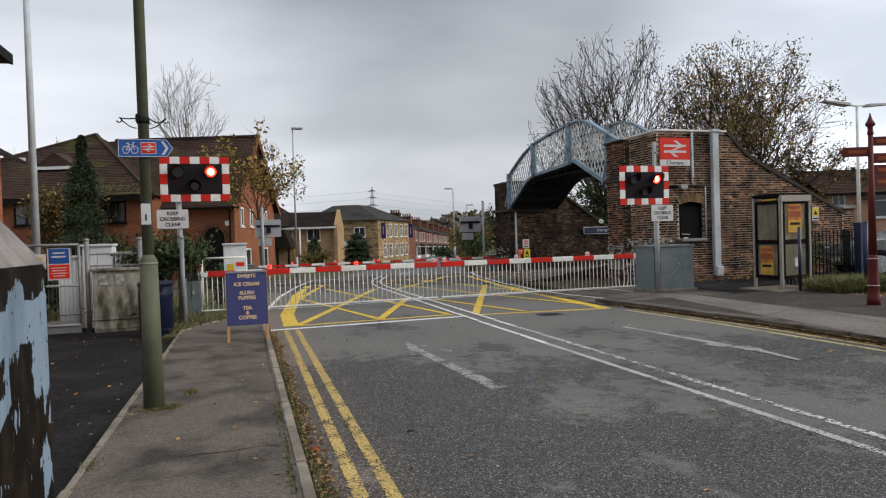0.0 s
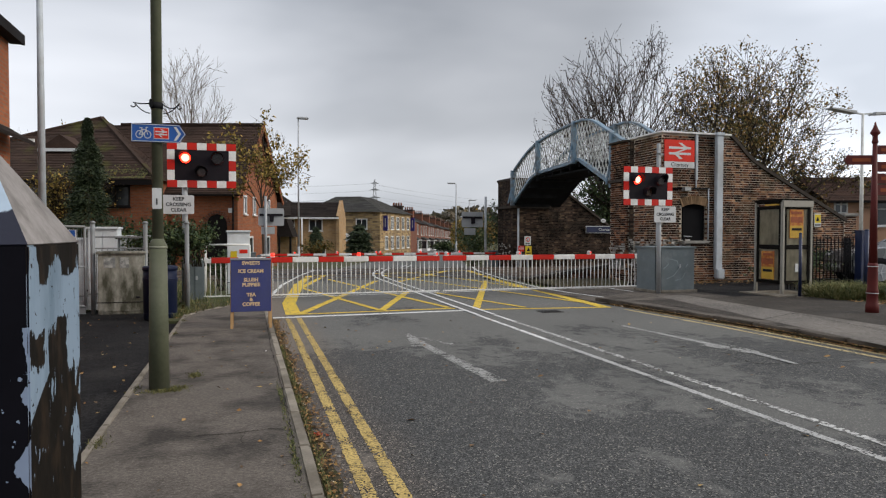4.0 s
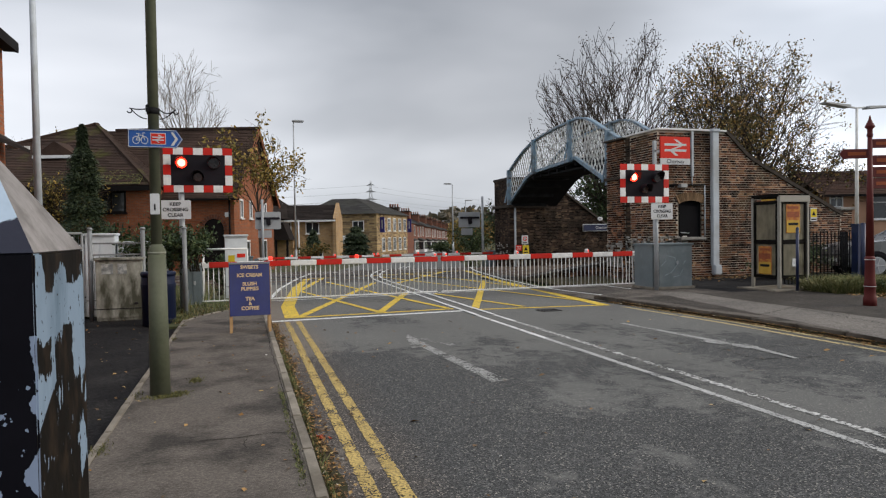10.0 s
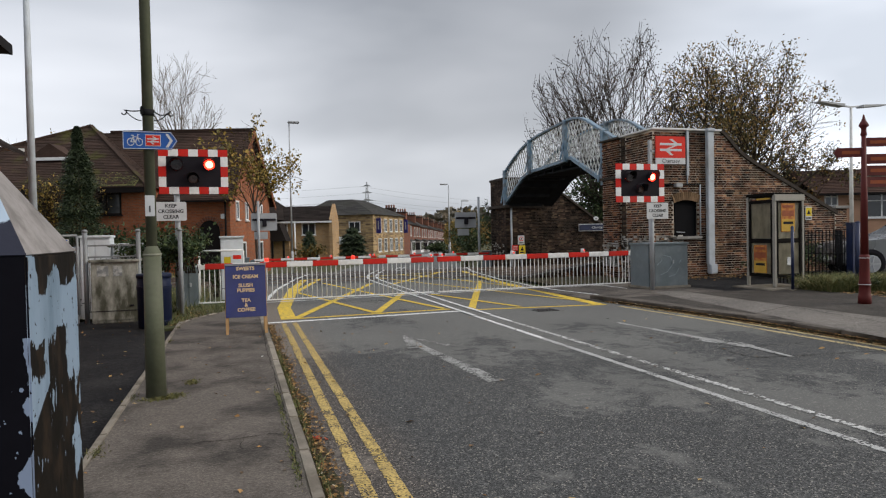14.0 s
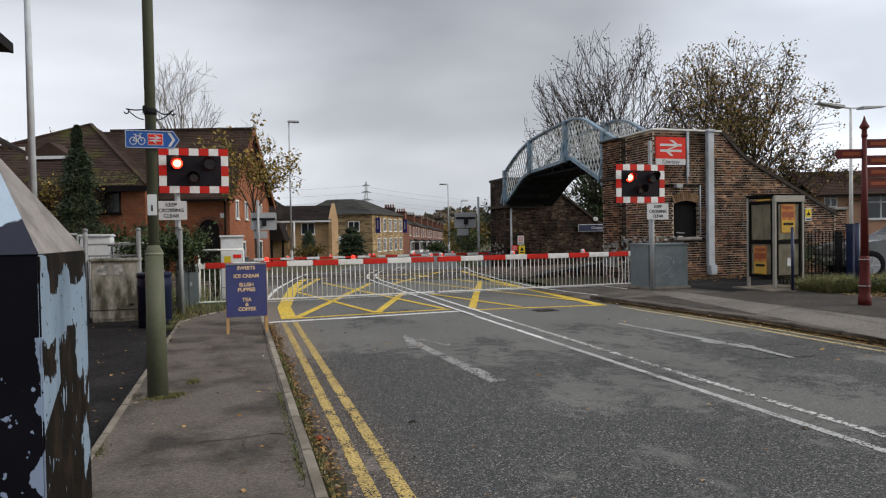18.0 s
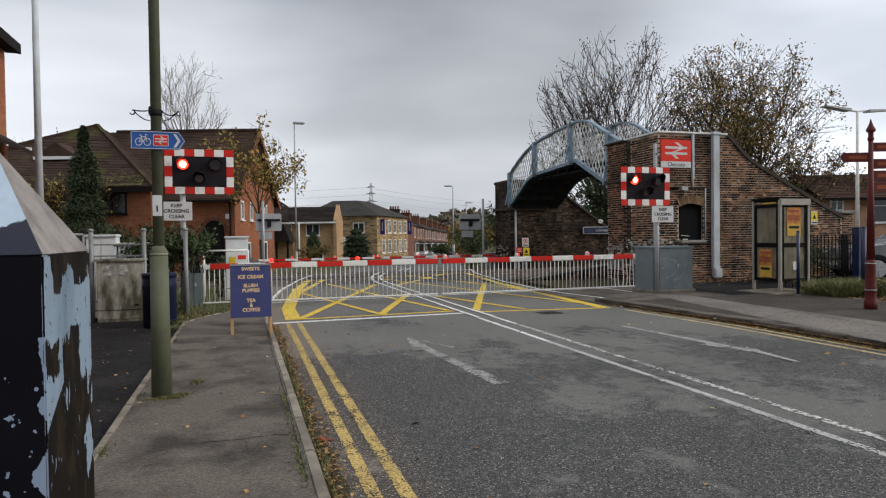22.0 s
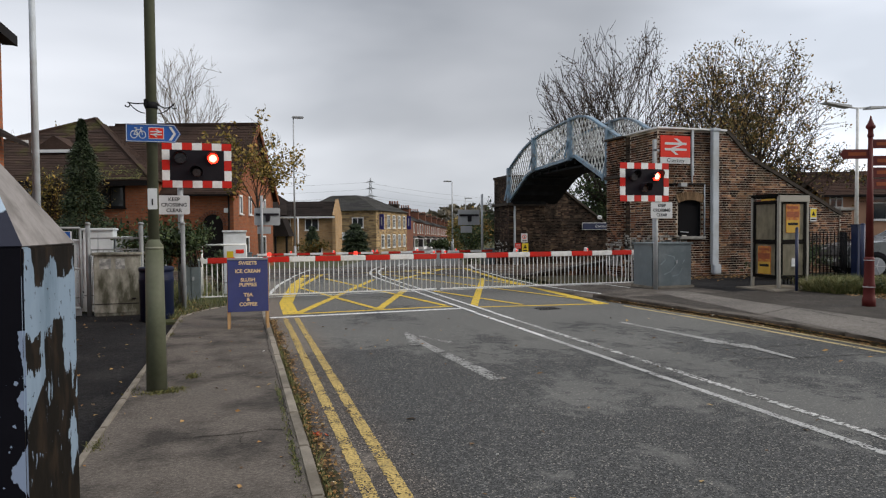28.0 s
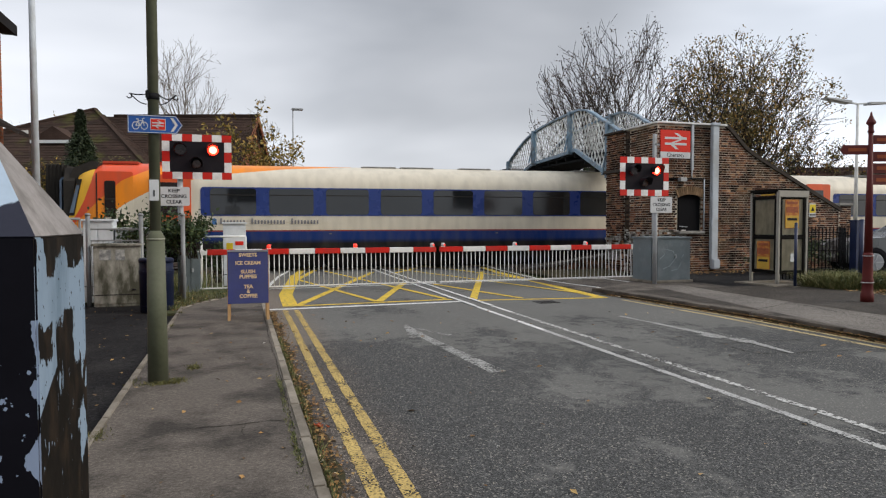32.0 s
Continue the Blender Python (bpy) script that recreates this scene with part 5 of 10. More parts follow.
            ws = part("wheelset", bm, STEEL_BRIGHT, bogie, at=pose(x0 + x + dx, 0, 0.44))
            WHEELSETS.append(ws)
    if cab:
        # the through-gangway and its black surround, windscreens and lamps
        gw = part("gangway", bm_box(0.36, 0, 2.2, 0.72, 1.4, 2.66, 0.08), T_BLACK, train, "black folding front gangway")
        for k in range(5):
            part("bellows_rib", bm_box(0.06 + k * 0.11, 0, 2.2, 0.045, 1.48, 2.72, 0.02), T_BLACK, gw)
        part("gangway_panel", bm_box(-0.02, 0, 1.3, 0.04, 1.3, 0.62, 0.01), T_YELLOW, gw, "yellow lower gangway panel")
        part("front_mask", bm_prism([(-1.16, 1.1), (1.16, 1.1), (1.14, 3.0), (0.9, 3.42), (-0.9, 3.42), (-1.14, 3.0)], 0.66, 0.98, "x"), T_BLACK, train, "black cab front")
        for sgn in (-1, 1):
            part("windscreen", bm_prism([(sgn * 0.78, 2.1), (sgn * 1.13, 2.1), (sgn * 1.1, 3.0), (sgn * 0.78, 3.15)], 0.54, 0.6, "x"), T_SCREEN, train, "windscreen with the reflected sky in its colour")
            for z in (1.42, 1.66):
                part("headlight", bm_lathe([(0.07, 0), (0.08, 0.04), (0.05, 0.07)]), HEADLAMP, train, "round amber-tinted headlight", at=pose(0.6, sgn * 0.98, z, 0, -90, 0))
                part("headlight", bm_lathe([(0.07, 0), (0.075, 0.015), (0.05, 0.03)]), HEADLAMP, train, "round amber-tinted headlight", at=pose(0.78, sgn * 1.235, z, 90 * sgn * -1, 0, 0))
            part("cab_door", bm_prism(rounded(1.68, 2.75, 1.2, 3.3, 0.06), sgn * 1.368, sgn * 1.374), LIVERY, body)
            part("cab_door_seam", bm_box(1.68, sgn * 1.378, 2.2, 0.035, 0.02, 2.1), T_BLACK, body)
            part("cab_window", bm_prism(rounded(1.91, 2.23, 1.85, 3.0, 0.05), sgn * 1.37, sgn * 1.39), T_GLASS, body)
            part("cab_window_rail", bm_box(2.07, sgn * 1.393, 2.42, 0.32, 0.008, 0.04), T_BLACK, body)
        part("cab_hood", bm_prism([(0.6, 1.0), (0.62, 2.0), (0.74, 2.9), (0.95, 3.42), (1.5, 3.66), (1.7, 3.6), (1.45, 3.0), (1.05, 1.6), (0.95, 1.0)], -1.08, 1.08), T_BLACK, train, "black hood over the windscreens")
        for sgn in (-1, 1):
            # the black mask and the windscreen wrap round the corner of the cab
            def skin(x, z, out):
                t = max(0.0, (z - 1.2) / 2.46)
                return (x + 0.62 * t * max(0.0, 1 - (x - 0.62) / 1.4), sgn * (1.37 * (0.86 + 0.14 * min(1, (x - 0.62) / 0.6)) + out), z)
            for name, xa, xb, za, zb, out, material, label in (("corner_mask", 0.63, 0.83, 1.9, 3.05, 0.012, T_BLACK, "black cab corner"), ("quarter_light", 0.645, 0.79, 1.98, 2.85, 0.022, T_SCREEN, "windscreen corner with the reflected sky in its colour")):
                bm = bmesh.new()
                rows = [[bm.verts.new(skin(xa + (xb - xa) * i / 3, za + (zb - za) * k / 5, o)) for i in range(4)] for o in (out, out - 0.03) for k in range(6)]
                for lay in (0, 6):
                    for k in range(5):
                        for i in range(3):
                            q = (rows[lay + k][i], rows[lay + k][i + 1], rows[lay + k + 1][i + 1], rows[lay + k + 1][i])
                            bm.faces.new(q if lay == 0 else q[::-1])
                edge = [(0, i) for i in range(4)] + [(k, 3) for k in range(1, 6)] + [(5, i) for i in (2, 1, 0)] + [(k, 0) for k in (4, 3, 2, 1)]
                for (k0, i0), (k1, i1) in zip(edge, edge[1:] + edge[:1]):
                    bm.faces.new((rows[k0][i0], rows[k1][i1], rows[6 + k1][i1], rows[6 + k0][i0]))
                part(name, bm, material, train, label)
        part("coupler", bm_box(0.15, 0, 0.95, 0.9, 0.35, 0.3, 0.05), T_UNDER, train)
        part("front_skirt", bm_prism([(-1.1, 0.35), (1.1, 0.35), (1.2, 1.15), (-1.2, 1.15)], 0.75, 0.95, "x"), T_UNDER, train)


def plain_livery():
    m = LIVERY.copy()
    m.name = "train_livery_trailer"
    for n in m.node_tree.nodes:
        if n.type == "MATH" and n.operation == "GREATER_THAN":
            n.operation = "MULTIPLY"
            for l in list(n.inputs[0].links):
                m.node_tree.links.remove(l)
            n.inputs[0].default_value = 0.0
    return m


LIVERY_TRAILER = plain_livery()
TRAIN = thing("train", track_pose(300, 1.37), "orange, cream and blue electric passenger train passing the crossing", "train")
carriage(TRAIN, 0.0, 24.4, True, True)
for k in range(1, 3):
    carriage(TRAIN, 25.25 * k, 24.4, False, False)
    bellows = part("corridor", bm_box(25.25 * k - 0.42, 0, 2.1, 0.9, 1.9, 2.5), T_ROOF, TRAIN, "grey corridor bellows")
    for j in range(5):
        part("bellows_rib", bm_box(25.25 * k - 0.72 + 0.15 * j, 0, 2.1, 0.05, 2.05, 2.65, 0.02), T_ROOF, bellows)


# ---- crossing equipment ----
RED_BAND = mat("reflective_red", (0.60, 0.02, 0.012), 0.6, var=0.12, scale=4, fine=30, bump=0.03, dirt=(0.25, 0.06, 0.05), dirt_amt=0.3)
WHITE_BAND = mat("reflective_white", (0.84, 0.84, 0.83), 0.6, var=0.1, scale=4, fine=30, bump=0.03, dirt=(0.42, 0.41, 0.39), dirt_amt=0.4, dirt_scale=4)
SKIRT = mat("skirt_rod_aluminium", (0.72, 0.72, 0.71), 0.5, metal=0.0, var=0.1, scale=5, fine=30, bump=0.03)
LENS_RED = mat("lit_red_lens", (0.8, 0.05, 0.02), 0.3, var=0.0, bump=0.0, emit=(1.0, 0.02, 0.008), emit_str=7.0)
LENS_CORE = mat("lit_lamp_core", (1.0, 0.8, 0.6), 0.3, var=0.0, bump=0.0, emit=(1.0, 0.30, 0.2), emit_str=4.0)
BOOM_RED = mat("boom_lamp_lit", (0.7, 0.05, 0.03), 0.3, var=0.0, bump=0.0, emit=(1.0, 0.04, 0.02), emit_str=0.9)
LENS_DARK = mat("unlit_lens", (0.02, 0.012, 0.012), 0.25, var=0.2, scale=8, fine=30, bump=0.05)
LENS_AMBER = mat("unlit_amber_lens", (0.07, 0.028, 0.016), 0.3, var=0.2, scale=8, fine=30, bump=0.05)
BOARD_BLACK = mat("signal_board_black", (0.02, 0.018, 0.022), 0.6, var=0.2, scale=3, fine=30, bump=0.05)
SIGN_WHITE = mat("sign_white", (0.62, 0.63, 0.64), 0.5, var=0.08, scale=4, fine=30, bump=0.02, dirt=(0.4, 0.4, 0.38), dirt_amt=0.4, dirt_scale=4)
SIGN_BLACK = mat("sign_black_letters", (0.02, 0.02, 0.022), 0.5, var=0.1, scale=4, fine=30, bump=0.0)
SIGN_BLUE = mat("sign_blue", (0.012, 0.09, 0.36), 0.45, var=0.1, scale=3, fine=30, bump=0.02)
SIGN_RED = mat("sign_red", (0.66, 0.03, 0.016), 0.6, var=0.1, scale=3, fine=30, bump=0.02)
BACK_GREY = mat("sign_back_grey", (0.36, 0.37, 0.38), 0.6, var=0.1, scale=3, fine=30, bump=0.03)
CABINET_GREY = mat("cabinet_weathered_grey", (0.14, 0.17, 0.182), 0.65, metal=0.1, var=0.2, scale=3, fine=30, bump=0.08, dirt=(0.28, 0.3, 0.31), dirt_amt=0.45, dirt_scale=2.2, dirt_lo=0.5, dirt_hi=0.7)
SCRAWL = mat("scratched_scrawl", (0.24, 0.28, 0.29), 0.7, var=0.3, scale=12, fine=40, bump=0.05)
MAST_BLUE = mat("dark_blue_paint", (0.007, 0.015, 0.055), 0.4, var=0.25, scale=3, fine=30, bump=0.08)
SHUTTERS = []


def arm(name, x0, x1, y, z, label, skirt=True, first_red=False, lamps=(), thick=0.13, lead=0.6, band=0.6):
    """A lowered barrier arm from its pivot x0 to its tip x1, in red and white bands, with a skirt of hanging rods and red lamps."""
    d = 1 if x1 > x0 else -1
    ob = thing(name, pose(x0, y, 0), label, "crossing barrier", "crossing barriers")
    length, k, x = abs(x1 - x0), 0, 0.0
    while x < length - 0.02:
        ln = min(lead if k == 0 else band, length - x)
        part("band", bm_box(d * (x + ln / 2), 0, z, ln, 0.09, thick, 0.012), RED_BAND if (k % 2 == 0) == first_red else WHITE_BAND, ob, "red band" if (k % 2 == 0) == first_red else "white band")
        x += ln
        k += 1
    part("pivot_stand", bm_box(-d * 0.06, 0.02, z / 2 + (0.0 if skirt else -0.18), 0.2, 0.26, z + (0.02 if skirt else 0.38), 0.015), CABINET_GREY, ob, "grey steel pivot stand")
    if skirt:
        rod = mesh_of("skirt_rod", bm_tube((0, 0, 0.14), (0, 0, z - thick / 2 + 0.01), 0.011, n=6), SKIRT)
        n = int(length / 0.118)
        for k in range(n + 1):
            lean = random.uniform(-0.8, 0.8) * (7 if d < 0 and k < 0.22 * n else 1)
            me = rod
            if d < 0 and 1 <= k <= 6:
                # the rods by the pivot are bent
                kink = bmesh.new()
                sway = (0.0, 0.008, -0.012, 0.03, 0.022, -0.026, -0.018)[k]
                pts = [(sway * math.sin(3.3 * i / 12) + 0.3 * sway * math.sin(7 * i / 12), 0, 0.14 + (z - thick / 2 - 0.13) * i / 12) for i in range(13)]
                sweep(kink, pts, 0.02, 0.02)
                me = mesh_of("bent_rod", kink, SKIRT)
            part("skirt_rod", me, SKIRT, ob, at=pose(d * (0.06 + k * (length - 0.1) / n), 0, 0, 0, lean * 0.3, 0))
        part("skirt_rail", bm_box(d * length / 2, 0, 0.135, length, 0.03, 0.032, 0.006), WHITE_BAND, ob)
    for lx in lamps:
        lit = lx < 3 and skirt
        lamp = part("boom_lamp", bm_lathe([(0.04, 0), (0.05, 0.012), (0.05, 0.075), (0.03, 0.095)], 14), BOOM_RED if lit else SIGN_WHITE, ob, "small glowing red lamp" if lit else "small white-cased red lamp", at=pose(lx - x0, 0, z + thick / 2 + 0.005))
        if not lit:
            part("lamp_lens", bm_tube((0.022, -0.04, 0.042), (0.034, -0.058, 0.042), 0.024 if skirt else 0.045, n=14), BOOM_RED, lamp)
        part("lamp_foot", bm_box(0, 0, -0.0, 0.1, 0.08, 0.02), SKIRT, lamp)
    return ob


arm("crossing_barrier", -0.92, 4.76, 16.0, 0.965, "lowered red and white barrier arm with hanging aluminium skirt", lamps=(0.65, 2.7, 4.66), lead=0.2, band=0.61)
arm("crossing_barrier", 10.65, 4.86, 16.0, 0.965, "lowered red and white barrier arm with hanging aluminium skirt", lamps=(4.95, 6.93, 9.02), lead=0.21, band=0.62)
arm("crossing_barrier", 0.7, 6.4, 31.2, 0.57, "lowered red and white barrier arm on the far side", skirt=False, lamps=(2.21, 4.19, 6.06, 6.25), thick=0.1)
arm("crossing_barrier", 12.25, 6.5, 31.2, 0.57, "lowered red and white barrier arm on the far side", skirt=False, first_red=True, lamps=(8.26, 10.27), thick=0.1)


def pedestal(x, y, z0, w, d, h, label):
    ob = thing("barrier_machine", pose(x, y, z0), label, "barrier machine", "barrier machines")
    part("casing", bm_box(0, 0, h / 2 + 0.02, w, d, h, 0.025), CABINET_GREY, ob)
    part("lid", bm_box(0, 0, h + 0.02, w + 0.06, d + 0.06, 0.05, 0.015), CABINET_GREY, ob)
    part("side_seam", bm_box(-w * 0.36, -d / 2 - 0.003, h / 2, 0.01, 0.006, h * 0.9), BOARD_BLACK, ob)
    if w > 1:
        # scratched scrawls across the front
        for pts in (((-0.25, 0.35), (-0.05, 0.42), (0.12, 0.62), (0.05, 0.8), (-0.2, 0.86)), ((0.0, 0.3), (0.2, 0.34), (0.3, 0.5)), ((0.3, 0.62), (0.37, 0.72)), ((-0.35, 0.6), (-0.2, 0.72), (-0.28, 0.82))):
            for a, b in zip(pts, pts[1:]):
                part("scrawl", bm_bar((a[0], -d / 2 - 0.002, a[1]), (b[0], -d / 2 - 0.002, b[1]), 0.006, 0.02, up=(0, 0, 1)), SCRAWL, ob)
    part("plinth", bm_box(0, 0, 0.03, w + 0.1, d + 0.1, 0.06, 0.01), KERB, ob)
    part("latch", bm_box(0.12, -d / 2 - 0.015, h * 0.6, 0.05, 0.03, 0.09, 0.008), GALV, ob)
    return ob


pedestal(10.56, 14.75, 0.1, 1.18, 0.85, 1.12, "weathered grey steel barrier machine casing beside the road")
pedestal(-1.15, 16.15, 0.02, 0.4, 0.5, 0.92, "grey steel barrier machine casing at the pavement end")
pedestal(0.2, 31.4, -0.35, 0.6, 0.6, 1.0, "grey steel barrier machine casing across the tracks")
pedestal(12.4, 31.6, -0.35, 0.6, 0.6, 1.0, "grey steel barrier machine casing across the tracks")


def lamp_unit(board, x, z, flash, amber=False):
    """One round lamp on a signal board: hood, lens, and, on the two that flash in turn, an added disc that hides the
    ever-lit lens.
    """
    hood = bmesh.new()
    n, r = 20, 0.125
    rows = []
    for k in range(n + 1):
        a = math.pi * (-0.12 + 1.24 * k / n)
        cx, cz = math.cos(a), math.sin(a)
        deep = 0.26 * (0.55 + 0.45 * max(0.0, math.sin(a)))
        rows.append([hood.verts.new((x + cx * q, -yy, z + cz * q)) for q, yy in ((r, 0.03), (r, 0.03 + deep), (r + 0.012, 0.03 + deep), (r + 0.012, 0.03))])
    for a, b in zip(rows, rows[1:]):
        for i, j in ((0, 1), (1, 2), (2, 3)):
            hood.faces.new((a[i], a[j], b[j], b[i]))
    part("lamp_hood", hood, BOARD_BLACK, board)
    bm = bmesh.new()
    tube(bm, (x, -0.03, z), (x, -0.05, z), 0.13, n=28)
    ring = part("lamp_ring", bm, BOARD_BLACK, board)
    if not flash:
        bm = bmesh.new()
        tube(bm, (x, -0.05, z), (x, -0.065, z), 0.1, 0.085, n=24)
        part("lens", bm, LENS_AMBER if amber else LENS_DARK, ring)
        return
    bm = bmesh.new()
    tube(bm, (x, -0.05, z), (x, -0.07, z), 0.108, 0.102, n=28)
    part("lens", bm, LENS_RED, ring, "glowing red lens")
    bm = bmesh.new()
    tube(bm, (x, -0.07, z), (x, -0.076, z), 0.078, 0.06, n=24)
    part("lens_core", bm, LENS_CORE, ring)
    # added disc, no real part: in front the lamp looks off, behind it looks lit
    bm = bmesh.new()
    tube(bm, (0, 0.012, 0), (0, -0.012, 0), 0.1235, 0.115, n=28)
    blade = part("lamp_blade", bm, LENS_DARK, board, "added dark disc that hides the glowing lens")
    SHUTTERS.append((blade, flash, pose(x, -0.088, z), pose(x, 0.045, z)))


def road_signal(x, y, z0, board_x, board_z, post_h, sign_x, sign_z, label, w=1.39, h=0.95):
    ob = thing("road_signal", pose(x, y, z0), label, "traffic signal", "crossing signals")
    part("post", bm_tube((0, 0.08, 0), (0, 0.08, post_h), 0.057, n=16), GALV, ob, "galvanised post")
    board = part("backing_board", bm_box(0, 0, 0, w - 0.02, 0.05, h - 0.02, 0.02), BOARD_BLACK, ob, "black backing board", at=pose(board_x - x, 0, board_z - z0))
    # chequered edge: red corners, then turns of white and red
    t = 0.15
    n = 7
    for k in range(n):
        ln = w / n
        for zz in (-h / 2 + t / 2, h / 2 - t / 2):
            red = k % 2 == 0
            part("border_panel", bm_box(-w / 2 + (k + 0.5) * ln, -0.028, zz, ln - 0.002, 0.012, t, 0.003), RED_BAND if red else WHITE_BAND, board)
    m = 3
    for k in range(m):
        ln = (h - 2 * t) / m
        for xx in (-w / 2 + t / 2, w / 2 - t / 2):
            red = k % 2 == 1
            part("border_panel", bm_box(xx, -0.028, -h / 2 + t + (k + 0.5) * ln, t, 0.012, ln - 0.002, 0.003), RED_BAND if red else WHITE_BAND, board)
    lamp_unit(board, -0.33, 0.15, 1)
    lamp_unit(board, 0.32, 0.15, -1)
    lamp_unit(board, -0.01, -0.15, 0, amber=True)
    part("rear_housing", bm_box(0, 0.09, 0.0, 0.95, 0.14, 0.55, 0.03), BOARD_BLACK, board)
    part("bracket", bm_box(0, 0.1, board_z - z0 - 0.2, 0.16, 0.1, 0.5, 0.01), GALV, ob)
    sg = part("notice_plate", bm_prism(rounded(-0.31, 0.31, -0.2, 0.2, 0.03), -0.02, 0.0), SIGN_WHITE, ob, "white plate reading KEEP CROSSING CLEAR", at=pose(sign_x - x, 0.0, sign_z - z0))
    for k, word in enumerate(("KEEP", "CROSSING", "CLEAR")):
        writing("words", word, 0.105, SIGN_BLACK, sg, pose(0, -0.0225, 0.115 - k * 0.117) @ FACE, bold=0.002)
    return ob


road_signal(-1.2, 15.0, 0.02, -0.845, 3.045, 3.5, -1.32, 2.205, "flashing red crossing signal with chequered border, by the fence")
road_signal(9.96, 14.1, 0.1, 9.57, 2.77, 2.75, 10.07, 2.08, "flashing red crossing signal with chequered border, by grey casing")


def signal_back(x, y, z0, top, bx, bz, w, h):
    """A signal seen from behind, for traffic from the other side."""
    ob = thing("road_signal", pose(x, y, z0), "grey back of a crossing signal on a galvanised post", "traffic signal", "crossing signals")
    part("post", bm_tube((0, -0.08, 0), (0, -0.08, top - z0), 0.06, n=12), GALV, ob)
    bd = part("backing_board", bm_prism(rounded(bx - x - w / 2, bx - x + w / 2, bz - z0 - h / 2, bz - z0 + h / 2, 0.06), 0.0, 0.03), BACK_GREY, ob)
    part("cable_box", bm_box(bx - x + 0.02, -0.05, bz - z0 - 0.05, 0.18, 0.14, 0.34, 0.02), BOARD_BLACK, bd)
    part("rail", bm_box(bx - x, -0.03, bz - z0 + 0.1, w * 0.9, 0.04, 0.1, 0.005), BOARD_BLACK, bd)
    part("lower_plate", bm_box(bx - x - 0.15, -0.02, bz - z0 - h / 2 - 0.22, 0.6, 0.02, 0.34), BACK_GREY, ob)


signal_back(0.95, 31.3, -0.3, 3.28, 1.2, 2.32, 1.15, 0.8)
signal_back(11.78, 31.5, -0.3, 3.45, 11.1, 2.28, 1.15, 0.78)


# ---- station signs ----
def arrows(parent, w, m, material):
    """The double-arrow sign: two level bars with barbed zigzags between."""
    k = w / 0.8
    for pts in (((-0.4, 0.055), (0.4, 0.055), (0.4, 0.125), (-0.4, 0.125)), ((-0.4, -0.125), (0.4, -0.125), (0.4, -0.055), (-0.4, -0.055)),
                ((-0.06, 0.25), (0.06, 0.25), (0.26, 0.125), (0.14, 0.125)), ((0.14, 0.055), (0.26, 0.055), (-0.06, -0.055), (-0.18, -0.055)), ((-0.18, -0.125), (-0.06, -0.125), (0.1, -0.25), (-0.02, -0.25))):
        part("arrow_bar", bm_prism([(a * k, b * k) for a, b in pts], -0.004, 0.0), material, parent, at=m)


def station_sign():
    ob = thing("station_sign", pose(12.05, 17.15, 0.1), "red station sign with white arrows and name plate, on a post", "station sign")
    part("post", bm_box(0, 0.06, 2.1, 0.1, 0.1, 4.25, 0.01), GALV, ob)
    bd = part("red_panel", bm_box(0, 0, 0, 1.07, 0.04, 0.66, 0.008), SIGN_RED, ob, at=pose(0.69, 0, 4.02))
    arrows(bd, 0.78, pose(0, -0.022, 0.0), SIGN_WHITE)
    wp = part("name_panel", bm_box(0, 0, 0, 1.07, 0.04, 0.19, 0.006), SIGN_WHITE, ob, at=pose(0.69, 0, 3.595))
    writing("words", "Chertsey", 0.17, SIGN_BLACK, wp, pose(0, -0.023, 0.0) @ FACE)
    part("bracket", bm_box(0.1, 0.04, 3.9, 0.3, 0.06, 0.06), GALV, ob)


station_sign()


def name_board():
    ob = thing("name_board", pose(17.8, 29.86, 1.775), "dark blue platform name board reading Chertsey", "station sign")
    part("panel", bm_box(0, 0, 0, 2.3, 0.05, 0.31, 0.01), MAST_BLUE, ob)
    part("edge", bm_box(0, 0.01, 0, 2.36, 0.04, 0.37, 0.01), SIGN_WHITE, ob)
    writing("words", "Chertsey", 0.19, SIGN_WHITE, ob, pose(-0.1, -0.03, -0.0) @ FACE)
    ob2 = thing("platform_notice", pose(17.64, 29.9, 2.23), "small oval white notice on the stair wall", "notice")
    part("plate", bm_lathe([(0.13, 0), (0.15, 0.012), (0.13, 0.024)], 20), SIGN_WHITE, ob2, at=pose(0, 0, 0, 90) @ Matrix.Diagonal((1, 0.72, 1, 1)))
    part("mark", bm_box(0, -0.028, 0, 0.12, 0.006, 0.045), LETTER_GREY, ob2)


name_board()


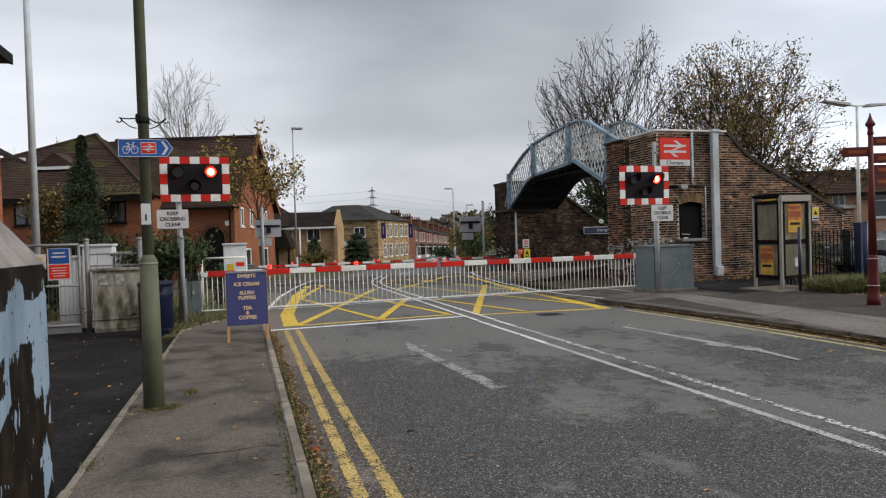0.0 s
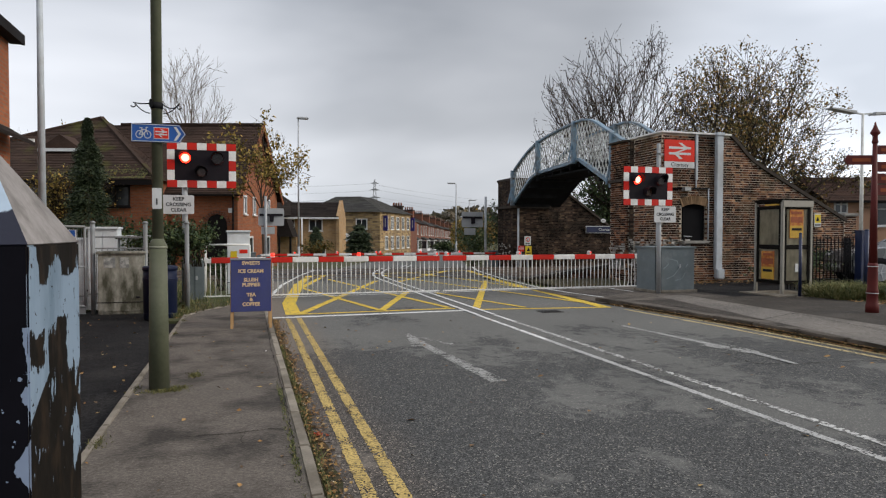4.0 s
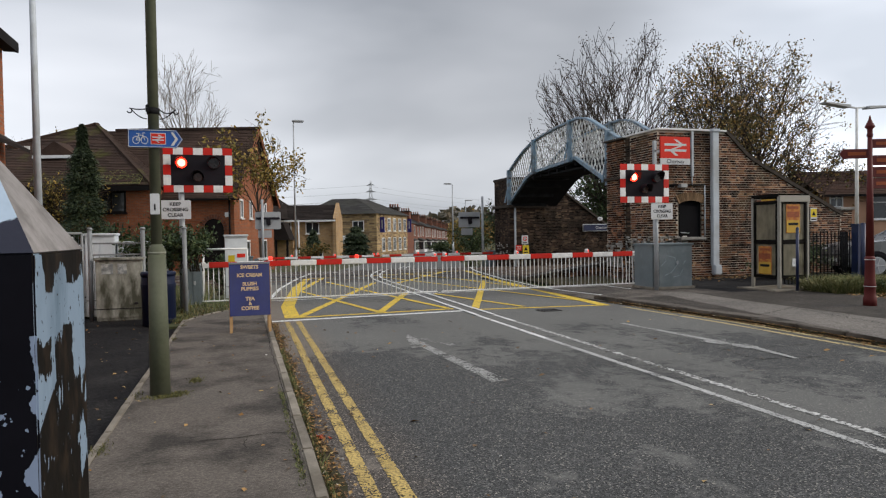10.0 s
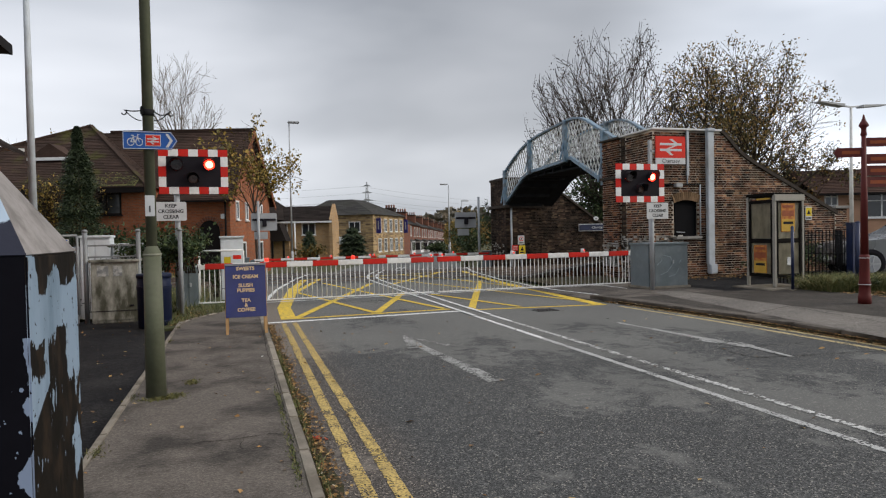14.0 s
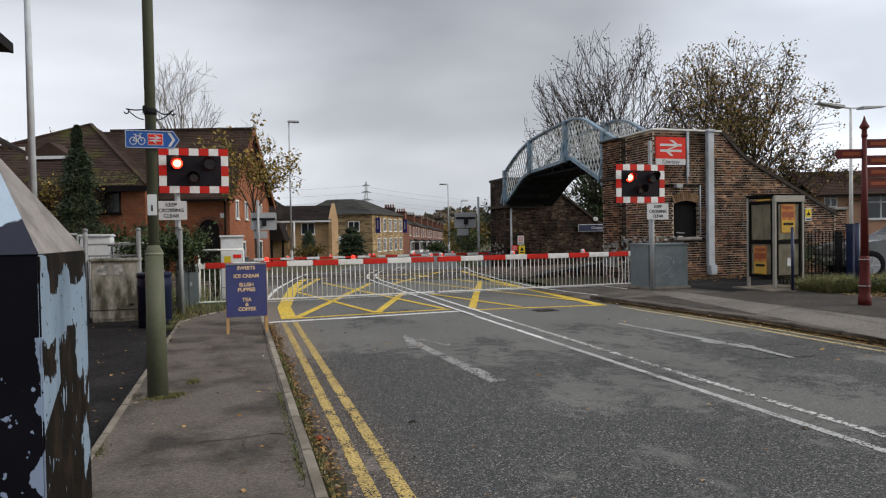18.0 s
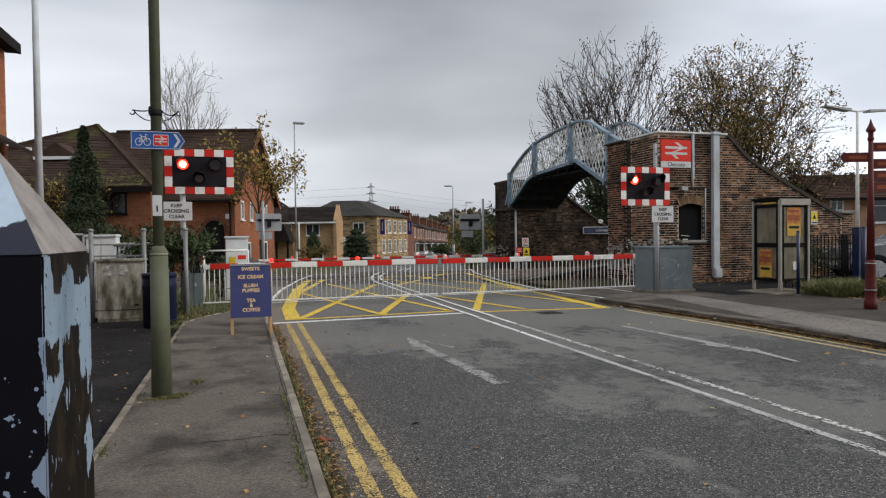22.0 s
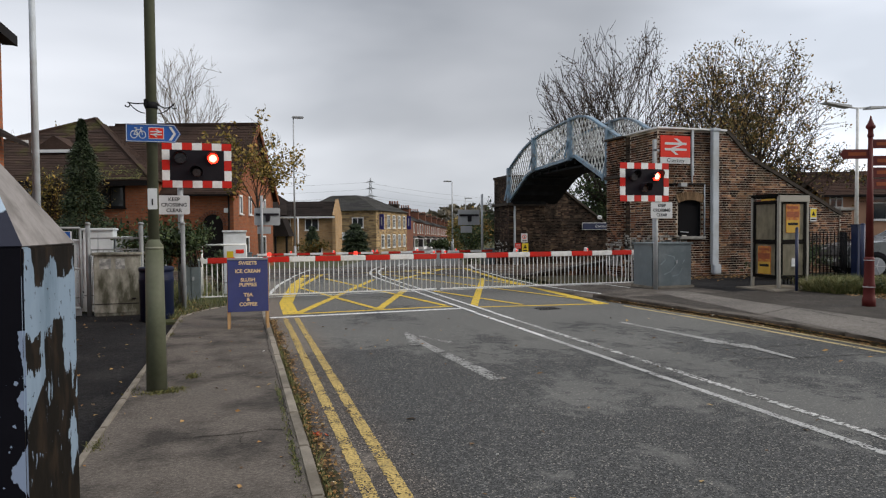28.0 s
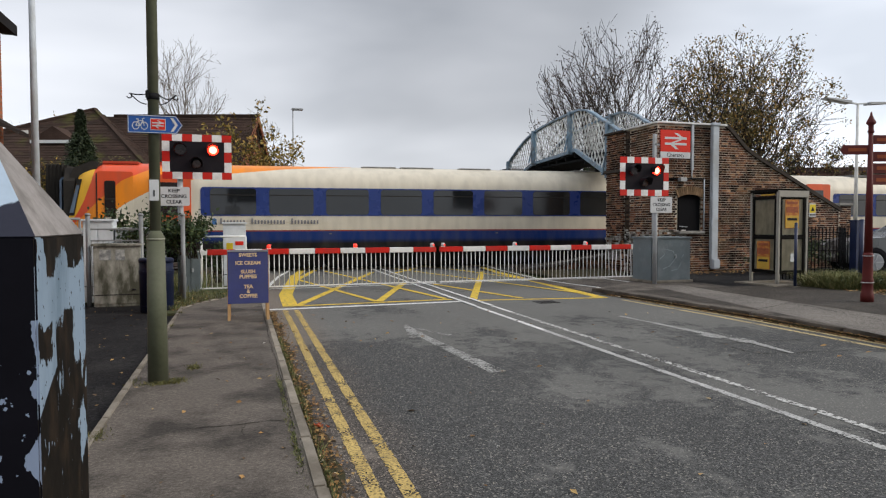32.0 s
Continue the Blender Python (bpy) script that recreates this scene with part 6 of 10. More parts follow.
def warning_notice(x, y, z, w, h, base, kind):
    """A small safety notice with plain bars for its small print."""
    ob = thing("warning_notice", pose(x, y, z), "small %s safety notice on a thin post" % kind, "notice", "safety notices")
    part("stake", bm_bar((0, 0.03, base - z), (0, 0.03, h / 2), 0.05), GALV, ob)
    col = {"white": SIGN_WHITE, "red": SIGN_RED, "yellow": YELLOW_SIGN}[kind]
    part("plate", bm_box(0, 0, 0, w, 0.02, h, 0.004), col, ob)
    if kind == "white":
        part("ring", bm_lathe([(h * 0.26, 0), (h * 0.26, 0.006)], 20), SIGN_RED, ob, at=pose(0, -0.011, h * 0.12, 90))
        part("ring_centre", bm_lathe([(h * 0.18, 0), (h * 0.18, 0.004)], 20), SIGN_WHITE, ob, at=pose(0, -0.015, h * 0.12, 90))
        part("figure_bar", bm_box(0, -0.021, h * 0.12, w * 0.1, 0.004, h * 0.26), SIGN_BLACK, ob)
        part("print_bar", bm_box(0, -0.014, -h * 0.33, w * 0.7, 0.005, h * 0.1), SIGN_BLACK, ob)
    elif kind == "yellow":
        part("triangle", bm_prism([(-w * 0.3, -h * 0.05), (w * 0.3, -h * 0.05), (0, h * 0.38)], -0.014, -0.01), SIGN_BLACK, ob)
        part("print_bar", bm_box(0, -0.014, -h * 0.25, w * 0.7, 0.005, h * 0.12), SIGN_BLACK, ob)
    else:
        for k in range(3):
            part("print_bar", bm_box(0, -0.014, h * (0.25 - 0.22 * k), w * 0.75, 0.005, h * 0.07), SIGN_WHITE, ob)
    return ob


YELLOW_SIGN = mat("sign_yellow", (0.70, 0.52, 0.03), 0.5, var=0.1, scale=4, fine=30, bump=0.02)
warning_notice(12.85, 28.6, 1.24, 0.33, 0.42, -0.1, "white")
warning_notice(12.53, 28.6, 0.86, 0.3, 0.27, -0.1, "red")
warning_notice(12.87, 28.55, 0.76, 0.32, 0.44, -0.1, "yellow")


# ---- the near pavement: post, sign column, board, cabinets, fence ----
def peeling_paint():
    """Black paint over pale blue over bare brown iron, flaking off in upright patches."""
    m = mat("peeling_post_paint", (0.006, 0.006, 0.009), 0.7, spec=0.06, var=0.2, scale=5, fine=30, bump=0.2)
    nt = m.node_tree
    N, L = nt.nodes.new, nt.links.new
    b = next(n for n in nt.nodes if n.type == "BSDF_PRINCIPLED")
    old = b.inputs["Base Color"].links[0].from_socket
    tc = N("ShaderNodeTexCoord")
    geo = N("ShaderNodeNewGeometry")
    side = N("ShaderNodeSeparateXYZ")
    L(geo.outputs["True Normal"], side.inputs[0])

    def patches(scale, detail, lo, hi, seed, stretch):
        mp = N("ShaderNodeMapping")
        mp.inputs["Location"].default_value = (seed, seed * 0.7, seed * 1.3)
        mp.inputs["Scale"].default_value = stretch
        L(tc.outputs["Object"], mp.inputs[0])
        n = N("ShaderNodeTexNoise")
        n.inputs["Scale"].default_value, n.inputs["Detail"].default_value = scale, detail
        n.inputs["Roughness"].default_value = 0.55
        L(mp.outputs[0], n.inputs["Vector"])
        r = N("ShaderNodeMapRange")
        r.inputs["From Min"].default_value, r.inputs["From Max"].default_value = lo, hi
        L(n.outputs[0], r.inputs[0])
        return r.outputs[0]

    def over(a, c, fac):
        x = N("ShaderNodeMix")
        x.data_type = "RGBA"
        L(fac, x.inputs["Factor"])
        L(a, x.inputs["A"])
        x.inputs["B"].default_value = (*c, 1)
        return x.outputs["Result"]
    def calc(op, p, q=0.0, r=None):
        n = N("ShaderNodeMath")
        n.operation = op
        for k, v in enumerate((p, q) if r is None else (p, q, r)):
            if isinstance(v, (int, float)):
                n.inputs[k].default_value = v
            else:
                L(v, n.inputs[k])
        return n.outputs[0]
    loc = N("ShaderNodeSeparateXYZ")
    L(tc.outputs["Object"], loc.inputs[0])
    x, z = loc.outputs[0], loc.outputs[2]
    rag = calc("SUBTRACT", patches(9.0, 9, 0.0, 1.0, 2.3, (1, 1, 0.55)), 0.5)
    u = calc("ADD", calc("MULTIPLY_ADD", loc.outputs[1], 2.08, 0.5), calc("MULTIPLY", rag, 0.8))
    zz = calc("ADD", z, calc("MULTIPLY", rag, 0.22))
    # bare iron: a wedge high on the road side, all of the foot, and a band under the cap
    down = calc("SUBTRACT", 1.30, zz)
    left_edge = calc("MULTIPLY_ADD", down, 1.3, -0.02)
    right_edge = calc("MULTIPLY_ADD", down, -0.35, 0.76)
    wedge = calc("MINIMUM", calc("MINIMUM", calc("SUBTRACT", u, left_edge), calc("SUBTRACT", right_edge, u)), calc("MULTIPLY", down, 4.0))
    v = calc("SUBTRACT", u, 0.5)
    foot = calc("SUBTRACT", calc("MULTIPLY_ADD", calc("MULTIPLY", v, v), -0.38, 1.165), zz)
    band = calc("SUBTRACT", calc("ADD", z, calc("MULTIPLY", rag, 0.1)), 1.402)
    dark = calc("MAXIMUM", calc("MAXIMUM", wedge, calc("MULTIPLY", foot, 3.0)), calc("MULTIPLY", band, 3.0))
    flakes = patches(8.0, 8, 0.0, 1.0, 5.7, (1, 1, 0.4))
    dark = calc("SUBTRACT", dark, calc("MULTIPLY", calc("MAXIMUM", calc("SUBTRACT", flakes, 0.56), 0.0), 6.0))
    bare = N("ShaderNodeMapRange")
    bare.inputs["From Min"].default_value, bare.inputs["From Max"].default_value = 0.0, 0.012
    L(dark, bare.inputs[0])
    blue = N("ShaderNodeRGB")
    blue.outputs[0].default_value = (0.215, 0.285, 0.365, 1)
    # the blue coat is grimy in streaks and pitted with dark specks
    worn = over(blue.outputs[0], (0.115, 0.165, 0.215), patches(7.0, 8, 0.42, 0.72, 3.1, (1, 1, 0.35)))
    pits = patches(60.0, 4, 0.655, 0.675, 9.4, (1, 1, 0.8))
    worn = over(worn, (0.02, 0.019, 0.018), pits)
    iron = over(over(worn, (0.010, 0.0085, 0.007), bare.outputs[0]), (0.035, 0.024, 0.016), calc("MULTIPLY", bare.outputs[0], patches(16.0, 8, 0.5, 0.75, 4.6, (1, 1, 0.5))))
    chips = calc("MULTIPLY", bare.outputs[0], patches(42.0, 5, 0.66, 0.675, 1.9, (1, 1, 0.5)))
    side_col = over(iron, (0.16, 0.205, 0.27), chips)
    # the other sides keep their black coat but for flecks, and a chipped arris
    arris = calc("MULTIPLY", calc("MAXIMUM", calc("SUBTRACT", x, 0.2), 0.0), calc("LESS_THAN", z, 1.3))
    fleck = N("ShaderNodeMapRange")
    fleck.inputs["From Min"].default_value, fleck.inputs["From Max"].default_value = 0.662, 0.668
    L(calc("ADD", patches(13.0, 8, 0.0, 1.0, 7.9, (1, 1, 0.6)), calc("MULTIPLY", arris, 6.5)), fleck.inputs[0])
    black = over(over(old, (0.24, 0.30, 0.42), fleck.outputs[0]), (0.24, 0.30, 0.42), calc("MULTIPLY", patches(34.0, 3, 0.668, 0.676, 6.2, (1, 1, 1)), calc("LESS_THAN", z, 1.25)))
    pick = N("ShaderNodeMix")
    pick.data_type = "RGBA"
    L(calc("GREATER_THAN", side.outputs[0], 0.93), pick.inputs["Factor"])
    L(black, pick.inputs["A"])
    L(side_col, pick.inputs["B"])
    c = pick.outputs["Result"]
    L(c, b.inputs["Base Color"])
    return m


POST_PAINT = peeling_paint()
POST_CAP = mat("worn_cap_paint", (0.265, 0.247, 0.238), 0.8, var=0.2, scale=4, fine=60, bump=0.3, dirt=(0.10, 0.09, 0.083), dirt_amt=0.6, dirt_scale=7)
def cap_blue():
    """Pale blue paint, gone in a ragged dark band along the foot and in a few pits."""
    m = mat("cap_pale_blue", (0.41, 0.51, 0.62), 0.6, var=0.12, scale=4, fine=40, bump=0.2, dirt=(0.02, 0.022, 0.035), dirt_amt=0.9, dirt_scale=26, dirt_lo=0.66, dirt_hi=0.68)
    nt = m.node_tree
    N, L = nt.nodes.new, nt.links.new
    b = next(n for n in nt.nodes if n.type == "BSDF_PRINCIPLED")
    old = b.inputs["Base Color"].links[0].from_socket
    tc = N("ShaderNodeTexCoord")
    sep = N("ShaderNodeSeparateXYZ")
    L(tc.outputs["Object"], sep.inputs[0])
    n = N("ShaderNodeTexNoise")
    n.inputs["Scale"].default_value, n.inputs["Detail"].default_value = 11.0, 7
    L(tc.outputs["Object"], n.inputs["Vector"])
    add = N("ShaderNodeMath")
    add.operation = "MULTIPLY_ADD"
    L(n.outputs[0], add.inputs[0])
    add.inputs[1].default_value = 0.13
    L(sep.outputs[2], add.inputs[2])
    r = N("ShaderNodeMapRange")
    r.inputs["From Min"].default_value, r.inputs["From Max"].default_value = 1.626, 1.630
    L(add.outputs[0], r.inputs[0])
    x = N("ShaderNodeMix")
    x.data_type = "RGBA"
    L(r.outputs[0], x.inputs["Factor"])
    x.inputs["A"].default_value = (0.022, 0.024, 0.04, 1)
    L(old, x.inputs["B"])
    L(x.outputs["Result"], b.inputs["Base Color"])
    return m


CAP_BLUE = cap_blue()


def gate_post():
    ob = thing("gate_post", pose(-0.69, 1.92, 0.1), "square gate post with peeling black and blue paint", "post")
    w = 0.24
    part("shaft", bm_box(0, 0, 0.744, 2 * w, 2 * w, 1.488, 0.004), POST_PAINT, ob, "peeling black and pale blue paint")
    apex = (0.07, 0, 1.77)
    c = [(-w, -w, 1.49), (w, -w, 1.49), (w, w, 1.49), (-w, w, 1.49)]
    for k in range(4):
        bm = bmesh.new()
        a, b = c[k], c[(k + 1) % 4]
        v = [bm.verts.new(p) for p in (a, b, tuple(0.93 * apex[i] + 0.07 * b[i] for i in range(3)), tuple(0.93 * apex[i] + 0.07 * a[i] for i in range(3)))]
        u = [bm.verts.new((p.co.x * 0.8, p.co.y * 0.8, p.co.z - 0.03)) for p in v]
        bm.faces.new(v)
        bm.faces.new(u[::-1])
        for i in range(4):
            bm.faces.new((v[i], u[i], u[(i + 1) % 4], v[(i + 1) % 4]))
        part("cap_slope", bm, CAP_BLUE if k == 0 else POST_CAP, ob, "pale blue paint, worn" if k == 0 else "weathered bare grey")


gate_post()
COLUMN_GREEN = mat("column_olive_grey", (0.092, 0.10, 0.064), 0.6, var=0.2, scale=2.5, fine=30, bump=0.1, dirt=(0.15, 0.145, 0.11), dirt_amt=0.4, dirt_scale=2)
IRON = mat("black_wrought_iron", (0.015, 0.015, 0.016), 0.55, var=0.2, scale=6, fine=30, bump=0.1)


def curl(pts, r, name, parent, material):
    bm = bmesh.new()
    for a, b in zip(pts, pts[1:]):
        tube(bm, a, b, r, n=7)
    part(name, bm, material, parent)


BAND_GREEN = mat("faded_column_band", (0.22, 0.225, 0.17), 0.7, var=0.2, scale=5, fine=30, bump=0.1)


def sign_column():
    ob = thing("lamp_column", pose(-0.78, 6.85, 0.1), "olive-grey street lamp column carrying a cycle route sign", "lamp post")
    part("lower_shaft", bm_tube((0, 0, 0), (0, 0, 1.38), 0.094, 0.081, 20), COLUMN_GREEN, ob)
    part("collar", bm_lathe([(0.081, 1.37), (0.083, 1.375), (0.083, 1.39), (0.05, 1.455)], 20), COLUMN_GREEN, ob)
    part("pale_band", bm_lathe([(0.0835, 1.362), (0.0855, 1.372), (0.0835, 1.384)], 20), BAND_GREEN, ob, "faded pale band at the collar")
    part("upper_shaft", bm_tube((0, 0, 1.43), (0, 0, 8.2), 0.05, 0.046, 20), COLUMN_GREEN, ob)
    part("lantern", bm_box(0, -0.5, 8.2, 0.22, 0.9, 0.14, 0.03), GALV, ob)
    part("number_plate", bm_box(0, -0.055, 1.84, 0.085, 0.012, 0.2, 0.004), SIGN_WHITE, ob, "small white plate")
    part("plate_bar", bm_box(0, -0.063, 1.81, 0.012, 0.004, 0.06), SIGN_BLACK, ob)
    # cycle and station direction sign
    sg = part("direction_sign", bm_prism([(-0.33, -0.1), (0.25, -0.1), (0.325, 0.0), (0.25, 0.1), (-0.33, 0.1)], -0.02, 0.0), SIGN_BLUE, ob, "blue cycle route sign with a pale arrow tip", at=pose(0.025, -0.052, 2.46) @ Matrix.Diagonal((0.73, 1, 0.85, 1)))
    rim = bmesh.new()
    pts = [(-0.33, -0.1), (0.25, -0.1), (0.325, 0.0), (0.25, 0.1), (-0.33, 0.1)]
    for a, b in zip(pts, pts[1:] + pts[:1]):
        bar(rim, (a[0] * 0.98, -0.022, a[1] * 0.93), (b[0] * 0.98, -0.022, b[1] * 0.93), 0.01, 0.006)
    part("sign_rim", rim, SIGN_WHITE, sg)
    for x in (-0.235, -0.135):
        bm = bmesh.new()
        for k in range(20):
            a, b = 2 * math.pi * k / 20, 2 * math.pi * (k + 1) / 20
            bar(bm, (x + 0.04 * math.cos(a), -0.023, -0.02 + 0.04 * math.sin(a)), (x + 0.04 * math.cos(b), -0.023, -0.02 + 0.04 * math.sin(b)), 0.009, 0.006, up=(0, 1, 0))
        part("cycle_wheel", bm, SIGN_WHITE, sg)
    bm = bmesh.new()
    for a, b in (((-0.235, -0.02), (-0.205, 0.035)), ((-0.205, 0.035), (-0.15, 0.035)), ((-0.15, 0.035), (-0.185, -0.02)), ((-0.185, -0.02), (-0.235, -0.02)), ((-0.185, -0.02), (-0.21, 0.05)), ((-0.135, -0.02), (-0.155, 0.06)), ((-0.155, 0.06), (-0.13, 0.06)), ((-0.23, 0.052), (-0.195, 0.052))):
        bar(bm, (a[0], -0.023, a[1]), (b[0], -0.023, b[1]), 0.008, 0.006, up=(0, 1, 0))
    part("cycle_frame", bm, SIGN_WHITE, sg)
    rp = part("station_symbol", bm_box(0.03, -0.023, 0, 0.17, 0.006, 0.115, 0.002), SIGN_RED, sg)
    part("symbol_rim", bm_box(0.03, -0.021, 0, 0.185, 0.004, 0.13), SIGN_WHITE, sg)
    arrows(rp, 0.14, pose(0.03, -0.027, 0), SIGN_WHITE)
    part("chevron", bm_prism([(0.18, -0.075), (0.215, -0.075), (0.27, 0.0), (0.215, 0.075), (0.18, 0.075), (0.235, 0.0)], -0.026, -0.021), SIGN_WHITE, sg)
    # scrolled brackets
    for sgn in (-1, 1):
        pts = [Vector((sgn * 0.05, -0.02, 2.75))]
        for k in range(16):
            t = k / 15
            pts.append(Vector((sgn * (0.05 + 0.155 * t), -0.02, 2.75 - 0.04 * math.sin(t * 3.1) * (1 if sgn > 0 else 0.2))))
        for k in range(10):
            a = k / 9 * 4.4
            pts.append(Vector((sgn * (0.205 - 0.022 * math.sin(a)), -0.02, 2.728 + 0.022 * math.cos(a))))
        curl(pts, 0.006, "scroll_bracket", ob, IRON)
        pts = [Vector((sgn * (0.055 + 0.125 * k / 9), -0.02, 2.655 + 0.075 * (k / 9) ** 2)) for k in range(10)]
        curl(pts, 0.005, "scroll_stay", ob, IRON)
    part("bracket_clamp", bm_lathe([(0.058, 2.7), (0.058, 2.76)], 16), IRON, ob)
    part("clamp_box", bm_box(-0.045, -0.045, 2.745, 0.03, 0.04, 0.08, 0.008), IRON, ob)


sign_column()

BOARD_NAVY = mat("board_navy", (0.042, 0.05, 0.155), 0.7, var=0.2, scale=3, fine=30, bump=0.05, dirt=(0.06, 0.065, 0.13), dirt_amt=0.5)
BOARD_LETTER = mat("board_letter_cream", (0.60, 0.44, 0.26), 0.7, var=0.12, scale=5, fine=30, bump=0.0)
PINE = mat("pine_frame", (0.42, 0.26, 0.12), 0.7, var=0.25, scale=4, fine=30, bump=0.15, stretch=(1, 1, 0.3))


def a_board():
    ob = thing("pavement_board", pose(0.115, 11.02, 0.1), "navy pavement board with cream menu lettering on pine legs", "sandwich board")
    for sgn in (-1, 1):
        lean = pose(0, sgn * 0.23, 0, sgn * 11.5)
        for x in (-0.295, 0.295):
            part("leg", bm_box(x, 0, 0.54, 0.045, 0.03, 1.1, 0.004), PINE, ob, "pale pine leg", at=lean)
        pn = part("panel", bm_box(0, sgn * 0.022, 0.68, 0.62, 0.014, 0.84, 0.003), BOARD_NAVY, ob, "navy painted panel", at=lean)
        part("top_rail", bm_box(0, sgn * 0.03, 1.1, 0.635, 0.02, 0.03, 0.003), LETTER_GREY, pn)
        if sgn < 0:
            for k, (t, s, z) in enumerate((("SWEETS", 0.078, 1.035), ("ICE CREAM", 0.078, 0.905), ("SLUSH", 0.078, 0.765), ("PUPPIES", 0.078, 0.685), ("TEA", 0.078, 0.525), ("&", 0.075, 0.45), ("COFFEE", 0.078, 0.375))):
                writing("words", t, s, BOARD_LETTER, pn, pose(0, -0.031, z) @ FACE, bold=0.003)


a_board()
CAB_CREAM = mat("stained_cream_cabinet", (0.38, 0.375, 0.325), 0.8, var=0.25, scale=2, fine=30, bump=0.12, dirt=(0.05, 0.05, 0.032), dirt_amt=0.92, dirt_scale=3.4, dirt_lo=0.37, dirt_hi=0.58, stretch=(1, 1, 0.4))
CAB_WHITE = mat("white_cabinet", (0.70, 0.73, 0.75), 0.6, var=0.1, scale=2, fine=30, bump=0.05, dirt=(0.28, 0.30, 0.30), dirt_amt=0.4)
BIN_BLUE = mat("blue_bin_plastic", (0.0035, 0.008, 0.03), 0.55, var=0.2, scale=3, fine=30, bump=0.05)


def cabinet(x, y, z0, w, d, h, material, label, doors=2, stickers=()):
    ob = thing("equipment_cabinet", pose(x, y, z0), label, "cabinet", "trackside cabinets")
    part("body", bm_box(0, 0, h / 2, w, d, h, 0.012), material, ob)
    part("roof", bm_box(0, -0.01, h + 0.02, w + 0.06, d + 0.08, 0.05, 0.012), material, ob)
    for k in range(doors):
        part("door", bm_box(-w / 2 + (k + 0.5) * w / doors, -d / 2 - 0.008, h * 0.5, w / doors - 0.02, 0.016, h * 0.9, 0.005), material, ob)
    part("skirting_line", bm_box(0, -d / 2 - 0.018, h * 0.2, w * 0.96, 0.01, 0.012), BOARD_BLACK, ob)
    for sx, sz, sw, sh, sm in stickers:
        part("sticker", bm_box(sx, -d / 2 - 0.02, sz, sw, 0.006, sh), sm, ob)
    part("handle", bm_box(w * 0.36, -d / 2 - 0.03, h * 0.28, 0.07, 0.03, 0.03, 0.006), BOARD_BLACK, ob)


WORN_STICKER = mat("worn_sticker", (0.2, 0.21, 0.21), 0.7, var=0.4, scale=8, fine=30, bump=0.05, dirt=(0.5, 0.5, 0.47), dirt_amt=0.9, dirt_scale=9)
cabinet(-2.26, 14.1, 0.03, 0.82, 0.45, 1.17, CAB_CREAM, "stained cream steel cabinet with mould streaks by the fence", 1, ((-0.2, 1.0, 0.2, 0.2, WORN_STICKER), (0.06, 1.0, 0.16, 0.2, WORN_STICKER)))
cabinet(-2.8, 15.3, 0.0, 0.56, 0.5, 1.68, CAB_WHITE, "white trackside equipment cabinet behind the fence")
cabinet(-3.3, 15.4, 0.0, 0.5, 0.5, 1.45, CAB_WHITE, "low white trackside equipment cabinet behind the fence")
cabinet(-2.02, 15.4, 0.0, 0.95, 0.5, 1.5, CAB_WHITE, "white trackside equipment cabinet behind the fence")
cabinet(-0.13, 18.0, 0.0, 0.56, 0.5, 1.62, CAB_WHITE, "pale grey trackside cabinet with warning stickers", 1, ((-0.12, 1.0, 0.16, 0.26, YELLOW_SIGN), (0.12, 1.12, 0.2, 0.1, SIGN_RED)))


def litter_bin():
    ob = thing("litter_bin", pose(-1.45, 12.85, 0.03), "dark blue cylindrical litter bin beside the pavement", "bin")
    part("body", bm_lathe([(0.26, 0), (0.283, 0.02), (0.288, 0.68), (0.296, 0.7), (0.296, 0.76), (0.286, 0.78), (0.286, 0.9)], 24), BIN_BLUE, ob)
    part("lid", bm_lathe([(0.298, 0.9), (0.298, 0.955), (0.28, 0.975), (0.05, 0.985)], 24), BIN_BLUE, ob)
    for z in (0.12, 0.74):
        part("band", bm_lathe([(0.299 if z > 0.5 else 0.288, z), (0.299 if z > 0.5 else 0.288, z + 0.015)], 24), BIN_BLUE, ob)
    part("slot", bm_box(0, -0.275, 0.86, 0.3, 0.03, 0.1, 0.01), BOARD_BLACK, ob)


litter_bin()


FENCE_GREY = mat("weathered_galvanising", (0.25, 0.265, 0.275), 0.6, metal=0.3, var=0.2, scale=4, fine=40, bump=0.08, dirt=(0.15, 0.15, 0.14), dirt_amt=0.6)


def fence_post(parent, x, y, h, z=0.0, name="post"):
    part(name, bm_tube((x, y, z), (x, y, h), 0.042, n=14), FENCE_GREY, parent)
    part("post_cap", bm_lathe([(0.05, 0), (0.055, 0.02), (0.03, 0.05)], 14), FENCE_GREY, parent, at=pose(x, y, h))


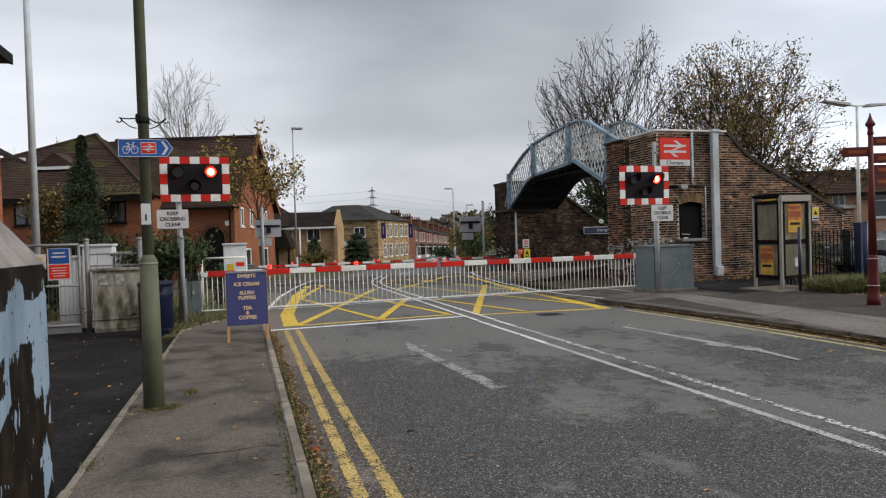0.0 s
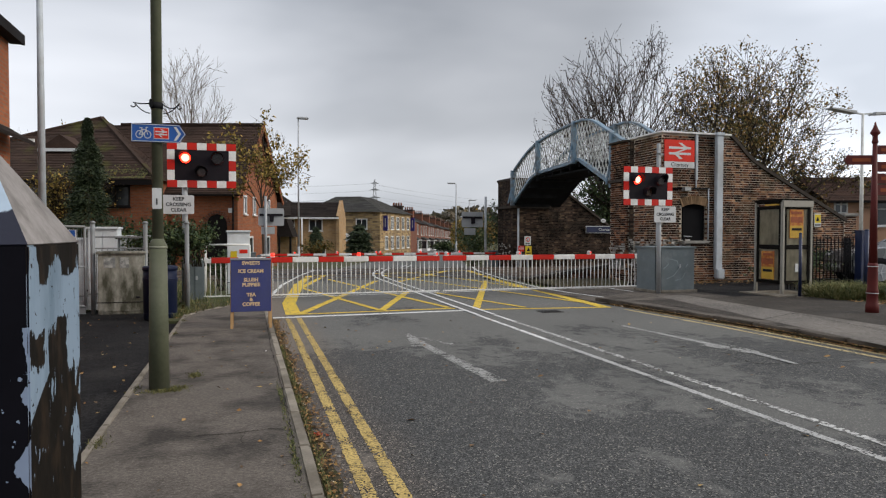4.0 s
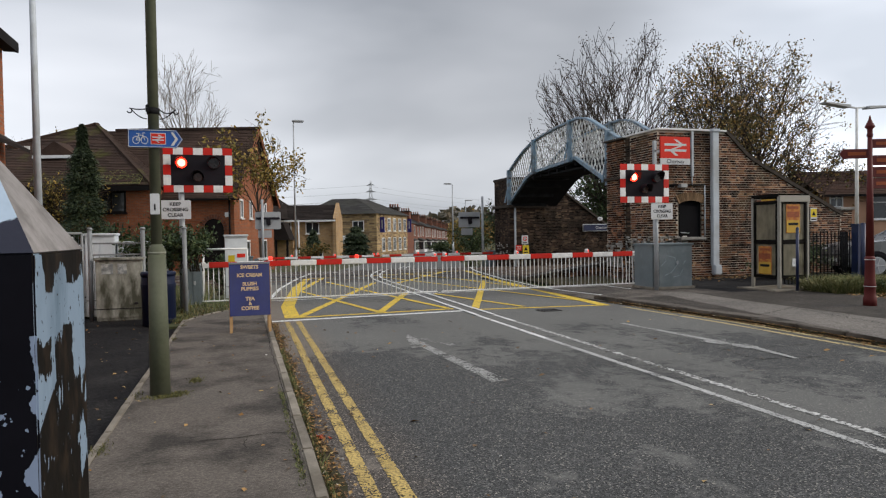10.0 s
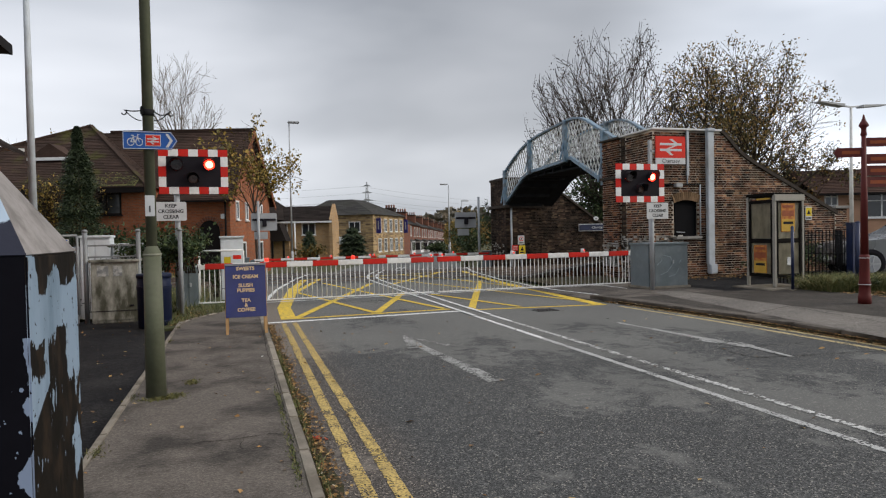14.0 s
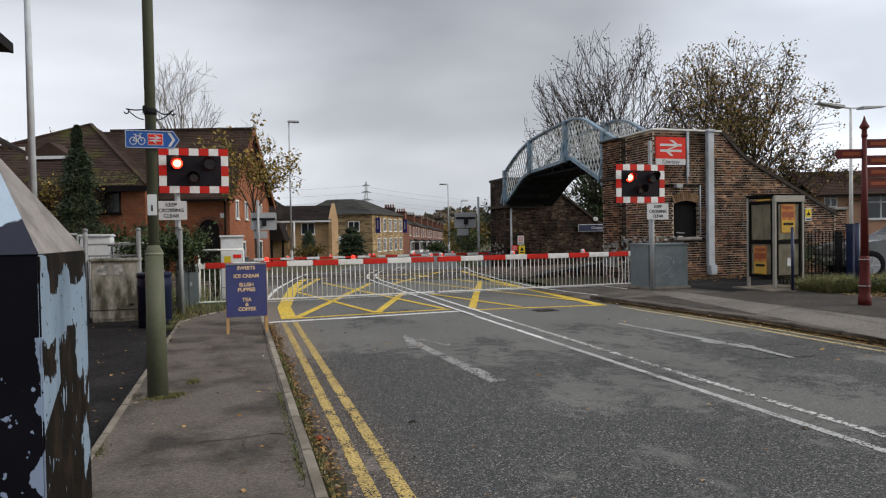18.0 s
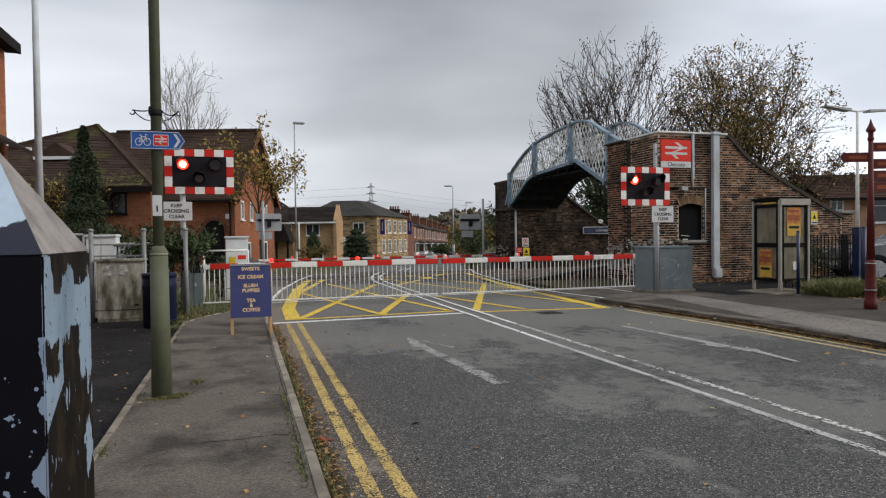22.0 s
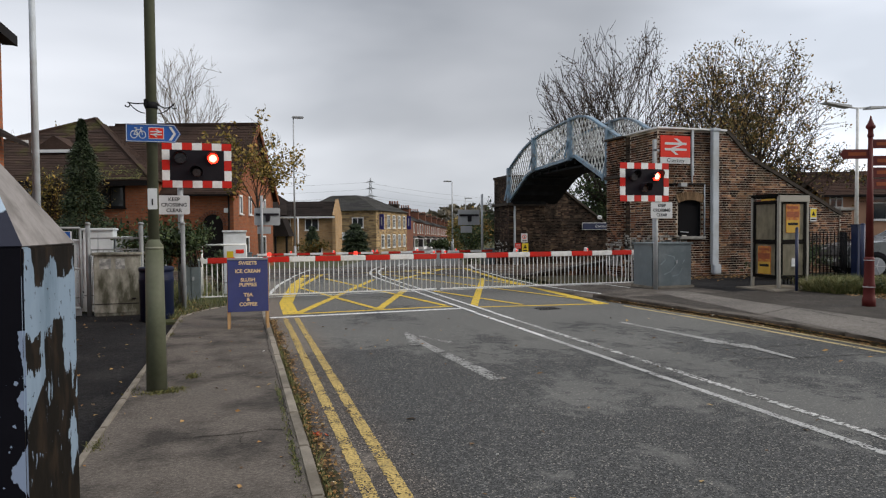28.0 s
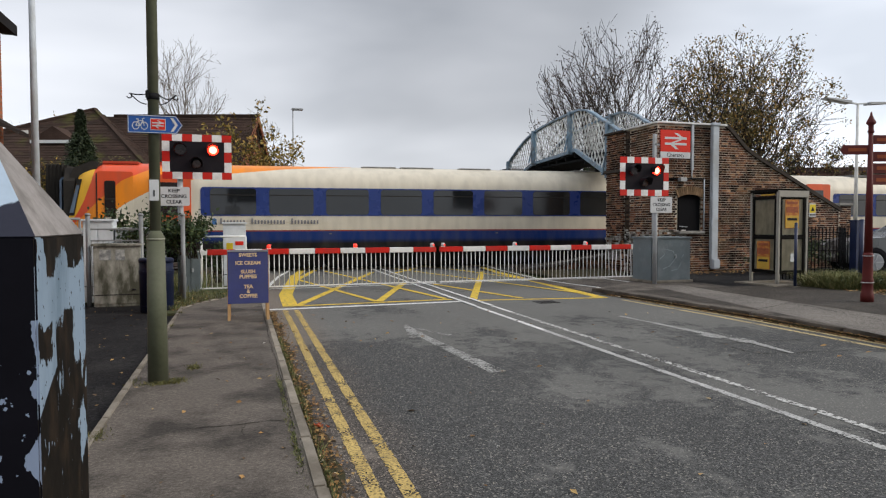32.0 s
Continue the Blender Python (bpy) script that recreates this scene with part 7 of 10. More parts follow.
def left_fence():
    ob = thing("steel_fence", Matrix(), "galvanised tubular steel fence and gate before the railway", "fence")
    for x in (-2.77, -1.84, -1.08):
        fence_post(ob, x, 13.98, 1.78)
    for z in (1.52, 1.3, 0.25):
        part("rail", bm_bar((-2.77, 14.0, z), (-1.84, 14.0, z), 0.03), FENCE_GREY, ob)
    for x0 in (-2.72,):
        for k in range(8):
            part("rod", bm_tube((x0 + 0.1 * k, 14.02, 0.25), (x0 + 0.1 * k, 14.02, 1.3), 0.007, n=6), FENCE_GREY, ob)
    # the gate with mesh and notices
    gt = thing("steel_gate", Matrix(), "galvanised steel gate with wire mesh and railway notices", "gate")
    for a, b in (((-4.3, 0.2), (-4.3, 1.72)), ((-2.9, 0.2), (-2.9, 1.72)), ((-4.3, 1.72), (-2.9, 1.72)), ((-4.3, 0.2), (-2.9, 0.2)), ((-4.3, 0.95), (-2.9, 0.95))):
        part("gate_tube", bm_tube((a[0], 13.96, a[1]), (b[0], 13.96, b[1]), 0.025, n=10), FENCE_GREY, gt)
    part("kick_plate", bm_box(-3.6, 13.97, 0.17, 1.4, 0.02, 0.24), FENCE_GREY, gt)
    for k in range(20):
        part("wire", bm_tube((-4.27 + 0.069 * k, 13.98, 0.2), (-4.27 + 0.069 * k, 13.98, 1.7), 0.003, n=5), FENCE_GREY, gt)
    pl = thing("railway_notice", pose(-3.24, 13.965, 1.36), "blue and red railway notice with unreadable print", "notice")
    part("blue_panel", bm_box(0, 0, 0.15, 0.34, 0.012, 0.28, 0.003), SIGN_BLUE, pl)
    part("red_panel", bm_box(0, 0, -0.14, 0.34, 0.012, 0.26, 0.003), SIGN_RED, pl)
    part("border", bm_box(0, 0.006, 0.0, 0.39, 0.01, 0.6), SIGN_WHITE, pl)
    for k, (z, w) in enumerate(((0.21, 0.2), (0.14, 0.24), (-0.07, 0.26), (-0.12, 0.24), (-0.17, 0.26), (-0.22, 0.2))):
        part("print_bar", bm_box(0, -0.008, z, w, 0.004, 0.03 if k < 2 else 0.016), SIGN_WHITE, pl)
    pl2 = thing("railway_notice", pose(-3.56, 13.965, 1.42), "small yellow and white notice on the gate", "notice")
    part("panel", bm_box(0, 0, 0, 0.2, 0.012, 0.28, 0.003), SIGN_WHITE, pl2)
    part("yellow_mark", bm_box(0, -0.008, 0.03, 0.1, 0.004, 0.1), YELLOW_SIGN, pl2)
    # palisade running back to the barrier
    pf = thing("palisade_fence", Matrix(), "galvanised palisade fence along the pavement end", "fence")
    for k in range(20):
        t = k / 19
        x, y = -1.08 - 0.12 * t, 14.1 + 2.0 * t
        part("pale", bm_prism([(-0.032, 0.05), (0.032, 0.05), (0.032, 1.62), (0, 1.72), (-0.032, 1.62)], -0.008, 0.008), FENCE_GREY, pf, at=pose(x, y, 0.0, 0, 0, 80))
    for z in (0.4, 1.35):
        part("rail", bm_bar((-1.06, 14.05, z), (-1.2, 16.1, z), 0.04), FENCE_GREY, pf)
    rf = thing("white_handrail", Matrix(), "white painted tubular handrail by the cabinet", "handrail")
    for a, b in (((-0.92, 0.05), (-0.92, 1.3)), ((-0.92, 1.3), (0.14, 1.3)), ((0.14, 1.3), (0.14, 0.05))):
        part("rail_tube", bm_tube((a[0], 17.5, a[1]), (b[0], 17.5, b[1]), 0.025, n=10), WHITE_PAINT, rf)


left_fence()


# ---- the station side: kiosk, finger post, bollards, railings, car ----
BRONZE = mat("bronze_frame", (0.007, 0.006, 0.005), 0.7, spec=0.15, var=0.2, scale=4, fine=30, bump=0.05)
KIOSK_GREY = mat("kiosk_aluminium", (0.30, 0.285, 0.25), 0.6, metal=0.15, var=0.15, scale=3, fine=30, bump=0.05)
KIOSK_GLASS = glass("scratched_kiosk_glass", (0.42, 0.40, 0.32), 0.3)
def haze(m, a, b):
    """Grime and scratches over a pane, in upright streaks."""
    nt = m.node_tree
    bs = nt.nodes["Principled BSDF"]
    tc, mp, n, r = (nt.nodes.new("ShaderNode" + k) for k in ("TexCoord", "Mapping", "TexNoise", "ValToRGB"))
    mp.inputs["Scale"].default_value = (1, 1, 0.5)
    n.inputs["Scale"].default_value, n.inputs["Detail"].default_value = 7.0, 8
    nt.links.new(tc.outputs["Object"], mp.inputs[0])
    nt.links.new(mp.outputs[0], n.inputs["Vector"])
    nt.links.new(n.outputs[0], r.inputs[0])
    r.color_ramp.elements[0].position, r.color_ramp.elements[0].color = 0.34, (*a, 1)
    r.color_ramp.elements[1].position, r.color_ramp.elements[1].color = 0.7, (*b, 1)
    nt.links.new(r.outputs[0], bs.inputs["Base Color"])
    bs.inputs["Transmission Weight"].default_value = 0.8


haze(KIOSK_GLASS, (0.27, 0.25, 0.18), (0.62, 0.58, 0.46))
POSTER_ORANGE = mat("poster_orange", (0.50, 0.22, 0.05), 0.6, var=0.25, scale=5, fine=30, bump=0.0, dirt=(0.3, 0.03, 0.02), dirt_amt=0.8, dirt_scale=6)
POSTER_YELLOW = mat("poster_yellow", (0.52, 0.32, 0.05), 0.6, var=0.15, scale=5, fine=30, bump=0.0)
POSTER_RED = mat("poster_red", (0.28, 0.08, 0.035), 0.6, var=0.3, scale=9, fine=30, bump=0.0)


def kiosk():
    ob = thing("telephone_kiosk", pose(12.9, 13.24, 0.1), "bronze-framed glass telephone kiosk with orange posters", "telephone kiosk")
    s, h = 0.425, 2.28
    part("base_slab", bm_box(-0.1, -0.1, 0.01, 1.5, 1.3, 0.05, 0.012), KERB, ob)
    for x in (-s, s):
        for y in (-s, s):
            part("corner_post", bm_box(x, y, h / 2 + 0.02, 0.075, 0.075, h - 0.04, 0.012), KIOSK_GREY, ob, "dull aluminium corner post")
    part("roof", bm_box(0, 0, h + 0.02, 2 * s + 0.1, 2 * s + 0.1, 0.1, 0.03), BRONZE, ob)
    part("fascia", bm_box(0, -s - 0.03, h - 0.05, 2 * s + 0.08, 0.05, 0.17, 0.01), KIOSK_GREY, ob, "pale header panel")
    part("side_fascia", bm_box(-s - 0.02, -0.1, h - 0.07, 0.03, 0.45, 0.04, 0.006), POSTER_YELLOW, ob, "yellow header strip")
    for k, (dx, dy, rz) in enumerate(((0, -s, 0), (-s, 0, -90), (s, 0, 90), (0, s, 180))):
        side = part("side_frame", bm_box(0, 0, 1.05, 0.7, 0.035, 0.1, 0.006), BRONZE, ob, "dark bronze frame", at=pose(dx, dy, 0.12, 0, 0, rz))
        for z in (0.2, 2.02):
            part("frame_rail", bm_box(0, 0, z, 0.76, 0.04, 0.08, 0.006), BRONZE, side)
        for x in (-0.36, 0.36):
            part("frame_stile", bm_box(x, 0, 1.11, 0.085, 0.045, 1.9, 0.006), BRONZE, side)
        for z, hh in ((0.62, 0.78), (1.55, 0.88)):
            pn = part("pane", bm_box(0, 0, z, 0.66, 0.008, hh), KIOSK_GLASS, side, "scratched hazy pane")
            pn.visible_shadow = False
        if k < 2:
            z0 = 1.62 if k == 0 else 0.6
            p = part("poster", bm_box(-0.02, -0.012, z0, 0.42, 0.006, 0.7), POSTER_ORANGE, side, "orange and yellow poster")
            part("poster_block", bm_box(-0.02, -0.017, z0 - 0.19, 0.4, 0.004, 0.3), POSTER_YELLOW, p)
            part("poster_picture", bm_box(-0.02, -0.017, z0 + 0.1, 0.36, 0.004, 0.14), POSTER_RED, p)
            part("print_bar", bm_box(-0.02, -0.021, z0 - 0.13, 0.3, 0.003, 0.06), SIGN_BLACK, p)
            part("print_bar", bm_box(-0.02, -0.021, z0 + 0.27, 0.32, 0.003, 0.06), POSTER_RED, p)
            if k == 0:
                part("sticker", bm_box(0.02, -0.012, 0.55, 0.14, 0.005, 0.2), SIGN_WHITE, side)
    part("telephone_unit", bm_box(0.2, 0.25, 1.25, 0.3, 0.2, 0.6, 0.02), CABINET_GREY, ob)


kiosk()
FINGER_RED = mat("maroon_paint", (0.10, 0.016, 0.014), 0.55, var=0.2, scale=4, fine=30, bump=0.08, dirt=(0.08, 0.02, 0.02), dirt_amt=0.4)


def finger_post():
    ob = thing("finger_post", pose(11.5, 9.6, 0.1), "maroon cast-iron finger post with several direction arms", "signpost")
    part("base", bm_lathe([(0.115, 0), (0.115, 0.14), (0.1, 0.18), (0.095, 0.36), (0.107, 0.39), (0.096, 0.44), (0.09, 0.5), (0.083, 0.86), (0.093, 0.9), (0.077, 0.95)], 16), FINGER_RED, ob)
    for z in (0.37, 0.88):
        part("ring", bm_lathe([(0.109 if z < 0.5 else 0.095, z), (0.109 if z < 0.5 else 0.095, z + 0.012)], 16), SIGN_WHITE, ob, "thin white ring")
    part("shaft", bm_tube((0, 0, 0.9), (0, 0, 3.25), 0.074, 0.04, 16), FINGER_RED, ob)
    part("finial", bm_lathe([(0.045, 3.22), (0.058, 3.25), (0.045, 3.3), (0.045, 3.37), (0.085, 3.41), (0.08, 3.44), (0.048, 3.5), (0.025, 3.56), (0.01, 3.63)], 16), FINGER_RED, ob)

    def finger(z, rz, ln, hgt):
        arm_ob = part("direction_arm", bm_prism([(0.05, -hgt / 2), (ln - 0.07, -hgt / 2), (ln - 0.07, -hgt / 2 - 0.02), (ln, 0), (ln - 0.07, hgt / 2 + 0.02), (ln - 0.07, hgt / 2), (0.05, hgt / 2)], -0.015, 0.015), FINGER_RED, ob, "maroon direction arm", at=pose(0, 0, z, 0, 0, rz))
        for sgn in (-1, 1):
            part("print_bar", bm_box(ln * 0.45, sgn * 0.017, 0, ln * 0.6, 0.004, hgt * 0.35), ORANGE_PRINT, arm_ob)
    finger(2.91, 160, 0.56, 0.18)
    finger(3.1, -17, 0.7, 0.17)
    for k in range(3):
        finger(2.78 - 0.22 * k, -17 + 4 * k, 0.8, 0.19)


ORANGE_PRINT = mat("faded_gold_print", (0.25, 0.06, 0.02), 0.6, var=0.2, scale=5, fine=30, bump=0.0)
finger_post()


def slim_post(x, y, z0, h, r, material, label):
    ob = thing("bollard", pose(x, y, z0), label, "bollard")
    part("shaft", bm_tube((0, 0, 0), (0, 0, h), r, n=14), material, ob)
    part("cap", bm_lathe([(r, 0), (r * 1.05, 0.01), (r * 0.5, 0.03)], 14), material, ob, at=pose(0, 0, h))
    part("foot", bm_box(0, 0, 0.012, r * 4, r * 4, 0.025, 0.004), KERB, ob)


slim_post(12.55, 12.35, 0.1, 1.5, 0.036, MAST_BLUE, "thin dark blue steel post before the kiosk")
slim_post(14.1, 11.95, 0.06, 1.62, 0.055, MAST_BLUE, "dark blue steel post beside the finger post")


def square_post():
    ob = thing("gate_column", pose(15.55, 13.35, 0.05), "dark blue square steel gate column", "post")
    part("shaft", bm_box(0, 0, 0.8, 0.2, 0.2, 1.6, 0.015), MAST_BLUE, ob)
    part("cap", bm_box(0, 0, 1.62, 0.23, 0.23, 0.05, 0.015), MAST_BLUE, ob)
    part("hinge", bm_box(0.12, -0.05, 0.65, 0.1, 0.06, 0.14), GALV, ob)


square_post()


def railings():
    ob = thing("iron_railings", Matrix(), "dark spiked iron railings beside the station path", "railings")
    a, b = Vector((14.0, 14.2, 0.08)), Vector((15.4, 13.45, 0.08))
    n = 18
    for k in range(n + 1):
        p = a.lerp(b, k / n)
        bm = bmesh.new()
        tube(bm, (0, 0, 0), (0, 0, 1.35), 0.016, n=6)
        tube(bm, (0, 0, 1.35), (0, 0, 1.47), 0.018, 0.002, n=6)
        part("railing_bar", bm, IRON, ob, at=pose(*p))
    for z in (0.3, 0.8, 1.28):
        part("rail", bm_bar(a + Vector((0, 0, z)), b + Vector((0, 0, z)), 0.04, 0.02), IRON, ob)
    c = Vector((17.15, 15.25, 0.08))
    for k in range(20):
        p = b.lerp(c, (k + 1) / 21) + Vector((0, 0.05, 0))
        part("railing_bar", bm_tube((0, 0, 0), (0, 0, 1.4), 0.016, n=6), IRON, ob, at=pose(*p))
    for z in (0.3, 1.28):
        part("rail", bm_bar(b + Vector((0, 0.05, z)), c + Vector((0, 0.05, z)), 0.04, 0.02), IRON, ob)


railings()
warning = thing("warning_notice", pose(18.4, 17.44, 2.05), "yellow and white hazard notice on the brick wall", "notice", "safety notices")
part("plate", bm_box(0, 0, 0, 0.28, 0.015, 0.45, 0.004), SIGN_WHITE, warning)
part("yellow_field", bm_box(0, -0.009, 0.05, 0.25, 0.005, 0.28), YELLOW_SIGN, warning)
part("triangle", bm_prism([(-0.08, -0.03), (0.08, -0.03), (0, 0.12)], -0.015, -0.012), SIGN_BLACK, warning)
part("print_bar", bm_box(0, -0.009, -0.16, 0.22, 0.005, 0.04), SIGN_BLACK, warning)
CAR_SILVER = mat("silver_car_paint", (0.21, 0.215, 0.22), 0.3, metal=0.5, var=0.05, scale=2, fine=20, bump=0.0)
TYRE = mat("tyre_rubber", (0.014, 0.014, 0.014), 0.85, var=0.2, scale=6, fine=40, bump=0.2)
CAR_GLASS = mat("car_glass", (0.03, 0.035, 0.04), 0.08, var=0.1, scale=2, fine=20, bump=0.0, spec=0.8)
LAMP_CLEAR = mat("car_lamp", (0.6, 0.6, 0.6), 0.15, var=0.1, scale=6, fine=20, bump=0.0)


def car():
    ob = thing("parked_car", pose(19.7, 15.33, 0.1, 0, 0, -20), "silver car with spoked alloy wheels parked beyond the railings", "car")
    side = [(-2.05, 0.35), (-1.95, 0.3), (2.05, 0.3), (2.12, 0.6), (2.05, 0.94), (1.6, 1.02), (0.55, 1.09), (-0.2, 1.54), (-1.2, 1.55), (-1.8, 1.38), (-2.1, 0.95)]
    side = [(-x, z) for x, z in side]
    bm = bm_prism(side, -0.86, 0.86)
    bmesh.ops.bevel(bm, geom=bm.edges[:], offset=0.05, segments=2, affect="EDGES")
    body = part("body", bm, CAR_SILVER, ob, "silver painted shell")
    for sgn in (-1, 1):
        part("side_window", bm_prism([(-0.42, 1.1), (1.6, 1.1), (1.2, 1.47), (0.18, 1.47)], sgn * 0.85, sgn * 0.868), CAR_GLASS, body)
        part("headlight", bm_box(-2.0, sgn * 0.62, 0.86, 0.2, 0.34, 0.14, 0.03), LAMP_CLEAR, body)
        part("door_handle", bm_box(0.2, sgn * 0.87, 0.92, 0.18, 0.03, 0.03, 0.008), CAR_SILVER, body)
        for x in (-1.3, 1.3):
            part("wheel_arch", bm_tube((x, sgn * 0.8, 0.36), (x, sgn * 0.868, 0.36), 0.42, n=28), BOARD_BLACK, body)
            wh = part("wheel", bm_tube((x, sgn * 0.66, 0.34), (x, sgn * 0.88, 0.34), 0.34, n=28), TYRE, ob)
            part("rim", bm_tube((x, sgn * 0.87, 0.34), (x, sgn * 0.884, 0.34), 0.26, n=24), BOARD_BLACK, wh)
            part("rim_edge", bm_lathe([(0.245, 0), (0.262, 0.004), (0.262, 0.02), (0.245, 0.024)], 24), BACK_GREY, wh, at=pose(x, sgn * 0.872, 0.34, 90))
            for k in range(5):
                a = k * 2 * math.pi / 5
                part("spoke", bm_bar((x, sgn * 0.89, 0.34), (x + 0.255 * math.cos(a), sgn * 0.89, 0.34 + 0.255 * math.sin(a)), 0.045, 0.02), LAMP_CLEAR, wh)
    part("windscreen", bm_prism([(-0.5, 1.1), (-0.47, 1.12), (0.12, 1.5), (0.09, 1.52)], -0.72, 0.72), CAR_GLASS, body)
    part("front_bumper", bm_box(-2.08, 0, 0.45, 0.12, 1.6, 0.22, 0.04), CAR_SILVER, body)
    part("registration_plate", bm_box(-2.145, 0, 0.5, 0.01, 0.5, 0.1), SIGN_WHITE, body)


car()


# ---- lamp columns ----
def street_lamp(x, y, z0, h, head, label, r=0.075, reach=0.6, material=None):
    ob = thing("street_lamp", pose(x, y, z0), label, "street lamp", "street lamps")
    part("base", bm_tube((0, 0, 0), (0, 0, 1.2), r * 1.3, n=14), material or GALV, ob)
    part("column", bm_tube((0, 0, 1.1), (0, 0, h), r, r * 0.6, 14), material or GALV, ob)
    if head == "double":
        for sgn in (-1, 1):
            part("arm", bm_bar((0, 0, h), (sgn * 0.9, 0, h + 0.08 + 0.02 * sgn), 0.06, 0.05), GALV, ob)
            part("lantern", bm_prism([(sgn * 0.45, 0.0), (sgn * 1.6, 0.12), (sgn * 1.62, 0.16), (sgn * 0.45, 0.1)], -0.16, 0.16), BACK_GREY, ob, at=pose(0, 0, h - 0.02))
    elif head == "single":
        part("lantern", bm_box(reach / 2 + 0.1, 0, h + 0.06, reach + 0.35, 0.26, 0.12, 0.04), BACK_GREY, ob)
    return ob


street_lamp(-3.8, 14.7, 0.0, 9.0, "single", "tall pale grey street lamp column in the yard", 0.075, material=PALE_GREY)
street_lamp(2.95, 38.0, -0.4, 8.4, "single", "tall grey street lamp beside the road", 0.055, 0.3)
street_lamp(18.8, 58.0, -0.4, 6.5, "single", "grey street lamp down the road", 0.08, -1.1)
street_lamp(27.0, 78.0, -0.4, 6.0, "single", "grey street lamp down the road", 0.08, 0.6)
street_lamp(22.1, 19.0, 0.0, 6.05, "double", "white twin-headed station lamp column", 0.075, material=WHITE_PAINT)


# ---- leaf and moss surfaces ----
def leaf_mat(name, stops):
    m = bpy.data.materials.new(name)
    m.use_nodes = True
    nt = m.node_tree
    b = nt.nodes["Principled BSDF"]
    g = nt.nodes.new("ShaderNodeNewGeometry")
    r = nt.nodes.new("ShaderNodeValToRGB")
    e = r.color_ramp.elements
    e[0].position, e[0].color = stops[0][0], (*stops[0][1], 1)
    e[1].position, e[1].color = stops[-1][0], (*stops[-1][1], 1)
    for p, c in stops[1:-1]:
        e.new(p).color = (*c, 1)
    nt.links.new(g.outputs["Random Per Island"], r.inputs[0])
    nt.links.new(r.outputs[0], b.inputs["Base Color"])
    b.inputs["Roughness"].default_value = 0.75
    b.inputs["Subsurface Weight"].default_value = 0.0
    return m


LEAF_AUTUMN = leaf_mat("autumn_leaves", [(0.0, (0.05, 0.06, 0.016)), (0.4, (0.12, 0.11, 0.025)), (0.7, (0.22, 0.13, 0.03)), (1.0, (0.32, 0.17, 0.04))])
LEAF_GOLD = leaf_mat("golden_leaves", [(0.0, (0.09, 0.085, 0.016)), (0.5, (0.24, 0.17, 0.03)), (1.0, (0.40, 0.25, 0.05))])
LEAF_RUSSET = leaf_mat("russet_leaves", [(0.0, (0.05, 0.055, 0.014)), (0.4, (0.125, 0.10, 0.024)), (0.75, (0.23, 0.14, 0.035)), (1.0, (0.42, 0.24, 0.05))])
LEAF_HUSK = leaf_mat("dead_leaf_husks", [(0.0, (0.035, 0.026, 0.018)), (0.6, (0.075, 0.05, 0.03)), (1.0, (0.15, 0.10, 0.045))])
LEAF_GREEN = leaf_mat("green_leaves", [(0.0, (0.018, 0.035, 0.012)), (0.6, (0.04, 0.07, 0.02)), (1.0, (0.09, 0.11, 0.03))])
LEAF_CONIFER = leaf_mat("conifer_sprays", [(0.0, (0.010, 0.020, 0.010)), (0.6, (0.032, 0.052, 0.021)), (1.0, (0.075, 0.10, 0.038))])
# far woods: distance haze is mixed into these paler leaf colours
LEAF_WOODS = leaf_mat("far_woods", [(0.0, (0.09, 0.085, 0.068)), (0.6, (0.13, 0.115, 0.08)), (1.0, (0.19, 0.14, 0.085))])
GRASS = leaf_mat("rough_grass", [(0.0, (0.05, 0.07, 0.018)), (0.4, (0.12, 0.15, 0.04)), (0.75, (0.25, 0.23, 0.085)), (1.0, (0.42, 0.33, 0.17))])
VERGE_GREEN = leaf_mat("verge_grass_blades", [(0.0, (0.05, 0.065, 0.02)), (0.35, (0.11, 0.135, 0.038)), (0.75, (0.22, 0.21, 0.075)), (1.0, (0.40, 0.32, 0.15))])
WEEDS = leaf_mat("low_weeds", [(0.0, (0.035, 0.05, 0.014)), (0.6, (0.10, 0.115, 0.03)), (1.0, (0.2, 0.17, 0.07))])
MOSS = leaf_mat("moss_cushions", [(0.0, (0.04, 0.045, 0.012)), (0.6, (0.10, 0.10, 0.024)), (1.0, (0.2, 0.165, 0.05))])
FALLEN = leaf_mat("fallen_leaves", [(0.0, (0.06, 0.036, 0.016)), (0.4, (0.17, 0.09, 0.028)), (0.7, (0.30, 0.15, 0.04)), (0.95, (0.40, 0.27, 0.10)), (1.0, (0.55, 0.5, 0.4))])


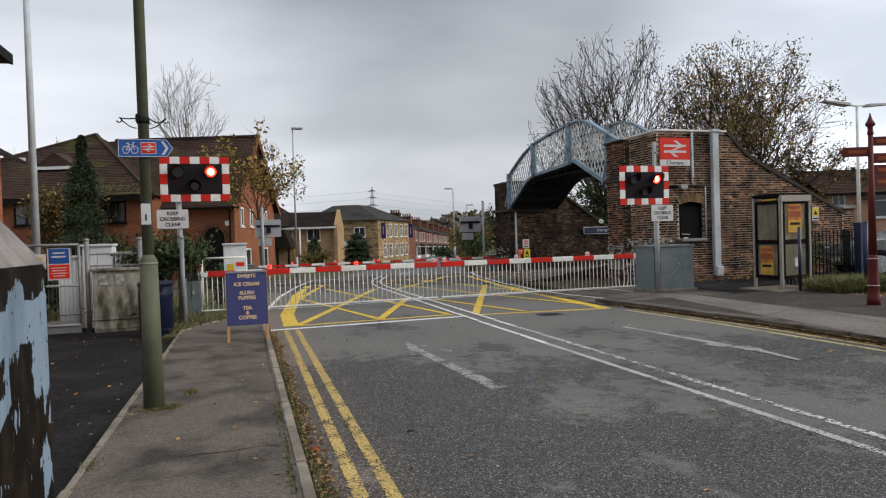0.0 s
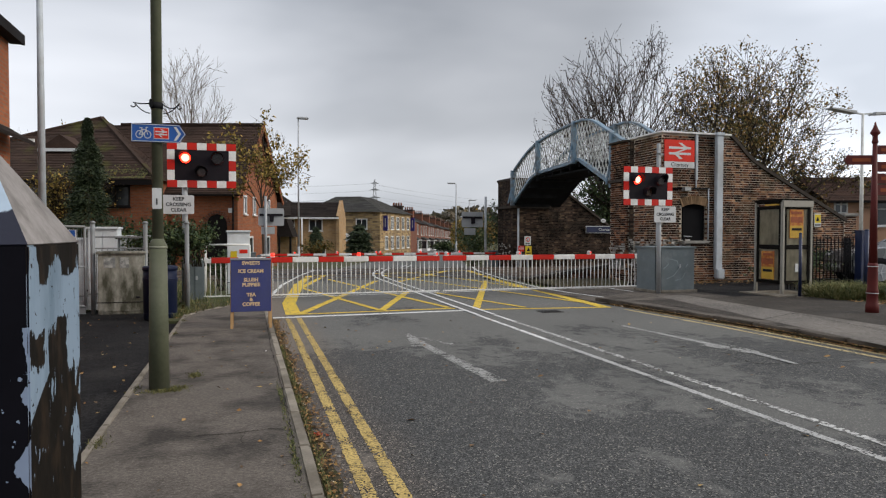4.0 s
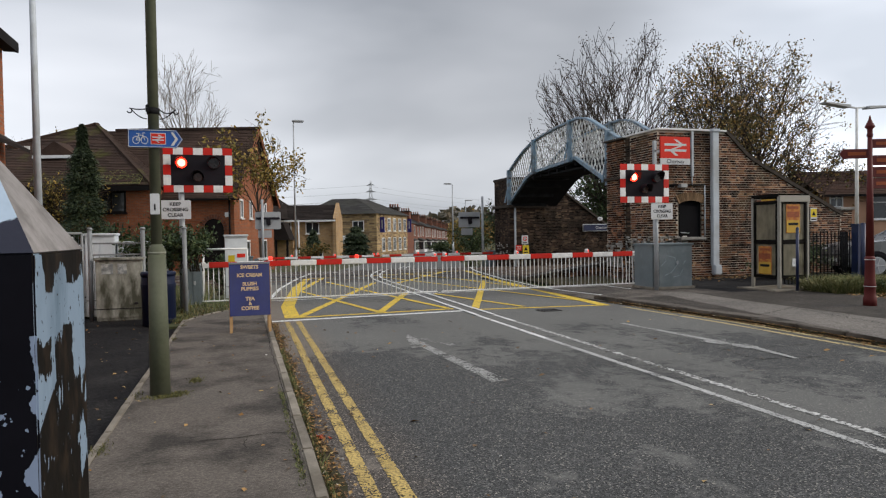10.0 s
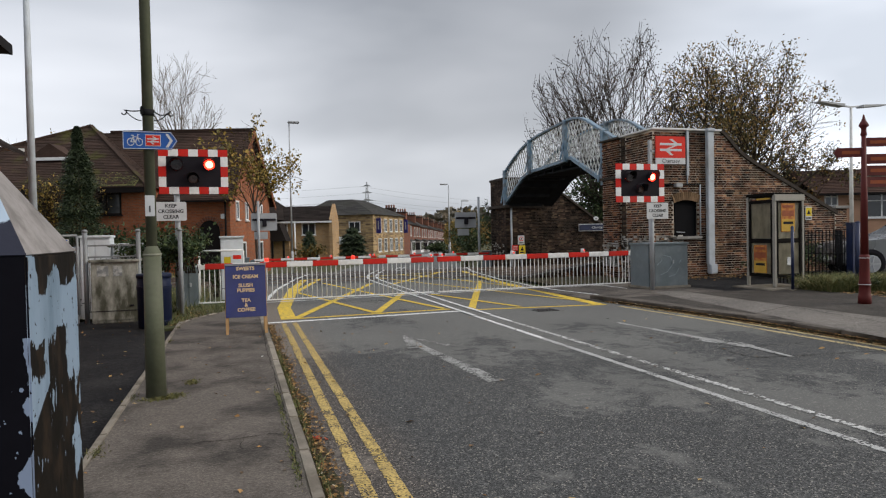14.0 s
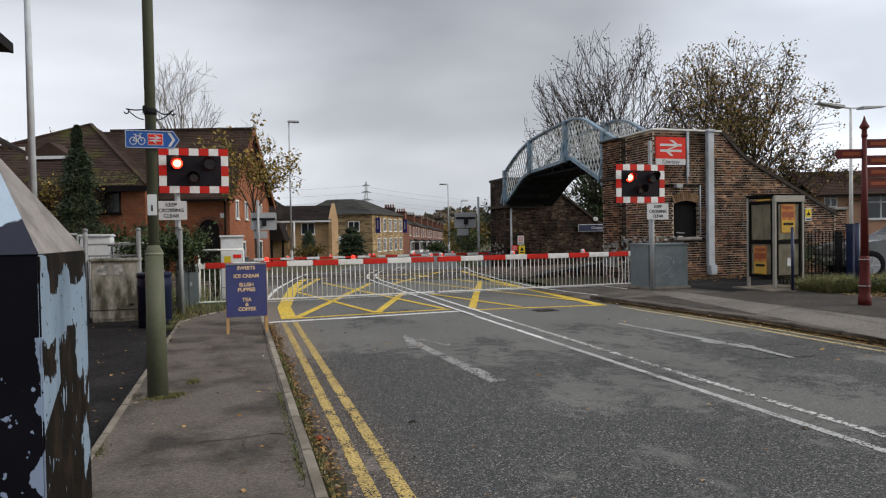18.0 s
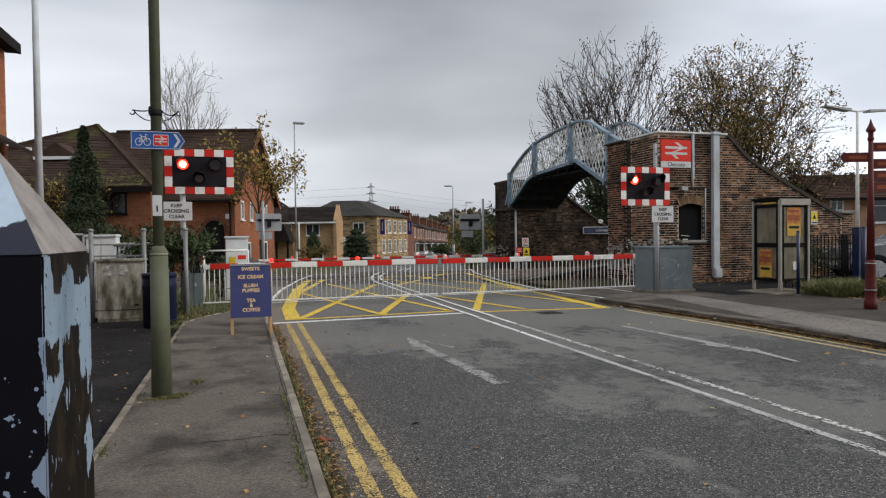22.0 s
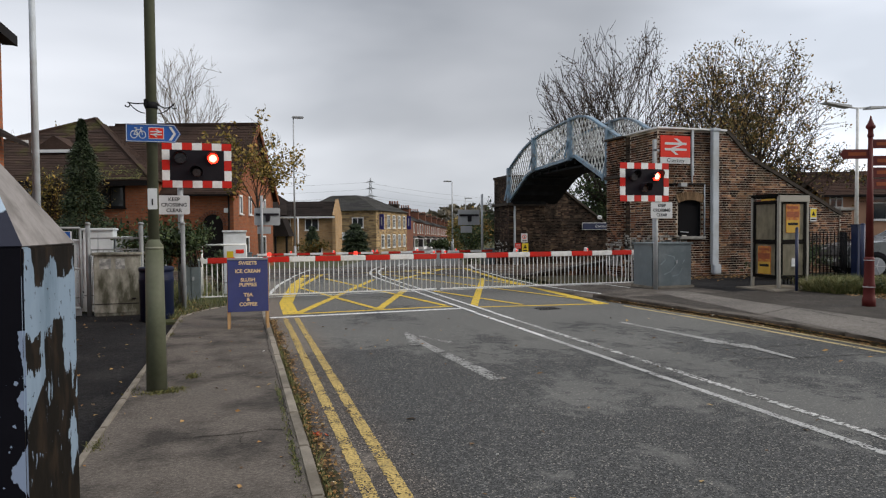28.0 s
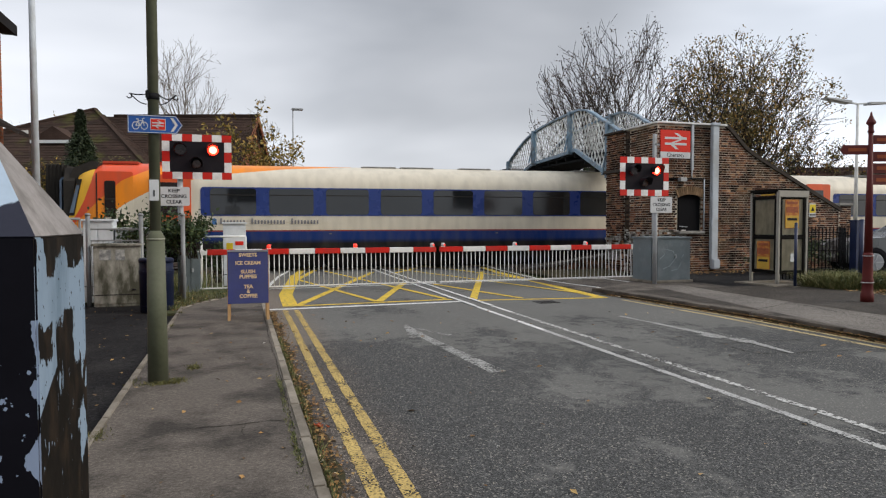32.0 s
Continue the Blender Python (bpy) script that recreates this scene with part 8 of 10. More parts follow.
# ---- houses ----
def course_brick(name, a, b, mortar, scale=1.0):
    """Brickwork seen from far off: courses and joints in the surface, with mottling."""
    m = mat(name, (1, 1, 1), 0.92, var=0.22, scale=0.9, fine=9, bump=0.2)
    nt = m.node_tree
    N, L = nt.nodes.new, nt.links.new
    bs = next(n for n in nt.nodes if n.type == "BSDF_PRINCIPLED")
    old = bs.inputs["Base Color"].links[0].from_socket
    tc = N("ShaderNodeTexCoord")
    sep = N("ShaderNodeSeparateXYZ")
    L(tc.outputs["Object"], sep.inputs[0])
    add = N("ShaderNodeMath")
    L(sep.outputs[0], add.inputs[0])
    L(sep.outputs[1], add.inputs[1])
    com = N("ShaderNodeCombineXYZ")
    L(add.outputs[0], com.inputs[0])
    L(sep.outputs[2], com.inputs[1])
    bt = N("ShaderNodeTexBrick")
    bt.inputs["Color1"].default_value, bt.inputs["Color2"].default_value, bt.inputs["Mortar"].default_value = (*a, 1), (*b, 1), (*mortar, 1)
    bt.inputs["Scale"].default_value = 1.0
    bt.inputs["Brick Width"].default_value, bt.inputs["Row Height"].default_value = 0.225 * scale, 0.075 * scale
    bt.inputs["Mortar Size"].default_value = 0.008 * scale
    L(com.outputs[0], bt.inputs["Vector"])
    mul = N("ShaderNodeVectorMath")
    mul.operation = "MULTIPLY"
    L(old, mul.inputs[0])
    L(bt.outputs[0], mul.inputs[1])
    L(mul.outputs[0], bs.inputs["Base Color"])
    return m


RED_BRICK = course_brick("orange_red_brick", (0.34, 0.115, 0.052), (0.25, 0.08, 0.038), (0.20, 0.14, 0.10))
TAN_BRICK = course_brick("tan_brick", (0.43, 0.275, 0.135), (0.32, 0.195, 0.095), (0.34, 0.27, 0.19), 1.4)
STONE_BRICK = course_brick("yellow_stock_brick", (0.47, 0.33, 0.16), (0.13, 0.085, 0.05), (0.28, 0.22, 0.15), 2.6)
DULL_BRICK = course_brick("dull_red_brick", (0.23, 0.085, 0.05), (0.16, 0.062, 0.04), (0.13, 0.105, 0.09), 1.5)
PINK_RENDER = mat("buff_render", (0.43, 0.26, 0.175), 0.9, var=0.12, scale=1, fine=20, bump=0.1)
ROOF_RED = mat("red_brown_roof_tile", (0.062, 0.036, 0.027), 0.95, var=0.35, scale=1.2, fine=14, bump=0.4, island=True)
ROOF_BROWN = mat("brown_roof_tile", (0.050, 0.032, 0.025), 0.95, var=0.4, scale=1.2, fine=14, bump=0.5, island=True, dirt=(0.085, 0.088, 0.02), dirt_amt=0.6, dirt_scale=0.5, dirt_lo=0.58, dirt_hi=0.7)
ROOF_DARK = mat("dark_roof_tile", (0.025, 0.020, 0.018), 0.95, var=0.3, scale=1.2, fine=14, bump=0.4, island=True)
ROOF_SLATE = mat("grey_slate", (0.046, 0.044, 0.042), 0.85, var=0.3, scale=1.2, fine=14, bump=0.3, island=True, dirt=(0.06, 0.06, 0.04), dirt_amt=0.3, dirt_scale=0.5)
FASCIA = mat("dark_fascia", (0.014, 0.012, 0.012), 0.7, var=0.2, scale=2, fine=20, bump=0.05)
PVC = mat("white_window_frame", (0.72, 0.73, 0.73), 0.45, var=0.06, scale=3, fine=20, bump=0.0)
ROOM_GLASS = mat("house_window_glass", (0.03, 0.035, 0.04), 0.08, var=0.4, scale=1.0, fine=6, bump=0.0, spec=0.8)


def tiles(parent, a, b, c, d, n, material, name="roof_slope"):
    """A roof slope between eave a-b and ridge d-c, laid in n overlapping courses."""
    a, b, c, d = (Vector(p) for p in (a, b, c, d))
    nrm = (b - a).cross(d - a).normalized()
    if nrm.z < 0:
        nrm = -nrm
    bm = bmesh.new()
    for k in range(n):
        t0, t1 = k / n, min(1.0, (k + 1.15) / n)
        p, q = a.lerp(d, t0), b.lerp(c, t0)
        r, s = b.lerp(c, t1), a.lerp(d, t1)
        m = max(1, int((q - p).length / 1.1))
        for i in range(m):
            u0, u1 = i / m, (i + 1) / m
            w = random.uniform(0.0, 0.012)
            v = [bm.verts.new(x) for x in (p.lerp(q, u0) + nrm * (0.028 + w), p.lerp(q, u1) + nrm * (0.028 + w), s.lerp(r, u1) + nrm * 0.01, s.lerp(r, u0) + nrm * 0.01)]
            e = [bm.verts.new(x) for x in (p.lerp(q, u0), p.lerp(q, u1))]
            bm.faces.new(v)
            bm.faces.new((e[0], e[1], v[1], v[0]))
    me = bpy.data.meshes.new(name)
    bm.to_mesh(me)
    bm.free()
    me.materials.append(material)
    ob = part(name, me, material, parent, "tiled roof slope")
    ob["kind"] = "stuff"
    return ob


def window(parent, x, z, w, h, m, mullions=1, frame=None, transom=False):
    """A window on a wall that faces -y at m: frame, sill, glazing bars and pane, set into the wall's face."""
    ob = part("window", bm_box(0, -0.01, 0, w, 0.03, h), ROOM_GLASS, parent, "framed house window", at=m @ pose(x, 0, z))
    f = frame or PVC
    for zz in (-h / 2, h / 2):
        part("frame_rail", bm_box(0, -0.03, zz, w + 0.1, 0.06, 0.09), f, ob)
    for k in range(mullions + 2):
        part("frame_stile", bm_box(-w / 2 + w * k / (mullions + 1), -0.03, 0, 0.08, 0.06, h), f, ob)
    if transom:
        part("transom", bm_box(0, -0.03, h * 0.2, w, 0.05, 0.06), f, ob)
    part("sill", bm_box(0, -0.06, -h / 2 - 0.07, w + 0.2, 0.12, 0.06), f, ob)
    return ob


def cam_frame(xc, d, z, turn=0.0):
    """A pose for a far house, in a frame that looks along the view: xc across, d away."""
    return pose(xc * 0.9563 + d * 0.2924, -xc * 0.2924 + d * 0.9563, z, 0, 0, -17 + turn)


def brown_house():
    ob = thing("brick_house", pose(-0.32, 36.0, 0, 0, 0, -17), "red-brick house with a steep brown tiled roof and gable", "house")
    base, eave, ridge = -0.6, 3.9, 7.83
    part("main_wall", bm_prism([(0, base), (8, base), (8, eave), (4, ridge - 0.12), (0, eave)], -8.6, 0, "x"), RED_BRICK, ob, "orange-red brick wall")
    part("wing_wall", bm_box(-11.1, 2.0, (base + eave + 0.35) / 2, 14.8, 7.0, eave + 0.35 - base), RED_BRICK, ob, "orange-red brick wall")
    tiles(ob, (-8.6, -0.45, eave - 0.35), (0.35, -0.45, eave - 0.35), (0.35, 4, ridge), (-8.6, 4, ridge), 40, ROOF_BROWN)
    tiles(ob, (-8.6, 8.45, eave - 0.35), (0.35, 8.45, eave - 0.35), (0.35, 4, ridge), (-8.6, 4, ridge), 12, ROOF_BROWN)
    p = (-9.0, 3.7, 8.18)
    corners = [(-19.0, -1.95, 4.2), (-3.4, -1.95, 4.2), (-3.4, 9.0, 4.2), (-19.0, 9.0, 4.2)]
    for k in range(4):
        tiles(ob, corners[k], corners[(k + 1) % 4], p, p, 40, ROOF_BROWN)
    for a, b in ((corners[0], p), (corners[1], p)):
        part("hip_tiles", bm_bar(Vector(a) + Vector((0, 0, 0.06)), Vector(b) + Vector((0, 0, 0.06)), 0.2, 0.12), ROOF_BROWN, ob)
    part("ridge_tiles", bm_bar((-8, 4, ridge + 0.05), (0.35, 4, ridge + 0.05), 0.22, 0.14), ROOF_BROWN, ob)
    moss = random.Random(77)
    verts, faces = [], []
    for _ in range(2000):
        t, x = 0.008 + 0.2 * moss.random() ** 2.6, moss.uniform(-9.6, -4.0)
        if noise.noise(Vector((x * 0.9, t * 14, 3.0))) + 0.12 * (x + 7) + moss.uniform(-0.3, 0.3) < 0.0:
            continue
        c = Vector((x, -1.95, 4.2)).lerp(Vector((x, 3.7, 8.18)), t) + Vector((0, -0.05, 0.06))
        if abs(x + 9.0) > 5.6 * (1 - t):
            continue
        r = moss.uniform(0.02, 0.055)
        k = len(verts)
        verts += [c + Vector((-r, 0, 0)), c + Vector((0, -r * 0.7, -r * 0.5)), c + Vector((r, 0, 0)), c + Vector((0, r * 0.7, r * 0.5)), c + Vector((0, -r * 0.3, r * 0.5))]
        faces += [(k, k + 1, k + 4), (k + 1, k + 2, k + 4), (k + 2, k + 3, k + 4), (k + 3, k, k + 4)]
    me = bpy.data.meshes.new("roof_moss")
    me.from_pydata(verts, [], faces)
    me.materials.append(MOSS)
    part("roof_moss", me, MOSS, ob, "yellow-green moss cushions on the tiles")["kind"] = "stuff"
    # fascias and gutters
    part("wing_fascia", bm_box(-11.2, -1.9, 4.1, 15.7, 0.1, 0.3), FASCIA, ob, "dark timber fascia")
    part("main_fascia", bm_box(-1.6, -0.42, 3.55, 4.0, 0.08, 0.12), FASCIA, ob)
    for y0, y1 in ((-0.45, 4.0), (8.45, 4.0)):
        part("barge_board", bm_bar((0.3, y0, eave - 0.45), (0.3, y1, ridge - 0.1), 0.06, 0.24), RED_BRICK, ob)
    f = pose(0, -1.5, 0)
    window(ob, -5.95, 3.42, 2.0, 1.0, f, 2, FASCIA)
    window(ob, -9.6, 3.42, 1.7, 1.0, f, 2, FASCIA)
    window(ob, -12.6, 3.42, 1.5, 1.0, f, 1, FASCIA)
    # small gablet with white boarding on the front slope
    part("gablet_roof", bm_prism([(-10.6, 5.95), (-9.4, 6.75), (-8.2, 5.95)], 0.2, 2.6), ROOF_BROWN, ob)
    part("gablet_board", bm_box(-9.4, 0.17, 5.93, 2.3, 0.06, 0.16), PVC, ob)
    # arched doorway
    pts = [(-1.6, base), (-0.55, base)] + [(-1.075 + 0.525 * math.cos(a), 2.0 + 0.55 * math.sin(a)) for a in (math.pi * k / 10 for k in range(11))]
    part("doorway", bm_prism(pts, -0.03, 0.02), FASCIA, ob, "dark arched doorway")
    for k in range(15):
        a = math.pi * k / 14
        part("arch_brick", bm_bar((-1.075 + 0.53 * math.cos(a), -0.03, 2.0 + 0.56 * math.sin(a)), (-1.075 + 0.72 * math.cos(a), -0.03, 2.0 + 0.76 * math.sin(a)), 0.1, 0.08), DULL_BRICK, ob)
    part("downpipe", bm_tube((-0.22, -0.08, base), (-0.22, -0.08, 3.6), 0.05), FASCIA, ob)
    g = pose(0, 0, 0, 0, 0, 90)
    for y, z, w, h in ((1.2, 3.1, 0.42, 0.95), (2.9, 3.1, 0.42, 0.95), (5.9, 3.1, 0.45, 0.95), (2.1, 0.8, 0.9, 1.1), (5.6, 0.8, 0.9, 1.1)):
        window(ob, y, z, w, h, g, 0)
    part("alarm_box", bm_box(-0.35, -0.05, 2.75, 0.25, 0.1, 0.25, 0.02), PVC, ob)


brown_house()


def tan_house():
    ob = thing("tan_brick_house", cam_frame(-10.2, 62, 0, 2.5), "two-storey tan brick house with a dark hipped roof", "house")
    base, eave, ridge = -1.4, 3.15, 4.55
    part("wall", bm_box(-4.0, 2.5, (base + eave) / 2, 8.0, 5.0, eave - base), TAN_BRICK, ob, "tan brick wall")
    tiles(ob, (-8.5, -0.5, 3.0), (0.1, -0.5, 3.0), (0.1, 2.5, ridge), (-8.5, 2.5, ridge), 12, ROOF_DARK)
    tiles(ob, (-8.5, 5.5, 3.0), (0.1, 5.5, 3.0), (0.1, 2.5, ridge), (-8.5, 2.5, ridge), 8, ROOF_DARK)
    part("left_block", bm_box(-7.4, -0.5, 0.9, 3.6, 5.0, 4.6), TAN_BRICK, ob, "tan brick wall")
    tiles(ob, (-9.6, -3.4, 3.1), (-5.2, -3.4, 3.1), (-6.0, 2.0, 5.5), (-8.4, 2.0, 5.5), 12, ROOF_DARK)
    tiles(ob, (-5.2, -3.4, 3.1), (-3.0, 4.3, 3.3), (-6.0, 2, 5.5), (-6.0, 2, 5.5), 12, ROOF_DARK)
    part("gable_wall", bm_prism([(-0.3, base), (5.3, base), (5.3, 3.15), (2.5, ridge + 0.2), (-0.3, 3.15)], -0.05, 0.25, "x"), TAN_BRICK, ob, "tan brick gable end")
    part("gutter", bm_box(-4.0, -0.5, 2.95, 8.4, 0.12, 0.16), PVC, ob, "white gutter")
    f = pose(0, 0, 0)
    for x, z in ((-2.0, 2.3), (-1.7, -0.1), (-4.6, 2.3), (-4.6, -0.1)):
        window(ob, x, z, 1.2, 1.05, f, 1)
    part("downpipe", bm_tube((-3.2, -0.55, base), (-3.2, -0.55, 2.9), 0.07), PVC, ob)
    part("porch_roof", bm_prism([(-4.75, 1.25), (-2.45, 1.25), (-3.0, 2.7), (-4.3, 2.7)], -9.0, -6.6), ROOF_DARK, ob, "dark tiled porch roof")
    for x in (-4.5, -3.6, -2.7):
        part("porch_post", bm_bar((x, -8.8, base), (x, -8.8, 1.3), 0.16), FASCIA, ob)
    part("porch_wall", bm_box(-3.6, -6.7, 0.0, 2.0, 0.2, 2.5), TAN_BRICK, ob)


tan_house()


BANNER = mat("banner_violet_blue", (0.03, 0.028, 0.17), 0.7, var=0.15, scale=2, fine=20, bump=0.05)
SOOTY_STACK = mat("sooty_stack_brick", (0.06, 0.045, 0.038), 0.95, var=0.3, scale=3, fine=20, bump=0.2)


def long_house():
    ob = thing("yellow_brick_terrace", cam_frame(-7.45, 75, 0, -12.6), "long yellow stock brick building with slate roof and banners", "house")
    base, eave, ridge = -1.8, 4.0, 6.0
    part("wall", bm_box(-4.5, 6.5, (base + eave) / 2, 9.0, 13.0, eave - base), STONE_BRICK, ob, "yellow stock brick wall")
    c = [(-9.3, -0.35, 3.95), (0.35, -0.35, 3.95), (0.35, 13.3, 3.95), (-9.3, 13.3, 3.95)]
    # hipped over the front and along the side
    left, corner, back = (-7.2, 4.6, ridge), (-4.0, 4.6, ridge), (-3.8, 8.2, ridge)
    for k, (d, e) in enumerate(((corner, left), (back, corner), (left, back), (left, left))):
        tiles(ob, c[k], c[(k + 1) % 4], d, e, 14, ROOF_SLATE)
    s = pose(0, 0, 0, 0, 0, 90)
    for k in range(5):
        for z in (0.4, 2.75):
            window(ob, 2.4 + k * 2.3, z, 1.0, 1.5, s, 1, transom=True)
    f = pose(0, 0, 0)
    for x in (-2.2, -6.0):
        for z in (0.4, 2.6):
            window(ob, x, z, 1.3, 1.1, f, 1)
    for y in (0.9, 12.6):
        banner = part("banner", bm_box(0.38, y, 2.68, 0.54, 0.08, 1.75), BANNER, ob, "violet-blue hanging banner with pale print")
        part("banner_bar", bm_box(0.38, y - 0.05, 2.75, 0.13, 0.02, 1.0), BACK_GREY, banner)
        part("banner_arm", bm_bar((0.0, y, 3.6), (0.68, y, 3.6), 0.05), FASCIA, banner)
    for k, (x, y) in enumerate(((-1.7, 12.7), (-1.0, 15.6))):
        ch = part("chimney", bm_box(x, y, 4.75, 1.35, 0.8, 1.5), DULL_BRICK if k else SOOTY_STACK, ob, "old brick chimney stack", at=pose(0, 0, -0.35 - 0.45 * k))
        part("chimney_cap", bm_box(x, y, 5.45, 1.5, 0.95, 0.14), SOOTY_STACK, ch)
        for i in range(4):
            part("chimney_pot", bm_tube((x - 0.48 + 0.32 * i, y, 5.5), (x - 0.48 + 0.32 * i, y, 5.95), 0.11, 0.09, n=8), DULL_BRICK, ch)
    part("rear_wall", bm_box(-3.0, 15.2, 0.6, 5.4, 4.2, 4.8), DULL_BRICK, ob, "brick rear range")
    part("entrance_hood", bm_prism([(-4.6, 0.6), (-3.0, 0.6), (-3.0, 0.8), (-3.8, 1.5), (-4.6, 0.8)], -0.9, 0), PVC, ob, "white pointed door hood")


long_house()


def terrace_row():
    for k in range(9):
        d = 91 + k * 11.4
        z = -1.3 - 0.015 * (d - 91)
        ob = thing("terraced_house", cam_frame(-5.0 + k * 0.96, d, z, -4.8), "red-brick terraced house with slate roof and chimney", "house", "terraced houses")
        part("wall", bm_prism([(-8, 0), (0, 0), (0, 4.5), (-4, 6.3), (-8, 4.5)], 0, 11.4), DULL_BRICK, ob, "dull red brick wall")
        tiles(ob, (0.35, -0.05, 4.4), (0.35, 11.4, 4.4), (-4, 11.4, 6.45), (-4, -0.05, 6.45), 10, ROOF_DARK if k % 2 else ROOF_SLATE)
        tiles(ob, (-8.3, -0.05, 4.4), (-8.3, 11.4, 4.4), (-4, 11.4, 6.45), (-4, -0.05, 6.45), 6, ROOF_SLATE)
        s = pose(0, 0, 0, 0, 0, 90)
        for y in (2.5, 6.0, 9.4):
            window(ob, y, 3.4, 1.0, 1.4, s, 0)
        bay = part("bay", bm_box(0.5, 4.5, 0.95, 1.0, 4.2, 1.9), PVC, ob, "white painted bay")
        for y in (3.2, 4.5, 5.8):
            part("bay_pane", bm_box(1.01, y, 1.15, 0.03, 1.05, 1.2), ROOM_GLASS, bay)
        part("bay_end_pane", bm_box(0.5, 2.38, 1.15, 0.7, 0.03, 1.2), ROOM_GLASS, bay)
        part("bay_roof", bm_prism([(0.0, 1.9), (1.12, 1.9), (0.0, 2.35)], 2.3, 6.7), ROOF_SLATE, bay)
        part("door", bm_box(0.02, 9.5, 1.1, 0.06, 1.0, 2.2), FASCIA, ob)
        ch = part("chimney", bm_box(-1.7, 0.5, 5.6, 1.5, 0.9, 2.0), DULL_BRICK, ob)
        part("chimney_cap", bm_box(-1.7, 0.5, 6.55, 1.65, 1.05, 0.14), SOOTY_STACK, ch)
        for i in range(4):
            part("chimney_pot", bm_tube((-2.25 + 0.36 * i, 0.5, 6.6), (-2.25 + 0.36 * i, 0.5, 7.05), 0.12, 0.1, n=8), DULL_BRICK, ch)


terrace_row()


def near_left_building():
    ob = thing("brick_corner_house", Matrix(), "red-brick house corner with a dark overhanging eave", "house")
    part("wall", bm_box(-7.04, 10.2, 2.6, 5.9, 7.3, 5.2), RED_BRICK, ob, "red brick wall")
    tiles(ob, (-3.9, 6.2, 5.15), (-3.9, 14.05, 5.15), (-7.0, 14.05, 7.3), (-7.0, 6.2, 7.3), 14, ROOF_DARK)
    tiles(ob, (-10.2, 6.2, 5.15), (-10.2, 14.05, 5.15), (-7.0, 14.05, 7.3), (-7.0, 6.2, 7.3), 10, ROOF_DARK)
    part("gable", bm_prism([(-9.95, 5.2), (-4.05, 5.2), (-7.0, 7.2)], 13.6, 13.85), RED_BRICK, ob, "red brick gable")
    part("soffit", bm_box(-4.0, 10.1, 5.12, 0.22, 7.8, 0.06), FASCIA, ob)
    part("fascia", bm_box(-3.89, 10.1, 5.17, 0.05, 7.8, 0.18), FASCIA, ob)
    part("canopy_roof", bm_prism([(-4.05, 3.42), (-3.66, 3.2), (-3.66, 3.26), (-4.05, 3.5)], 11.2, 13.75), ROOF_DARK, ob, "dark lean-to canopy")
    part("canopy_fascia", bm_box(-3.85, 13.76, 3.3, 0.36, 0.03, 0.06), PVC, ob)


near_left_building()


def station_house():
    ob = thing("station_building", cam_frame(24.6, 42, 0, -4), "low buff station building with a brown tiled roof", "station building")
    base, eave, ridge = -0.5, 3.75, 5.45
    part("wall", bm_box(9.0, 3.5, (base + eave) / 2, 18.4, 7.0, eave - base), PINK_RENDER, ob, "buff brick wall")
    tiles(ob, (-0.6, -0.5, eave - 0.1), (18.6, -0.5, eave - 0.1), (18.6, 3.5, ridge), (-0.6, 3.5, ridge), 16, ROOF_RED)
    tiles(ob, (-0.6, 7.5, eave - 0.1), (18.6, 7.5, eave - 0.1), (18.6, 3.5, ridge), (-0.6, 3.5, ridge), 8, ROOF_BROWN)
    f = pose(0, 0, 0)
    for x, w, h, z in ((0.6, 0.75, 0.8, 3.3), (3.7, 2.3, 1.5, 2.85), (7.8, 1.6, 2.2, 2.3), (10.4, 1.6, 2.2, 2.3), (13, 1.6, 2.2, 2.3)):
        window(ob, x, z, w, h, f, 1, transom=True)
    part("gutter", bm_box(9.0, -0.55, eave - 0.15, 19, 0.14, 0.14), FASCIA, ob)
    pf = tagged(part("platform", bm_box(34, 0, 0.1, 40, 3.2, 0.9), KERB, at=pose(16, 32.2, 0)), "concrete platform edge across the tracks", "platform", kind="structure")
    pf.matrix_basis = track_pose(24, 10.2)
    sg = thing("platform_sign", cam_frame(26.6, 37.0, 0.0), "blue and white platform sign on posts", "station sign")
    part("panel", bm_box(0, 0, 2.6, 2.4, 0.06, 0.45, 0.01), MAST_BLUE, sg)
    part("print_bar", bm_box(0, -0.04, 2.6, 1.3, 0.02, 0.16), SIGN_WHITE, sg)
    part("poster", bm_box(0.4, 0, 1.6, 0.8, 0.05, 1.1, 0.01), SIGN_BLUE, sg)
    part("poster_bar", bm_box(0.4, -0.03, 1.7, 0.3, 0.01, 0.6), SIGN_WHITE, sg)
    for x in (-0.9, 0.9):
        part("post", bm_tube((x, 0.08, 0.0), (x, 0.08, 3.2), 0.05), MAST_BLUE, sg)
    n2 = thing("platform_number", cam_frame(26.0, 37.5, 0.0), "black platform number sign with a white 2", "station sign")
    part("panel", bm_box(0, 0, 3.55, 0.5, 0.06, 0.5, 0.01), SIGN_BLACK, n2)
    writing("words", "2", 0.42, SIGN_WHITE, n2, pose(0, -0.035, 3.55) @ FACE)
    part("post", bm_tube((0, 0.08, 0.0), (0, 0.08, 3.6), 0.05), GALV, n2)


station_house()


